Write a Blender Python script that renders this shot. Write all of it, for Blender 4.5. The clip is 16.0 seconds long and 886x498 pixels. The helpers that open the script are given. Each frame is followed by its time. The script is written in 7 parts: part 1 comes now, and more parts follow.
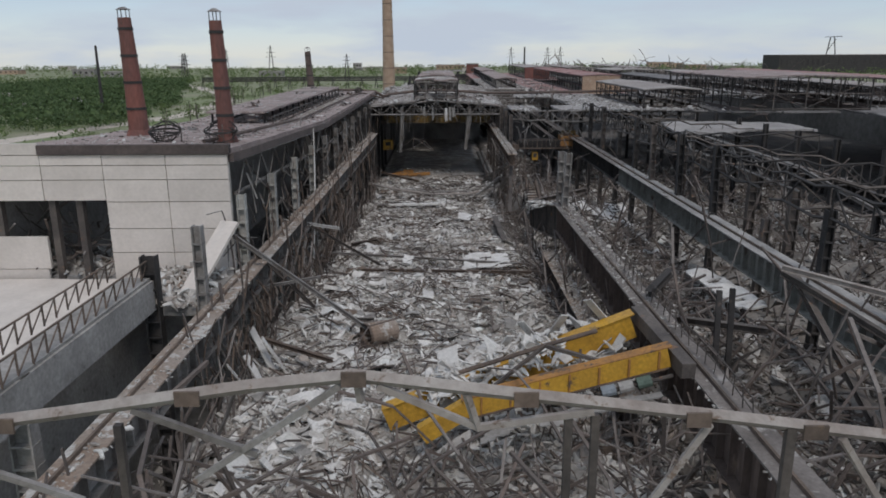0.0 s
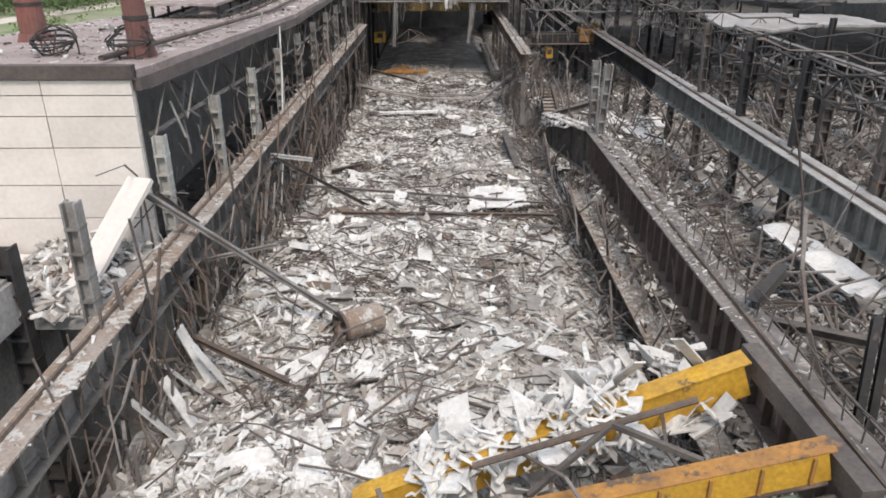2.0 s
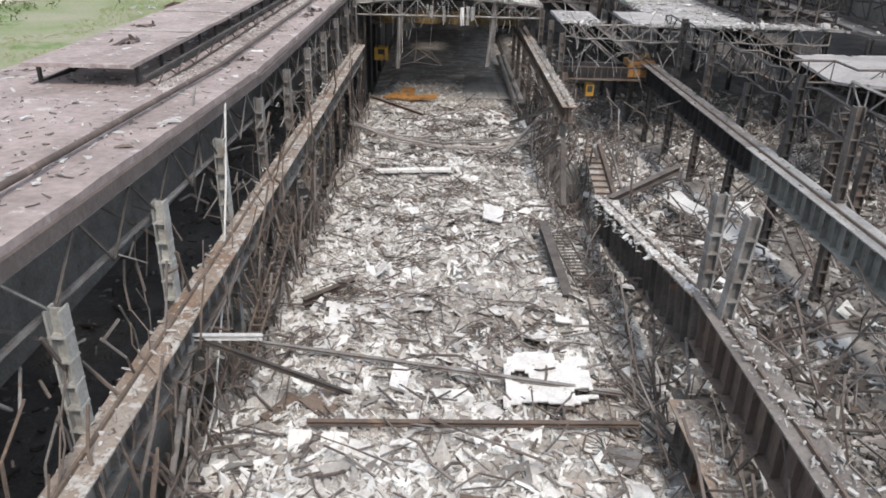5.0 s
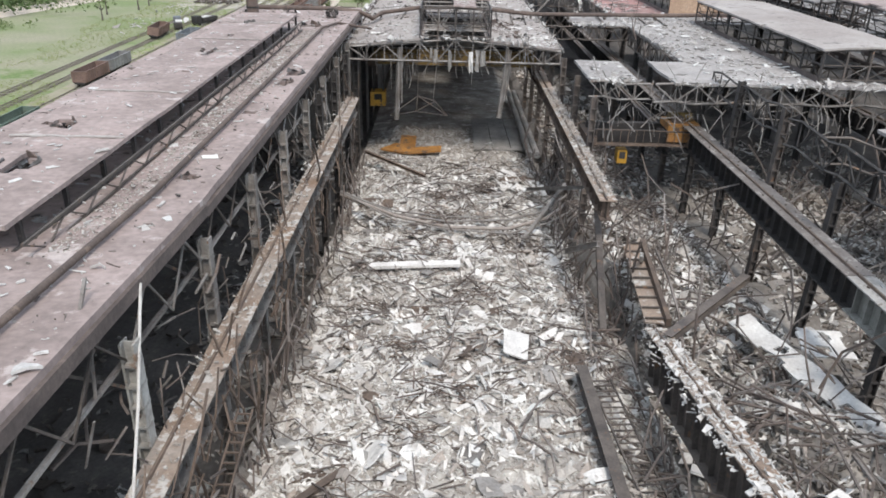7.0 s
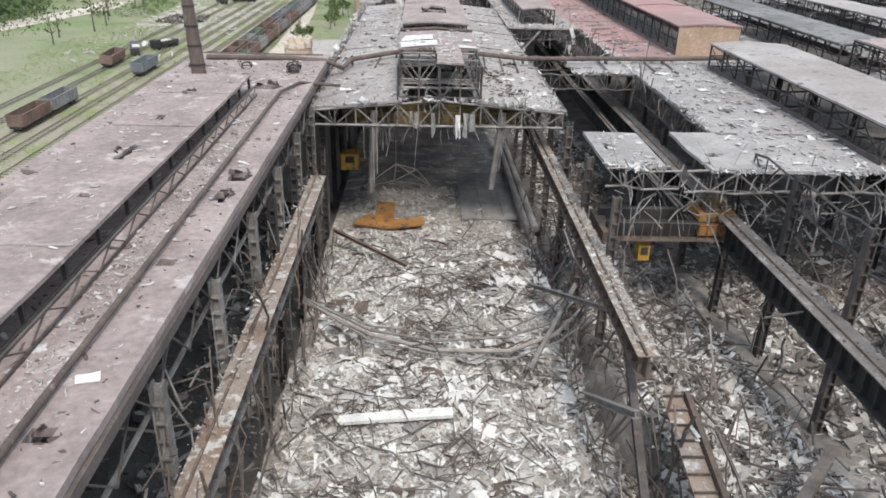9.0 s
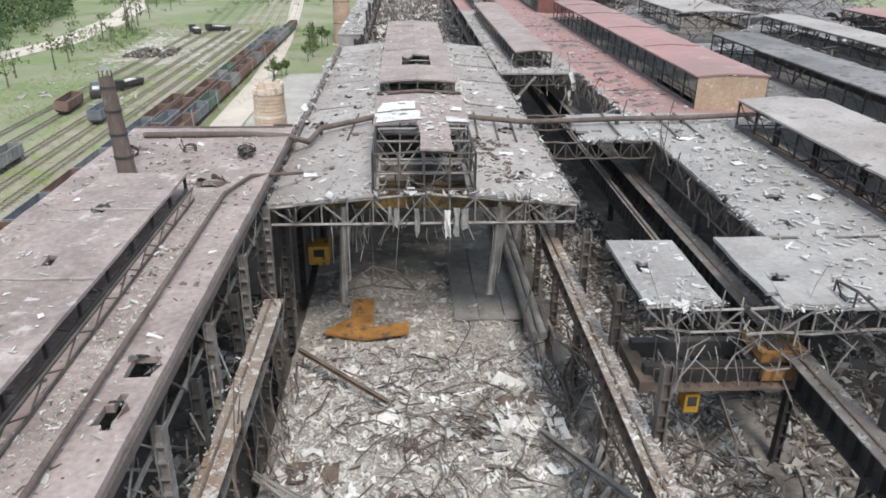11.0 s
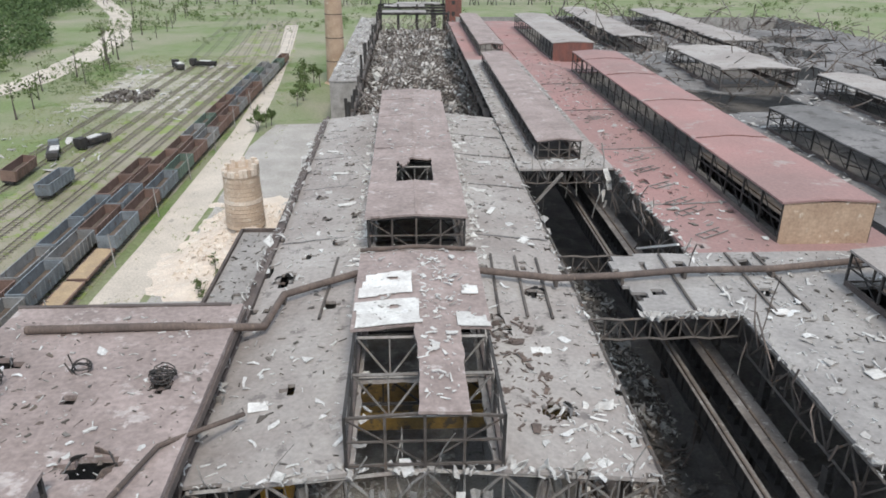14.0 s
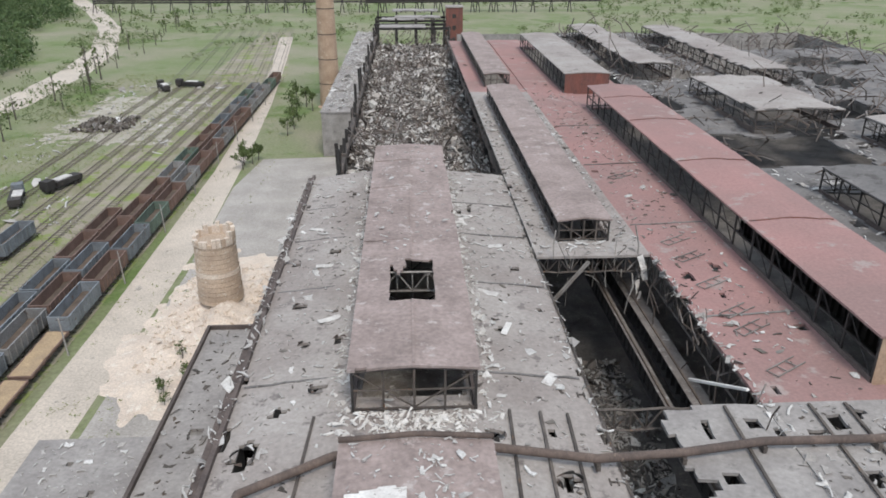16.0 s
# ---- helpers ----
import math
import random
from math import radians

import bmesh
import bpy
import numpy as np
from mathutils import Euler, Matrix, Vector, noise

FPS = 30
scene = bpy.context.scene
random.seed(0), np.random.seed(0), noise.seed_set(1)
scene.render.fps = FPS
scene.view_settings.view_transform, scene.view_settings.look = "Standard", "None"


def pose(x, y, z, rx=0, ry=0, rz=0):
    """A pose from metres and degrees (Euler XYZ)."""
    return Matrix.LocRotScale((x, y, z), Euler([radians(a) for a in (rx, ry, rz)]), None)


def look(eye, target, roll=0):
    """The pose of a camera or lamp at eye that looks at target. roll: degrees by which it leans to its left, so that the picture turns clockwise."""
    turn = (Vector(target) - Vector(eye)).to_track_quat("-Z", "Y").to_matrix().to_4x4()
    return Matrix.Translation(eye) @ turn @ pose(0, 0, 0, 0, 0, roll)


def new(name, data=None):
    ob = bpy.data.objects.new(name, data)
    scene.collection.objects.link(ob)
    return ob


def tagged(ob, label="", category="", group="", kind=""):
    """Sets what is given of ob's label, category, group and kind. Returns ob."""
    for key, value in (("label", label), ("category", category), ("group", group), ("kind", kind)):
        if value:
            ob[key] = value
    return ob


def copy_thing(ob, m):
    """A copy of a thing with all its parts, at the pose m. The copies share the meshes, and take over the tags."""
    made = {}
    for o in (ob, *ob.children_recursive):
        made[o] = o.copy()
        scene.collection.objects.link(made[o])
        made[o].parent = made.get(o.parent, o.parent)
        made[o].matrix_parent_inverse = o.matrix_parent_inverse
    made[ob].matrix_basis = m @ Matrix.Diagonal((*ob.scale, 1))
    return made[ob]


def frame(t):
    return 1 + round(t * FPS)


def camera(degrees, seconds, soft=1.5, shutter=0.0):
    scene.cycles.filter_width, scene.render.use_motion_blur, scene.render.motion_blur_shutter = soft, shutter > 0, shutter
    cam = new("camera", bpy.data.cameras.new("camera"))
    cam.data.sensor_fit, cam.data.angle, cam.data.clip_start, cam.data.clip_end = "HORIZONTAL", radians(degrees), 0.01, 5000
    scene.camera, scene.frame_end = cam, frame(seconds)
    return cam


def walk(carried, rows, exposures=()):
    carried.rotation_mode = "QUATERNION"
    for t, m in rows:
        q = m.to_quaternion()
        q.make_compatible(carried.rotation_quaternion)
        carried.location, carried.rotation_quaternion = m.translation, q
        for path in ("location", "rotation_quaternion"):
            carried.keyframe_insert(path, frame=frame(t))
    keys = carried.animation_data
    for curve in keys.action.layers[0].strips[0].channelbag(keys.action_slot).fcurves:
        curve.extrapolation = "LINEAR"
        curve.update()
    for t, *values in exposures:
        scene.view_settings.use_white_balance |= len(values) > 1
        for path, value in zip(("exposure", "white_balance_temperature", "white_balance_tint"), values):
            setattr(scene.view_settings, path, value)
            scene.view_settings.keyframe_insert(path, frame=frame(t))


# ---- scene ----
cam = camera(62.0, 16.0, 1.75)
PATH = [
    (0, (0.721, 3.85, 32.458), (0.724, 5.783, 31.945), -0.3),
    (0.5, (0.633, 7.801, 32.506), (0.638, 9.718, 31.934), -0.3),
    (1, (0.609, 12.191, 32.437), (0.616, 14.072, 31.758), -0.3),
    (1.5, (0.58, 16.392, 32.413), (0.588, 18.242, 31.652), -0.2),
    (2, (0.531, 21.008, 32.354), (0.538, 22.841, 31.555), -0.1),
    (2.5, (0.393, 25.317, 32.382), (0.401, 27.149, 31.581), -0.1),
    (3, (0.164, 29.96, 32.885), (0.176, 31.784, 32.064), 0.7),
    (3.2, (0.008, 31.787, 33.096), (0.023, 33.606, 32.265), 0.9),
    (5.3, (-1.014, 50.92, 35.963), (-1.005, 52.731, 35.114), 1.4),
    (5.5, (-1.036, 52.702, 36.216), (-1.029, 54.514, 35.368), 1.3),
    (6, (-1.248, 57.284, 37.105), (-1.242, 59.097, 36.259), 1.3),
    (6.5, (-1.597, 61.724, 37.984), (-1.588, 63.536, 37.138), 1.5),
    (7, (-1.908, 66.564, 38.962), (-1.898, 68.377, 38.116), 1.5),
    (7.5, (-2.222, 71.038, 39.852), (-2.209, 72.851, 39.008), 1.6),
    (8, (-2.476, 75.792, 40.805), (-2.456, 77.606, 39.964), 1.6),
    (8.5, (-2.675, 80.361, 41.705), (-2.636, 82.175, 40.863), 1.6),
    (9, (-2.67, 85.297, 42.639), (-2.603, 87.111, 41.8), 1.5),
    (9.2, (-2.689, 87.256, 42.909), (-2.611, 89.071, 42.074), 1.5),
    (11.3, (-1.79, 107.286, 46.082), (-1.697, 109.117, 45.283), 0.4),
    (11.5, (-1.675, 109.243, 46.267), (-1.584, 111.077, 45.475), 0.4),
    (12, (-1.558, 114.333, 47.511), (-1.466, 116.168, 46.72), 0.3),
    (12.5, (-1.439, 119.04, 48.776), (-1.348, 120.874, 47.985), 0.3),
    (13, (-1.363, 124.115, 50.116), (-1.272, 125.949, 49.325), 0.3),
    (13.5, (-1.26, 128.963, 51.328), (-1.169, 130.797, 50.537), 0.3),
    (14, (-1.216, 134.096, 52.616), (-1.124, 135.93, 51.825), 0.4),
    (14.5, (-1.082, 138.876, 53.8), (-0.991, 140.711, 53.009), 0.3),
    (15, (-0.928, 144.114, 55.113), (-0.837, 145.948, 54.319), 0.2),
    (15.5, (-0.769, 149.015, 56.352), (-0.678, 150.848, 55.556), 0.1),
    (16, (-0.607, 154.428, 57.422), (-0.517, 156.261, 56.627), 0.1),
]
EXPOSURES = [(0, -0.1, 6490, 14), (0.5, 0.28, 6610, 14), (1, 0.81, 6810, 15), (1.5, 0.95, 6910, 15), (2, 1.0, 6910, 15), (3, 1.01, 6890, 15), (5.5, 1.13, 6770, 14), (9, 1.13, 6690, 12), (12.5, 1.05, 6640, 11), (14.5, 0.79, 6710, 11), (16, 0.69, 6740, 13)]
walk(cam, [(t, look(eye, target, roll)) for t, eye, target, roll in PATH], EXPOSURES)

# ---- world, sun, exposure ----
SUN_EL, SUN_AZ = 54.0, 165.0
world = bpy.data.worlds.new("sky")
scene.world = world
world.use_nodes = True
wn, wl = world.node_tree.nodes, world.node_tree.links
wn.clear()
w_out = wn.new("ShaderNodeOutputWorld")
w_bg = wn.new("ShaderNodeBackground")
w_sky = wn.new("ShaderNodeTexSky")
w_sky.sky_type, w_sky.sun_disc = "NISHITA", False
w_sky.sun_elevation, w_sky.sun_rotation = radians(SUN_EL), radians(SUN_AZ)
w_sky.dust_density, w_sky.air_density, w_sky.ozone_density = 0.1, 0.8, 2.0
w_tc = wn.new("ShaderNodeTexCoord")
w_map = wn.new("ShaderNodeMapping")
w_map.inputs["Scale"].default_value = (3.0, 3.0, 14.0)
w_noise = wn.new("ShaderNodeTexNoise")
w_noise.inputs["Scale"].default_value, w_noise.inputs["Detail"].default_value = 1.6, 7.0
w_ramp = wn.new("ShaderNodeValToRGB")
w_ramp.color_ramp.elements[0].position, w_ramp.color_ramp.elements[1].position = 0.40, 0.60
w_ramp.color_ramp.elements[0].color = (0.5, 0.5, 0.5, 1)
w_mix = wn.new("ShaderNodeMix")
w_mix.data_type = "RGBA"
w_mix.inputs[7].default_value = (5.3, 6.15, 7.05, 1)
wl.new(w_tc.outputs["Generated"], w_map.inputs["Vector"])
wl.new(w_map.outputs[0], w_noise.inputs["Vector"])
wl.new(w_noise.outputs["Fac"], w_ramp.inputs["Fac"])
wl.new(w_ramp.outputs["Color"], w_mix.inputs[0])
wl.new(w_sky.outputs["Color"], w_mix.inputs[6])
wl.new(w_mix.outputs[2], w_bg.inputs["Color"])
wl.new(w_bg.outputs[0], w_out.inputs["Surface"])
w_bg.inputs["Strength"].default_value = 0.10
sun = new("sun", bpy.data.lights.new("sun", "SUN"))
sun.data.energy, sun.data.angle, sun.data.color = 1.45, radians(14), (1.0, 0.96, 0.9)
_el, _az = radians(SUN_EL), radians(SUN_AZ)
sun.matrix_world = look((0, 0, 200), Vector((0, 0, 200)) - Vector((math.sin(_az) * math.cos(_el), math.cos(_az) * math.cos(_el), math.sin(_el))) * 10)


# ---- materials ----
def mat(name, c1, c2, scale=0.35, fine=6.0, rough=0.9, metal=0.0, bump=0.25, spots=None, spot_at=0.62, spot_scale=0.8, island=None, dust=0.3, per_object=0.0, stretch=None, grit=0.27):
    """Two-scale stained surface; spots: a third colour in patches; island: colours picked piece by piece."""
    m = bpy.data.materials.new(name)
    m.use_nodes = True
    n, l = m.node_tree.nodes, m.node_tree.links
    b = n["Principled BSDF"]
    b.inputs["Roughness"].default_value, b.inputs["Metallic"].default_value = rough, metal
    geo = n.new("ShaderNodeNewGeometry")
    vec = geo.outputs["Position"]
    if stretch:
        mp = n.new("ShaderNodeMapping")
        mp.inputs["Scale"].default_value = stretch
        l.new(vec, mp.inputs["Vector"])
        vec = mp.outputs[0]

    def tex(s, detail, rgh=0.6):
        t = n.new("ShaderNodeTexNoise")
        t.inputs["Scale"].default_value, t.inputs["Detail"].default_value, t.inputs["Roughness"].default_value = s, detail, rgh
        l.new(vec, t.inputs["Vector"])
        return t.outputs["Fac"]

    def mix(fac, a, c, mode="MIX"):
        x = n.new("ShaderNodeMix")
        x.data_type, x.blend_type = "RGBA", mode
        for sock, val in ((0, fac), (6, a), (7, c)):
            if isinstance(val, (int, float)):
                x.inputs[sock].default_value = val
            elif isinstance(val, tuple):
                x.inputs[sock].default_value = (*val, 1)
            else:
                l.new(val, x.inputs[sock])
        return x.outputs[2]

    def step(fac, lo, hi):
        r = n.new("ShaderNodeMapRange")
        r.inputs[1].default_value, r.inputs[2].default_value = lo, hi
        l.new(fac, r.inputs[0])
        return r.outputs[0]

    big, small = tex(scale, 4), tex(fine, 5)
    if island:
        ramp = n.new("ShaderNodeValToRGB")
        ramp.color_ramp.interpolation = "CONSTANT"
        while len(ramp.color_ramp.elements) < len(island):
            ramp.color_ramp.elements.new(0.5)
        for e, (p, c) in zip(ramp.color_ramp.elements, island):
            e.position, e.color = p, (*c, 1)
        l.new(geo.outputs["Random Per Island"], ramp.inputs["Fac"])
        col = mix(step(big, 0.35, 0.75), ramp.outputs["Color"], c2)
        col = mix(dust, col, c1)
    else:
        col = mix(step(big, 0.35, 0.65), c1, c2)
    if spots:
        col = mix(step(tex(spot_scale, 6, 0.7), spot_at, spot_at + 0.06), col, spots)
    grain = mix(step(small, 0.25, 0.75), (1 - grit,) * 3, (1 + grit,) * 3)
    col = mix(1.0, col, grain, "MULTIPLY")
    if per_object:
        oi = n.new("ShaderNodeObjectInfo")
        mr = n.new("ShaderNodeMapRange")
        mr.inputs[3].default_value, mr.inputs[4].default_value = 1 - per_object, 1 + per_object
        l.new(oi.outputs["Random"], mr.inputs[0])
        cb = n.new("ShaderNodeCombineColor")
        for k in range(3):
            l.new(mr.outputs[0], cb.inputs[k])
        col = mix(1.0, col, cb.outputs[0], "MULTIPLY")
    l.new(col, b.inputs["Base Color"])
    if bump:
        bp = n.new("ShaderNodeBump")
        bp.inputs["Strength"].default_value, bp.inputs["Distance"].default_value = bump, 0.08
        l.new(small, bp.inputs["Height"])
        l.new(bp.outputs[0], b.inputs["Normal"])
    return m


RUBBLE_MIX = [(0.0, (0.76, 0.755, 0.73)), (0.2, (0.42, 0.4, 0.37)), (0.42, (0.2, 0.165, 0.14)), (0.56, (0.58, 0.565, 0.53)), (0.7, (0.1, 0.08, 0.068)), (0.8, (0.3, 0.235, 0.19)), (0.9, (0.8, 0.83, 0.8))]
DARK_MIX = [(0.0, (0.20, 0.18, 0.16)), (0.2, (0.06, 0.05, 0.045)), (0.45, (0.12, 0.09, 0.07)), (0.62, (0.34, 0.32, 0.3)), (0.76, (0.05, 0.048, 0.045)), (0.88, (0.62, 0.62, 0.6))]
ROOF_MIX = [(0.0, (0.62, 0.62, 0.6)), (0.25, (0.36, 0.34, 0.32)), (0.5, (0.2, 0.18, 0.16)), (0.65, (0.5, 0.5, 0.49)), (0.85, (0.74, 0.74, 0.73))]
M_RUBBLE = mat("rubble_ground", (0.4, 0.38, 0.345), (0.2, 0.175, 0.155), 0.3, 3.0, bump=0.6, spots=(0.6, 0.585, 0.55), spot_at=0.56, spot_scale=0.5)
M_RUBBLE_DK = mat("sooty_rubble_ground", (0.27, 0.25, 0.225), (0.13, 0.115, 0.1), 0.3, 3.0, bump=0.6, spots=(0.36, 0.345, 0.32), spot_at=0.6, spot_scale=0.5)
M_CHIP = mat("rubble_chips", (0.42, 0.4, 0.37), (0.36, 0.325, 0.29), 0.12, 5.0, island=RUBBLE_MIX)
M_DARKCHIP = mat("soot_and_shade_chips", (0.1, 0.09, 0.08), (0.1, 0.085, 0.07), 0.2, 5.0, island=DARK_MIX)
M_FINE = mat("fine_rubble_grit", (0.4, 0.38, 0.35), (0.25, 0.22, 0.19), 0.1, 5.0, island=RUBBLE_MIX, dust=0.5)
M_ROOFCHIP = mat("roof_chips", (0.42, 0.41, 0.39), (0.4, 0.38, 0.36), 0.2, 5.0, island=ROOF_MIX)
M_STEEL = mat("weathered_steel", (0.135, 0.115, 0.1), (0.07, 0.06, 0.055), 0.5, 6.0, rough=0.75, metal=0.2, spots=(0.2, 0.12, 0.075), spot_at=0.6, per_object=0.25)
M_STEEL_LT = mat("grey_steel", (0.27, 0.26, 0.245), (0.16, 0.14, 0.125), 0.6, 6.0, rough=0.7, metal=0.15, spots=(0.2, 0.12, 0.08), spot_at=0.62, per_object=0.25)
M_STEEL_DK = mat("dark_steel", (0.055, 0.05, 0.047), (0.03, 0.028, 0.027), 0.5, 6.0, rough=0.8, metal=0.15, spots=(0.11, 0.085, 0.07), spot_at=0.62, per_object=0.25)
M_BROWN = mat("dark_rust_web", (0.135, 0.1, 0.083), (0.08, 0.061, 0.053), 0.5, 5.0, rough=0.85, spots=(0.2, 0.15, 0.12), spot_at=0.6, stretch=(1, 1, 0.3), per_object=0.15)
M_CHORD = mat("weathered_pale_steel", (0.36, 0.33, 0.3), (0.24, 0.2, 0.175), 0.7, 5.0, rough=0.8, grit=0.18, spots=(0.17, 0.12, 0.09), spot_at=0.6, spot_scale=1.5)
M_RUST = mat("rusty_steel", (0.165, 0.122, 0.094), (0.098, 0.075, 0.062), 0.5, 5.0, rough=0.85, metal=0.1, spots=(0.215, 0.15, 0.105), spot_at=0.6, per_object=0.2)
M_GIRDER_TOP = mat("dusty_rusty_flange", (0.3, 0.26, 0.225), (0.21, 0.14, 0.095), 0.25, 5.0, spots=(0.44, 0.42, 0.39), spot_at=0.53, spot_scale=1.0)
M_GIRDER_SOOT = mat("sooty_flange", (0.205, 0.182, 0.165), (0.115, 0.1, 0.09), 0.3, 5.0, spots=(0.3, 0.28, 0.26), spot_at=0.58, spot_scale=1.0)
M_COL = mat("pale_grey_paint", (0.4, 0.4, 0.375), (0.28, 0.265, 0.24), 0.6, 5.0, rough=0.75, spots=(0.2, 0.13, 0.09), spot_at=0.6, per_object=0.2)
M_BARS = mat("bent_bars", (0.13, 0.105, 0.092), (0.1, 0.086, 0.078), 0.4, 6.0, rough=0.8, island=[(0.0, (0.10, 0.078, 0.066)), (0.4, (0.165, 0.125, 0.102)), (0.66, (0.27, 0.245, 0.225)), (0.9, (0.06, 0.05, 0.045))])
M_ROOF = mat("dusty_bitumen_roof", (0.36, 0.335, 0.312), (0.26, 0.228, 0.21), 0.09, 2.4, grit=0.2, spots=(0.185, 0.165, 0.155), spot_at=0.58, spot_scale=0.5)
M_ROOF_GREY = mat("pale_grey_roof", (0.335, 0.317, 0.3), (0.235, 0.22, 0.21), 0.2, 2.4, grit=0.2, spots=(0.2, 0.19, 0.18), spot_at=0.6, spot_scale=0.7)
M_ROOF_DARK = mat("sooty_grey_roof", (0.21, 0.2, 0.194), (0.125, 0.12, 0.116), 0.1, 2.0, grit=0.2, spots=(0.09, 0.084, 0.08), spot_at=0.54, spot_scale=0.35)
M_ROOF_PINK = mat("pinkish_roof", (0.325, 0.262, 0.243), (0.225, 0.18, 0.165), 0.22, 2.2, grit=0.27, spots=(0.4, 0.35, 0.33), spot_at=0.58, spot_scale=0.45)
M_ROOF_RED = mat("red_ore_dust_roof", (0.345, 0.195, 0.18), (0.265, 0.17, 0.157), 0.06, 3.0, grit=0.16, spots=(0.33, 0.265, 0.245), spot_at=0.58, spot_scale=0.22)
M_FASCIA = mat("dark_fascia", (0.12, 0.095, 0.085), (0.075, 0.06, 0.055), 0.5, 5.0, per_object=0.15)
M_WHITE = mat("white_concrete_panel", (0.64, 0.585, 0.53), (0.56, 0.51, 0.46), 0.4, 4.0, bump=0.12, grit=0.07, spots=(0.4, 0.35, 0.3), spot_at=0.68, spot_scale=0.6, per_object=0.06)
M_PLATE = mat("pale_sheet", (0.66, 0.65, 0.62), (0.5, 0.48, 0.455), 0.6, 5.0, rough=0.7, grit=0.16, spots=(0.3, 0.27, 0.245), spot_at=0.6, spot_scale=1.6, per_object=0.15)
M_CONC = mat("grey_concrete", (0.33, 0.315, 0.295), (0.22, 0.21, 0.195), 0.4, 4.0, spots=(0.13, 0.12, 0.11), spot_at=0.63, per_object=0.15)
M_YELLOW = mat("worn_yellow_paint", (0.55, 0.31, 0.035), (0.42, 0.23, 0.03), 0.6, 5.0, rough=0.55, spots=(0.13, 0.085, 0.05), spot_at=0.59, spot_scale=0.9)
M_YELLOW_DK = mat("sooty_yellow_paint", (0.2, 0.125, 0.03), (0.1, 0.07, 0.03), 0.6, 5.0, rough=0.7, spots=(0.05, 0.04, 0.03), spot_at=0.52, spot_scale=0.9)
M_ORANGE = mat("faded_orange_paint", (0.4, 0.19, 0.045), (0.24, 0.12, 0.045), 0.6, 5.0, rough=0.7, spots=(0.12, 0.08, 0.055), spot_at=0.54, spot_scale=0.9)
M_STACK = mat("rusty_red_stack", (0.2, 0.075, 0.055), (0.13, 0.06, 0.05), 0.5, 5.0, rough=0.7, spots=(0.07, 0.05, 0.045), spot_at=0.6, stretch=(1, 1, 0.3))
M_BRICK = mat("ochre_brick", (0.42, 0.31, 0.22), (0.33, 0.23, 0.16), 0.3, 4.0, spots=(0.5, 0.42, 0.33), spot_at=0.6, per_object=0.15)
M_STUB = mat("pale_ochre_brick", (0.5, 0.4, 0.31), (0.4, 0.31, 0.235), 0.3, 4.0, spots=(0.56, 0.49, 0.41), spot_at=0.58, per_object=0.12)
M_DUST = mat("pale_brick_dust", (0.64, 0.55, 0.46), (0.54, 0.455, 0.38), 0.2, 4.0, bump=0.5, spots=(0.66, 0.6, 0.52), spot_at=0.55)
M_ROAD = mat("pale_concrete_road", (0.56, 0.495, 0.42), (0.45, 0.4, 0.34), 0.1, 3.0, spots=(0.28, 0.26, 0.23), spot_at=0.62, spot_scale=0.3)
M_YARD = mat("grey_yard", (0.4, 0.375, 0.345), (0.31, 0.29, 0.265), 0.15, 3.0, spots=(0.4, 0.37, 0.33), spot_at=0.6, spot_scale=0.3)
M_BALLAST = mat("oily_ballast", (0.31, 0.275, 0.225), (0.22, 0.21, 0.13), 0.08, 5.0, bump=0.5, spots=(0.2, 0.25, 0.075), spot_at=0.52, spot_scale=0.12)
M_DIRT = mat("pale_trodden_dirt", (0.42, 0.39, 0.34), (0.3, 0.28, 0.22), 0.12, 2.0, bump=0.4, spots=(0.2, 0.21, 0.12), spot_at=0.56, spot_scale=0.2)
M_TUFT = mat("spring_grass_tufts", (0.2, 0.25, 0.085), (0.25, 0.25, 0.12), 0.2, 4.0, island=[(0.0, (0.17, 0.24, 0.07)), (0.4, (0.24, 0.29, 0.1)), (0.75, (0.3, 0.3, 0.16))])
M_GROUND = mat("spring_grass_land", (0.15, 0.195, 0.075), (0.25, 0.24, 0.165), 0.025, 1.2, bump=0.4, spots=(0.115, 0.17, 0.05), spot_at=0.56, spot_scale=0.03)
# Dark floor colour; under the roofs it also carries the interior shade.
M_FLOOR = mat("dark_shaded_floor", (0.15, 0.14, 0.13), (0.085, 0.08, 0.075), 0.25, 3.0, spots=(0.22, 0.2, 0.18), spot_at=0.6)
M_RAIL = mat("worn_rail", (0.16, 0.13, 0.11), (0.1, 0.08, 0.07), 1.0, 6.0, rough=0.5, metal=0.5)
M_LEAF = mat("spring_leaves", (0.09, 0.13, 0.035), (0.055, 0.085, 0.025), 0.5, 4.0, island=[(0.0, (0.06, 0.095, 0.03)), (0.4, (0.09, 0.13, 0.04)), (0.75, (0.12, 0.15, 0.055))])
M_WOOD = mat("far_woods", (0.065, 0.105, 0.035), (0.045, 0.08, 0.028), 0.05, 1.0, island=[(0.0, (0.05, 0.085, 0.03)), (0.5, (0.08, 0.125, 0.042)), (0.85, (0.115, 0.15, 0.06))])
M_SCRUB = mat("spring_scrub", (0.11, 0.15, 0.05), (0.075, 0.115, 0.035), 0.05, 1.0, island=[(0.0, (0.085, 0.13, 0.04)), (0.5, (0.13, 0.175, 0.06)), (0.85, (0.17, 0.2, 0.09))])
M_GREEN_STEEL = mat("grey_green_steel", (0.26, 0.262, 0.24), (0.165, 0.162, 0.148), 0.5, 5.0, rough=0.75, spots=(0.1, 0.075, 0.06), spot_at=0.6, spot_scale=0.9, stretch=(1, 1, 0.4))
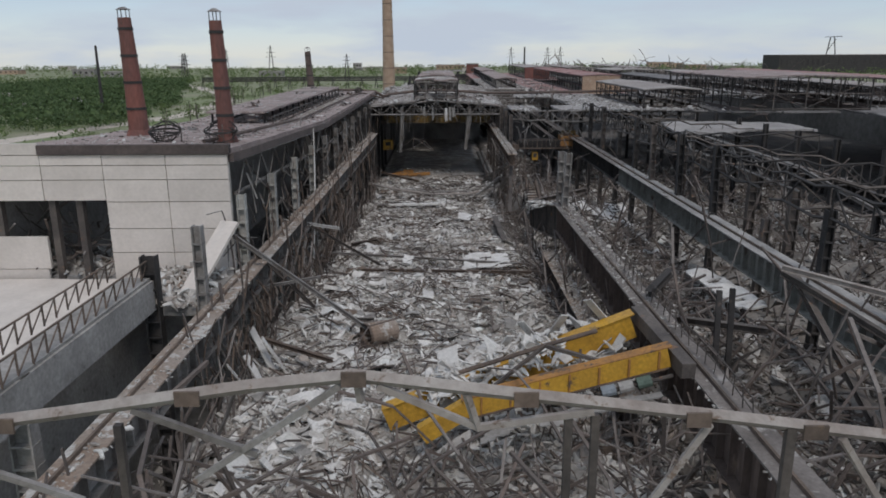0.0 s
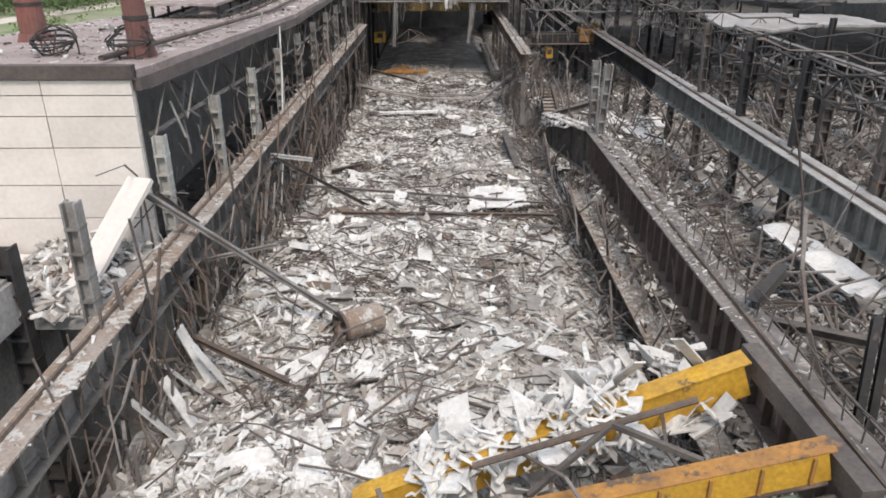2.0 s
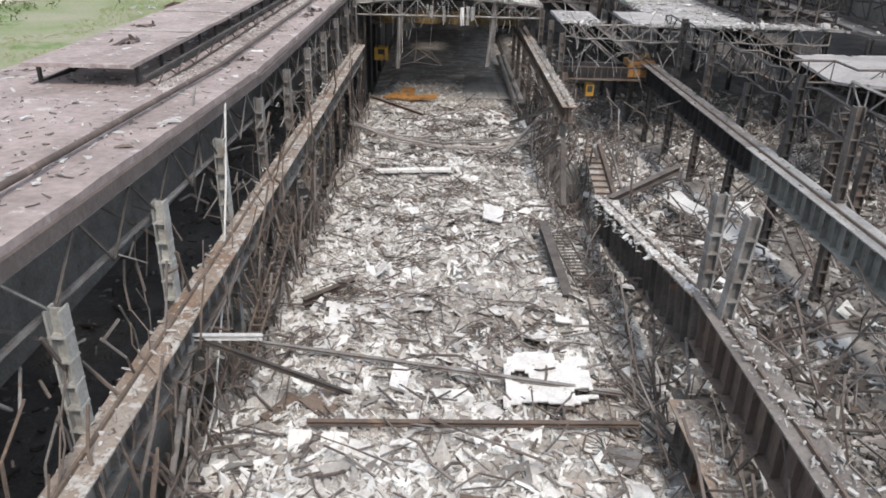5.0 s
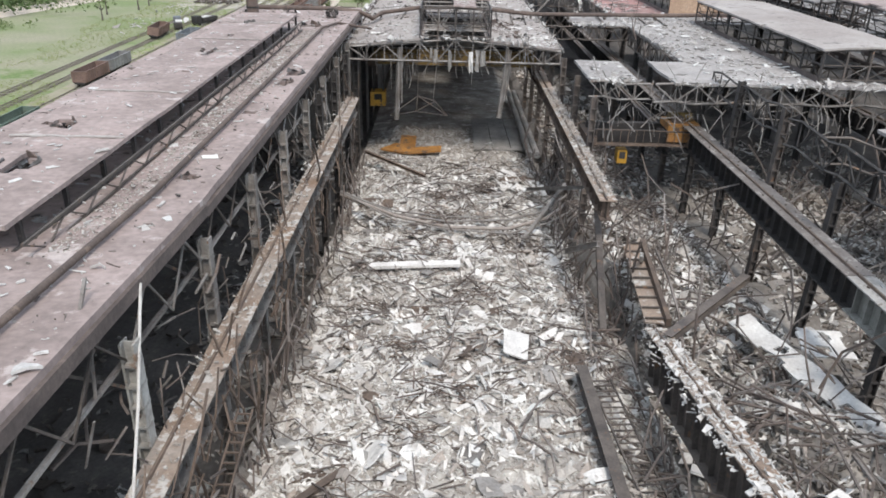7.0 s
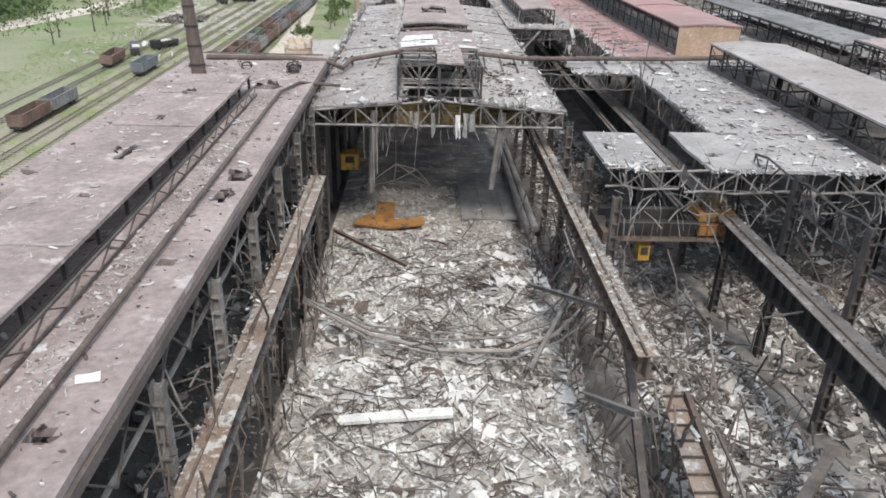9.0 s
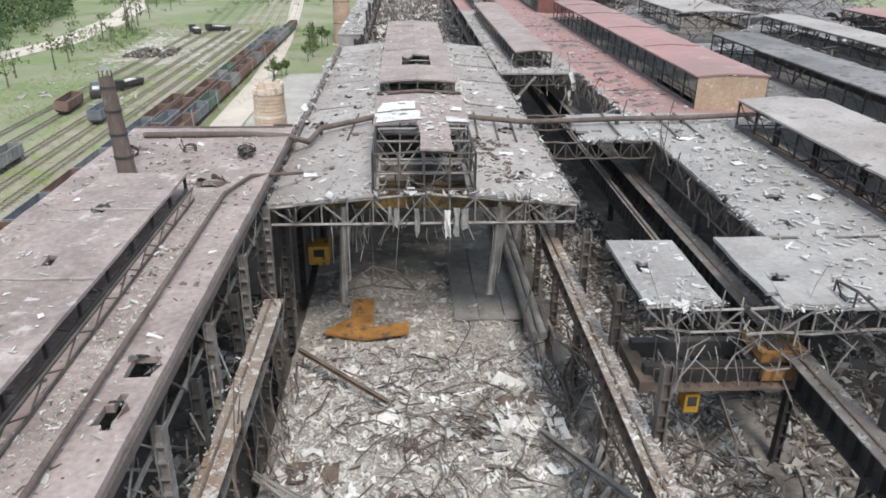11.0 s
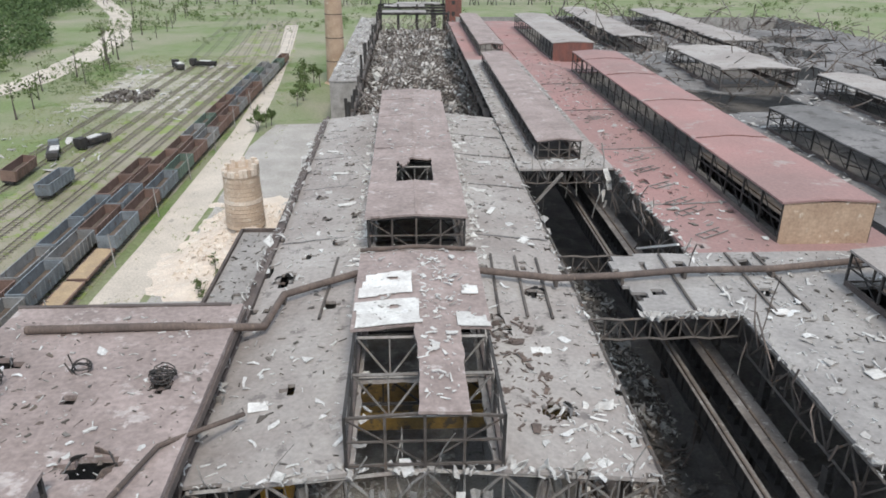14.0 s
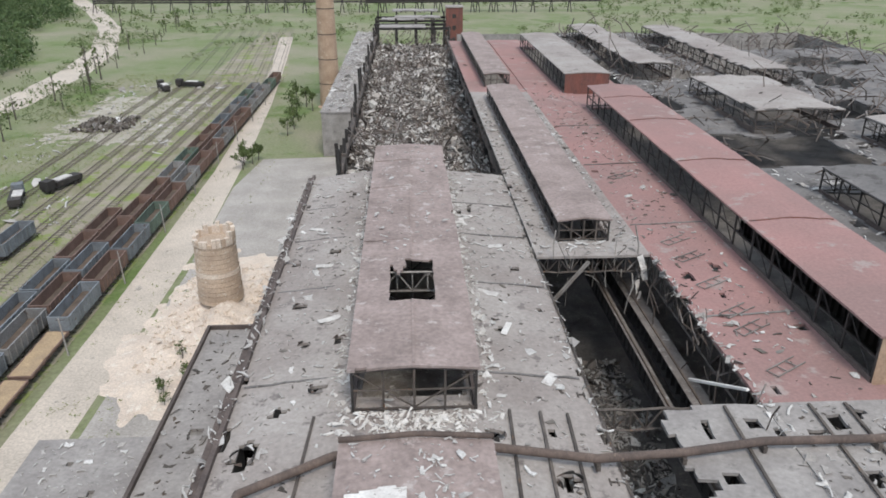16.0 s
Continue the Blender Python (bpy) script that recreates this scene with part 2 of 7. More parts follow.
M_SLEEPER = mat("dusty_sleepers", (0.25, 0.225, 0.19), (0.17, 0.16, 0.12), 0.15, 6.0)
M_BARK = mat("scorched_bark", (0.12, 0.1, 0.085), (0.07, 0.06, 0.05), 1.0, 8.0)


def wagon_paint(name, c):
    return mat(name, c, tuple(x * 0.65 for x in c), 0.4, 4.0, rough=0.8, spots=(0.11, 0.075, 0.055), spot_at=0.6, spot_scale=0.7, per_object=0.12)


M_WG = [wagon_paint("wagon_grey", (0.26, 0.26, 0.255)), wagon_paint("wagon_green", (0.14, 0.195, 0.155)), wagon_paint("wagon_brown", (0.2, 0.13, 0.105)), wagon_paint("wagon_blue", (0.2, 0.225, 0.245))]
M_CARGO = mat("wagon_floor_dirt", (0.15, 0.115, 0.09), (0.085, 0.065, 0.052), 0.5, 4.0)
M_SANDLOAD = mat("tan_load", (0.42, 0.31, 0.19), (0.34, 0.25, 0.16), 0.4, 4.0)


# ---- building helpers ----
class Shape:
    """Collects simple solids into one mesh."""

    def __init__(self):
        self.v, self.f = [], []

    def solid(self, corners, quads=((0, 3, 2, 1), (4, 5, 6, 7), (0, 1, 5, 4), (1, 2, 6, 5), (2, 3, 7, 6), (3, 0, 4, 7))):
        k = len(self.v)
        self.v += [tuple(c) for c in corners]
        self.f += [tuple(k + i for i in q) for q in quads]
        return self

    def box(self, lo, hi, turn=None, about=None):
        (a, b, c), (d, e, g) = lo, hi
        pts = [Vector(p) for p in ((a, b, c), (d, b, c), (d, e, c), (a, e, c), (a, b, g), (d, b, g), (d, e, g), (a, e, g))]
        if turn is not None:
            o = Vector(about) if about else (Vector(lo) + Vector(hi)) / 2
            pts = [o + turn @ (p - o) for p in pts]
        return self.solid(pts)

    def beam(self, p, q, w, h=None, up=(0, 0, 1)):
        p, q, h = Vector(p), Vector(q), h or w
        d = q - p
        if d.length < 1e-4:
            return self
        d.normalize()
        s = d.cross(Vector(up))
        s = s.normalized() if s.length > 0.05 else d.cross(Vector((1, 0, 0))).normalized()
        u = s.cross(d)
        s, u = s * w / 2, u * h / 2
        return self.solid([p - s - u, p + s - u, q + s - u, q - s - u, p - s + u, p + s + u, q + s + u, q - s + u])

    def ibeam(self, p, q, w, h, t=0.06):
        p, q = Vector(p), Vector(q)
        d = (q - p).normalized()
        s = d.cross(Vector((0, 0, 1)))
        s = s.normalized() if s.length > 0.05 else Vector((1, 0, 0))
        u = s.cross(d)
        self.beam(p, q, t, h - 2 * t)
        self.beam(p + u * (h - t) / 2, q + u * (h - t) / 2, w, t)
        return self.beam(p - u * (h - t) / 2, q - u * (h - t) / 2, w, t)

    def tube(self, pts, r, n=8, r_end=None, caps=True):
        pts = [Vector(p) for p in pts]
        k, m = len(self.v), len(pts)
        side = None
        for i, p in enumerate(pts):
            d = (pts[min(i + 1, m - 1)] - pts[max(i - 1, 0)]).normalized()
            s = d.cross(Vector((0, 0, 1))) if abs(d.z) < 0.95 else d.cross(Vector((0, 1, 0)))
            s.normalize()
            u = s.cross(d)
            rr = r if r_end is None else r + (r_end - r) * i / (m - 1)
            self.v += [tuple(p + (s * math.cos(2 * math.pi * j / n) + u * math.sin(2 * math.pi * j / n)) * rr) for j in range(n)]
        for i in range(m - 1):
            for j in range(n):
                a, b = k + i * n + j, k + i * n + (j + 1) % n
                self.f.append((a, b, b + n, a + n))
        if caps:
            self.f += [tuple(k + j for j in range(n)), tuple(k + (m - 1) * n + j for j in reversed(range(n)))]
        return self

    def slab(self, poly, z0, z1):
        """A prism over a plan outline; z0 and z1 numbers."""
        k, n = len(self.v), len(poly)
        self.v += [(x, y, z0) for x, y in poly] + [(x, y, z1) for x, y in poly]
        self.f += [tuple(k + i for i in reversed(range(n))), tuple(k + n + i for i in range(n))]
        self.f += [(k + i, k + (i + 1) % n, k + n + (i + 1) % n, k + n + i) for i in range(n)]
        return self

    def mesh(self, name, material, off=(0, 0, 0), smooth=False):
        me = bpy.data.meshes.new(name)
        ox, oy, oz = off
        me.from_pydata([(x - ox, y - oy, z - oz) for x, y, z in self.v], [], self.f)
        me.materials.append(material)
        if smooth:
            me.polygons.foreach_set("use_smooth", [True] * len(me.polygons))
        me.update()
        return me


def thing(name, at, label, category, group="", kind=""):
    """A top-level thing: an Empty at its base."""
    ob = new(name)
    ob.location = at
    ob.empty_display_size = 0.3
    return tagged(ob, label, category, group, kind)


def top_of(ob):
    return ob.location if ob.parent is None else top_of(ob.parent)


def part(name, shape, material, parent, label="", smooth=False):
    ob = new(name, shape.mesh(name, material, top_of(parent), smooth))
    ob.parent = parent
    if label:
        ob["label"] = label
    return ob


def single(name, shape, material, at, label, category, group="", kind="", smooth=False):
    """A top-level thing that is one mesh."""
    ob = new(name, shape.mesh(name, material, at, smooth))
    ob.location = at
    return tagged(ob, label, category, group, kind)


rnd = random.Random(7)
rng = np.random.default_rng(11)
_GRID = rng.random((64, 64))


def vnoise(x, y, s):
    """Smooth value noise of plan coordinates, 0 to 1; s: cell in metres."""
    x, y = np.asarray(x, float) / s, np.asarray(y, float) / s
    xi, yi = np.floor(x).astype(int), np.floor(y).astype(int)
    fx, fy = x - xi, y - yi
    fx, fy = fx * fx * (3 - 2 * fx), fy * fy * (3 - 2 * fy)
    g = lambda i, j: _GRID[i % 64, j % 64]
    return (g(xi, yi) * (1 - fx) + g(xi + 1, yi) * fx) * (1 - fy) + (g(xi, yi + 1) * (1 - fx) + g(xi + 1, yi + 1) * fx) * fy


# Rubble level along the main nave
HY, HZ = [0, 30, 45, 60, 74, 90, 106, 131, 160, 176, 190, 260], [9.5, 10.4, 10.6, 10.0, 9.6, 8.2, 7.0, 5.7, 4.8, 4.1, 3.7, 3.6]


def rubble_z(x, y):
    x, y = np.asarray(x, float), np.asarray(y, float)
    h = np.interp(y, HY, HZ)
    rough = np.clip((186 - y) / 14, 0, 1)
    h = h + rough * (1.5 * (vnoise(x, y, 9) - 0.5) + 1.1 * (vnoise(x + 40, y, 3.3) - 0.5) + 0.5 * (vnoise(x, y + 70, 1.2) - 0.5))
    return h - 1.0 * np.clip((-x - 9.5) / 4, 0, 1) - 1.3 * np.clip((x - 10) / 3, 0, 1)


def side_z(x, y):
    """Rubble in the naves to the right."""
    x, y = np.asarray(x, float), np.asarray(y, float)
    h = np.interp(y, [0, 60, 100, 130, 160, 230], [10.5, 10.5, 8.5, 6.5, 5.0, 4.0]) - np.where(y < 128, 4.2, 3.5) * np.clip((np.where(y < 128, 17.4, 13.6) - x) / np.where(y < 128, 4.2, 1.6), 0, 1)
    return h + 2.6 * (vnoise(x, y, 8) - 0.5) + 1.4 * (vnoise(x, y + 30, 2.6) - 0.5)


def far_z(x, y):
    return 9.0 + 3.0 * (vnoise(x, y, 11) - 0.5) + 2.0 * (vnoise(x, y, 3.5) - 0.5) + 0.0 * np.asarray(x, float)


def terrain(name, x0, x1, y0, y1, step, zf, material, label, category="", kind="structure"):
    xs, ys = np.arange(x0, x1 + step * 0.5, step), np.arange(y0, y1 + step * 0.5, step)
    X, Y = np.meshgrid(xs, ys)
    Z = zf(X, Y)
    nx, ny = len(xs), len(ys)
    me = bpy.data.meshes.new(name)
    idx = np.arange(nx * ny).reshape(ny, nx)
    faces = np.stack([idx[:-1, :-1], idx[:-1, 1:], idx[1:, 1:], idx[1:, :-1]], -1).reshape(-1, 4)
    me.from_pydata(np.stack([X, Y, Z], -1).reshape(-1, 3).tolist(), [], faces.tolist())
    me.materials.append(material)
    me.update()
    ob = new(name, me)
    return tagged(ob, label, category, "", kind)


def scatter(name, n, region, zf, lo, hi, thick, material, label, tilt=0.35, sink=0.3, lumps=None, category="rubble", flat=0.0, avoid=None):
    """n irregular broken pieces lying on a surface, one mesh of loose stuff."""
    x0, x1, y0, y1 = region
    r = np.random.default_rng(len(name) * 977 + n)
    x, y = r.uniform(x0, x1, n), r.uniform(y0, y1, n)
    if lumps:
        keep = vnoise(x, y, lumps) + 0.25 * r.random(n) > 0.5
        x, y = x[keep], y[keep]
        n = len(x)
    if avoid is not None:
        keep = ~avoid(x, y)
        x, y = x[keep], y[keep]
        n = len(x)
    L = lo + (hi - lo) * r.random(n) ** 2.6
    W = L * r.uniform(0.12, 0.8, n)
    T = thick * r.uniform(0.6, 2.2, n)
    W = np.where(r.random(n) < 0.45, L * r.uniform(0.08, 0.25, n), W)
    # bottom and top outlines; long pieces have three cross-sections and a kink between them
    cuts = 3 if hi > 0.7 else 2
    u = np.tile(np.linspace(-0.5, 0.5, cuts), (n, 1)) + r.uniform(-0.12, 0.12, (n, cuts))
    half, side = 0.5 * W[:, None] * r.uniform(0.35, 1.25, (n, cuts)), W[:, None] * r.normal(0, 0.22, (n, cuts))
    sk = r.uniform(-0.25, 0.25, (n, cuts)) * W[:, None]
    kink = r.normal(0, 0.13, (n, cuts)) * L[:, None] * (1 - 0.8 * flat)
    curl = r.normal(0, 0.1, (n, cuts)) * W[:, None] * (1 - flat)
    lf = np.stack([u * L[:, None] + sk, side - half, kink - curl], -1)
    rt_ = np.stack([u * L[:, None] - sk, side + half, kink + curl], -1)
    up = np.zeros((n, 1, 3))
    up[:, 0, 2] = T
    p = np.concatenate([lf, rt_, lf + up, rt_ + up], 1)
    a, b, g = r.uniform(0, 2 * np.pi, n), r.normal(0, tilt, n), r.normal(0, tilt, n)
    for ang, (i, j) in ((b, (1, 2)), (g, (0, 2)), (a, (0, 1))):
        ca, sa = np.cos(ang)[:, None], np.sin(ang)[:, None]
        u, v = p[..., i] * ca - p[..., j] * sa, p[..., i] * sa + p[..., j] * ca
        p[..., i], p[..., j] = u, v
    zz = zf(x, y) + (1 - sink) * 0.25 * L * np.abs(b) + T * 0.2
    p += np.stack([x, y, zz], -1)[:, None, :]
    k = (np.arange(n) * 4 * cuts)[:, None, None]
    c, q = cuts, []
    for i in range(c - 1):
        q += [(i, c + i, c + i + 1, i + 1), (2 * c + i, 2 * c + i + 1, 3 * c + i + 1, 3 * c + i), (i, i + 1, 2 * c + i + 1, 2 * c + i), (c + i, 3 * c + i, 3 * c + i + 1, c + i + 1)]
    q = np.array(q + [(0, 2 * c, 3 * c, c), (c - 1, 2 * c - 1, 4 * c - 1, 3 * c - 1)])[None]
    me = bpy.data.meshes.new(name)
    me.from_pydata(p.reshape(-1, 3).tolist(), [], (k + q).reshape(-1, 4).tolist())
    me.materials.append(material)
    me.update()
    return tagged(new(name, me), label, category, "", "stuff")


def bars(name, n, region, zf, lo, hi, w, material, label, lift=0.6, tilt=0.22, lean=None, category="scrap bars"):
    """n bent bars thrown over a surface: each two or three straight lengths."""
    x0, x1, y0, y1 = region
    r = random.Random(len(name) * 31 + n)
    s = Shape()
    for _ in range(n):
        x, y = r.uniform(x0, x1), r.uniform(y0, y1)
        L, a, t = r.uniform(lo, hi), r.uniform(0, 2 * math.pi), r.gauss(0, tilt)
        if lean:
            t = r.uniform(*lean) * r.choice((1, -1))
        ww = w * r.uniform(0.6, 1.5)
        p = Vector((x, y, float(zf(x, y)) + r.uniform(0, lift) + abs(math.sin(t)) * L * 0.3))
        for _k in range(r.choice((1, 2, 2, 3))):
            d = Vector((math.cos(a) * math.cos(t), math.sin(a) * math.cos(t), math.sin(t)))
            q = p + d * L / 2
            q.x = min(max(q.x, x0), x1)
            s.beam(p, q, ww, ww * r.choice((0.5, 1)))
            p, a, t = q, a + r.gauss(0, 0.5), t - r.uniform(0, 0.5)
    return single(name, s, material, (0, 0, 0), label, category, kind="stuff")


def sheet(x0, x1, y0, y1, zf, thick=0.3, step=1.0, holes=(), ragged=0.0, keep=None, droop=0.0):
    """A roof deck with torn holes (x, y, radius across, radius along) and, where ragged, torn rims."""
    nx, ny = max(2, round((x1 - x0) / step)), max(2, round((y1 - y0) / step))
    xs, ys = np.linspace(x0, x1, nx + 1), np.linspace(y0, y1, ny + 1)
    X, Y = np.meshgrid(xs, ys)
    cx, cy = (X[:-1, :-1] + X[1:, 1:]) / 2, (Y[:-1, :-1] + Y[1:, 1:]) / 2
    on = np.ones(cx.shape, bool)
    jag = vnoise(cx * 1.7, cy * 1.7, 1.3) - 0.5
    for hx, hy, rx, ry in holes:
        on &= ((cx - hx) / rx) ** 2 + ((cy - hy) / ry) ** 2 + jag * 1.2 > 1
    if ragged:
        edge = np.minimum(np.minimum(cx - x0, x1 - cx), np.minimum(cy - y0, y1 - cy))
        on &= edge > ragged * (vnoise(cx, cy, 2.3) - 0.35)
    if keep is not None:
        on &= keep(cx, cy)
    jx, jy = (vnoise(X + 9, Y, 0.9) - 0.5) * step * 0.5, (vnoise(X, Y + 9, 0.9) - 0.5) * step * 0.5
    inner = np.zeros(X.shape, bool)
    inner[1:-1, 1:-1] = True
    X, Y = X + jx * inner, Y + jy * inner
    Z = zf(X, Y) + 0.10 * (vnoise(X, Y, 2.5) - 0.5)
    if droop:
        Z = Z - droop * np.clip(vnoise(X, Y, 5) - 0.45, 0, 1)
    idx = np.arange(X.size).reshape(X.shape)
    N = X.size
    s = Shape()
    s.v = np.concatenate([np.stack([X, Y, Z], -1).reshape(-1, 3), np.stack([X, Y, Z - thick], -1).reshape(-1, 3)]).tolist()
    s.v = [tuple(p) for p in s.v]
    pad = np.pad(on, 1)
    for j, i in zip(*np.nonzero(on)):
        a, b, c, d = idx[j, i], idx[j, i + 1], idx[j + 1, i + 1], idx[j + 1, i]
        a, b, c, d = int(a), int(b), int(c), int(d)
        s.f += [(a, b, c, d), (a + N, d + N, c + N, b + N)]
        for near, p, q in ((pad[j, i + 1], a, b), (pad[j + 1, i + 2], b, c), (pad[j + 2, i + 1], c, d), (pad[j + 1, i], d, a)):
            if not near:
                s.f.append((p, p + N, q + N, q))
    return s


def truss(name, p, q, depth, n, label, material=None, group="", w=0.22, rise=0.0, twist=0.0, seed=1, gone=0.0):
    """A lattice truss from p to q (its lower chord), with posts and slanting members; rise: the ridge's height above the ends."""
    material = material or M_STEEL
    r = random.Random(seed)
    p, q = Vector(p), Vector(q)
    ob = thing(name, p, label, "roof truss", group)
    lo = [p.lerp(q, i / n) + Vector((0, 0, twist * math.sin(i * 2.1))) for i in range(n + 1)]
    hi = [b + Vector((0, 0, depth + rise * (1 - abs(2 * i / n - 1)))) for i, b in enumerate(lo)]
    part("bottom_chord", Shape().tube(lo, w * 0.66, 4), material, ob)
    part("top_chord", Shape().tube(hi, w * 0.66, 4), material, ob)
    for i in range(n):
        if r.random() < gone:
            continue
        a, b = (lo[i], hi[i + 1]) if i % 2 else (hi[i], lo[i + 1])
        part("diagonal", Shape().beam(a, b, w * 0.6), material, ob)
        part("post", Shape().beam(lo[i + 1], hi[i + 1], w * 0.55), material, ob)
    return ob


def column(x, y, z0, z1, label, w=0.55, d=0.7, lean=(0.0, 0.0), group="columns", material=None, rungs=True):
    """A riveted twin-channel column with batten plates."""
    material = material or M_STEEL
    ob = thing("steel_column", (x, y, z0), label, "column", group)
    lx, ly = lean
    a, b = Vector((x, y, z0)), Vector((x + lx, y + ly, z1))
    for sgn in (-1, 1):
        o = Vector((sgn * w / 2, 0, 0))
        part("flange", Shape().beam(a + o, b + o, 0.1, d, up=(0, 1, 0)), material, ob)
    part("web", Shape().beam(a, b, w - 0.1, 0.1, up=(0, 1, 0)), material, ob)
    if rungs:
        k = max(2, int((z1 - z0) / 1.1))
        s = Shape()
        for i in range(1, k):
            c = a.lerp(b, i / k)
            s.box((c.x - w / 2 - 0.07, c.y - d / 2 - 0.02, c.z - 0.06), (c.x + w / 2 + 0.07, c.y + d / 2 + 0.02, c.z + 0.06))
        part("batten_plates", s, material, ob)
    return ob


def girder(p, q, w, h, label, stiff=1.5, web_mat=None, top_mat=None, rail=True, group="crane girders"):
    """A plate girder of a crane way: flanges, web, stiffeners and the crane rail."""
    web_mat, top_mat = web_mat or M_STEEL, top_mat or M_GIRDER_TOP
    p, q = Vector(p), Vector(q)
    ob = thing("crane_girder", p, label, "girder", group)
    d = (q - p).normalized()
    s = d.cross(Vector((0, 0, 1))).normalized()
    u = s.cross(d)
    part("top_flange", Shape().beam(p - u * 0.05, q - u * 0.05, w, 0.1), top_mat, ob)
    part("bottom_flange", Shape().beam(p - u * (h - 0.05), q - u * (h - 0.05), w * 0.7, 0.1), web_mat, ob)
    part("web", Shape().beam(p - u * h / 2, q - u * h / 2, 0.08, h - 0.2), web_mat, ob)
    if rail:
        part("crane_rail", Shape().beam(p + u * 0.1 - s * w * 0.1, q + u * 0.1 - s * w * 0.1, 0.13, 0.2), M_RUST, ob)
    n = int((q - p).length / stiff)
    for i in range(n):
        c = p.lerp(q, (i + 0.5) / n) - u * h / 2
        part("stiffener", Shape().beam(c - u * (h / 2 - 0.12), c + u * (h / 2 - 0.12), w * 0.5, 0.06, up=d), web_mat, ob)
    return ob


# ---- large structure: land ----
land = Shape()
LAND_Y = [(-3000, 0), (1850, 0), (2600, -28), (9000, -420)]
land.v = [(x, y, z) for y, z in LAND_Y for x in (-6000, 6000)]
land.f = [(2 * k, 2 * k + 1, 2 * k + 3, 2 * k + 2) for k in range(3)]
single("ground", land, M_GROUND, (0, 0, 0), "flat green spring land reaching the horizon", "ground", kind="structure")
terrain("floor", -14.2, 14.2, 0, 262, 0.5, rubble_z, M_RUBBLE, "shop floor buried under grey rubble", "floor")
terrain("floor_side", 11.8, 66, 0, 160, 0.7, side_z, M_RUBBLE_DK, "side nave floor buried under sooty rubble", "floor")
# Darker than floor_side: the shade below the roof is put into the colour.
terrain("floor_roofed", 11.8, 66, 160, 262, 0.8, side_z, M_FLOOR, "floor of the roofed side nave, its shade put into a dark colour", "floor")
terrain("floor_far", -14.5, 18, 268, 500, 1.2, far_z, M_FLOOR, "far nave floor covered with dark wreckage", "floor")
# Shade inside the annex is given by the dark floor colour.
single("floor_annex", Shape().box((-34, 24, 0.02), (-14.4, 190, 2.0)), M_FLOOR, (-24, 100, 0), "annex floor, darkened in colour for the shade inside", "floor", kind="structure")

# ---- annex along the rail yard ----
def annex_z(x, y):
    return np.interp(y, [60, 105, 300], [25.6, 23.75, 23.6]) + 0.0 * np.asarray(x, float)


single("roof_annex", sheet(-33.5, -15.2, 59.5, 190, annex_z, 0.45, 0.5, holes=[(-26.5, 84, 0.9, 1.2), (-17, 108.5, 0.5, 0.6), (-16.4, 139, 0.9, 1.3), (-16.6, 135, 0.5, 1.4), (-17.2, 124, 0.4, 0.5), (-18.5, 178, 0.7, 0.8), (-24, 176.5, 0.5, 0.6), (-20, 169.5, 1.6, 1.0), (-29.5, 181, 0.5, 0.5), (-31, 181, 1.2, 1.0), (-22.5, 186, 0.4, 0.4)], ragged=0.0), M_ROOF_PINK, (-24, 120, 23), "flat dusty pinkish-grey annex roof with torn holes", "roof", kind="structure")
single("fascia_annex", Shape().solid([(-15.5, 59.6, 24.6), (-15.0, 59.6, 24.6), (-15.0, 105, 22.75), (-15.5, 105, 22.75), (-15.5, 59.6, 25.25), (-15.0, 59.6, 25.25), (-15.0, 105, 23.4), (-15.5, 105, 23.4)]).box((-15.5, 105, 22.65), (-15.0, 190, 23.25)), M_FASCIA, (-15.2, 120, 23), "rusty dark eaves beam of the annex", "eaves beam", kind="structure")
# raised roof strip with open sides
strip = thing("roof_monitor", (-24.5, 97, 23.9), "raised flat roof strip over the annex with torn holes", "roof monitor")
part("deck", sheet(-28.4, -21.2, 96.5, 167, lambda x, y: 25.6 + 0 * x, 0.25, 0.7, holes=[(-25, 105, 0.7, 1.6), (-26.5, 113, 0.8, 0.9), (-23.6, 129.5, 0.4, 0.6), (-24.5, 139, 0.5, 1.5), (-25.3, 149, 0.3, 0.7), (-25.2, 158, 0.7, 0.8)]), M_ROOF_PINK, strip)
for yy in np.arange(98, 167, 4.6):
    for xx in (-28.1, -21.5):
        part("post", Shape().box((xx - 0.12, yy - 0.12, 23.6), (xx + 0.12, yy + 0.12, 25.4)), M_STEEL_DK, strip)
for xx in (-28.2, -21.4):
    part("sill_beam", Shape().box((xx - 0.1, 97, 23.85), (xx + 0.1, 167, 24.15)), M_STEEL_DK, strip)
# lattice walkway edge on the roof beside the strip
wk = thing("roof_lattice_beam", (-20.2, 97, 23.7), "low rusty lattice beam lying along the annex roof", "lattice beam")
part("chords", Shape().beam((-20.3, 96, 23.9), (-20.3, 165, 23.9), 0.12).beam((-20.3, 96, 24.9), (-20.3, 165, 24.9), 0.14), M_STEEL, wk)
for i in range(34):
    y0 = 96 + i * 2.03
    part("lattice_bar", Shape().beam((-20.3, y0, 23.9 if i % 2 else 24.9), (-20.3, y0 + 2.03, 24.9 if i % 2 else 23.9), 0.08), M_STEEL, wk)
single("roof_pipe", Shape().tube([(-17.9, y, float(annex_z(0, y)) + 0.35) for y in np.linspace(62, 166, 30)] + [(-16.5, 171, 24.0), (-12.5, 176, 22.6)], 0.17, 8), M_BROWN, (-17.9, 60, 24), "long rusty pipe running along the annex roof", "pipe", smooth=True)

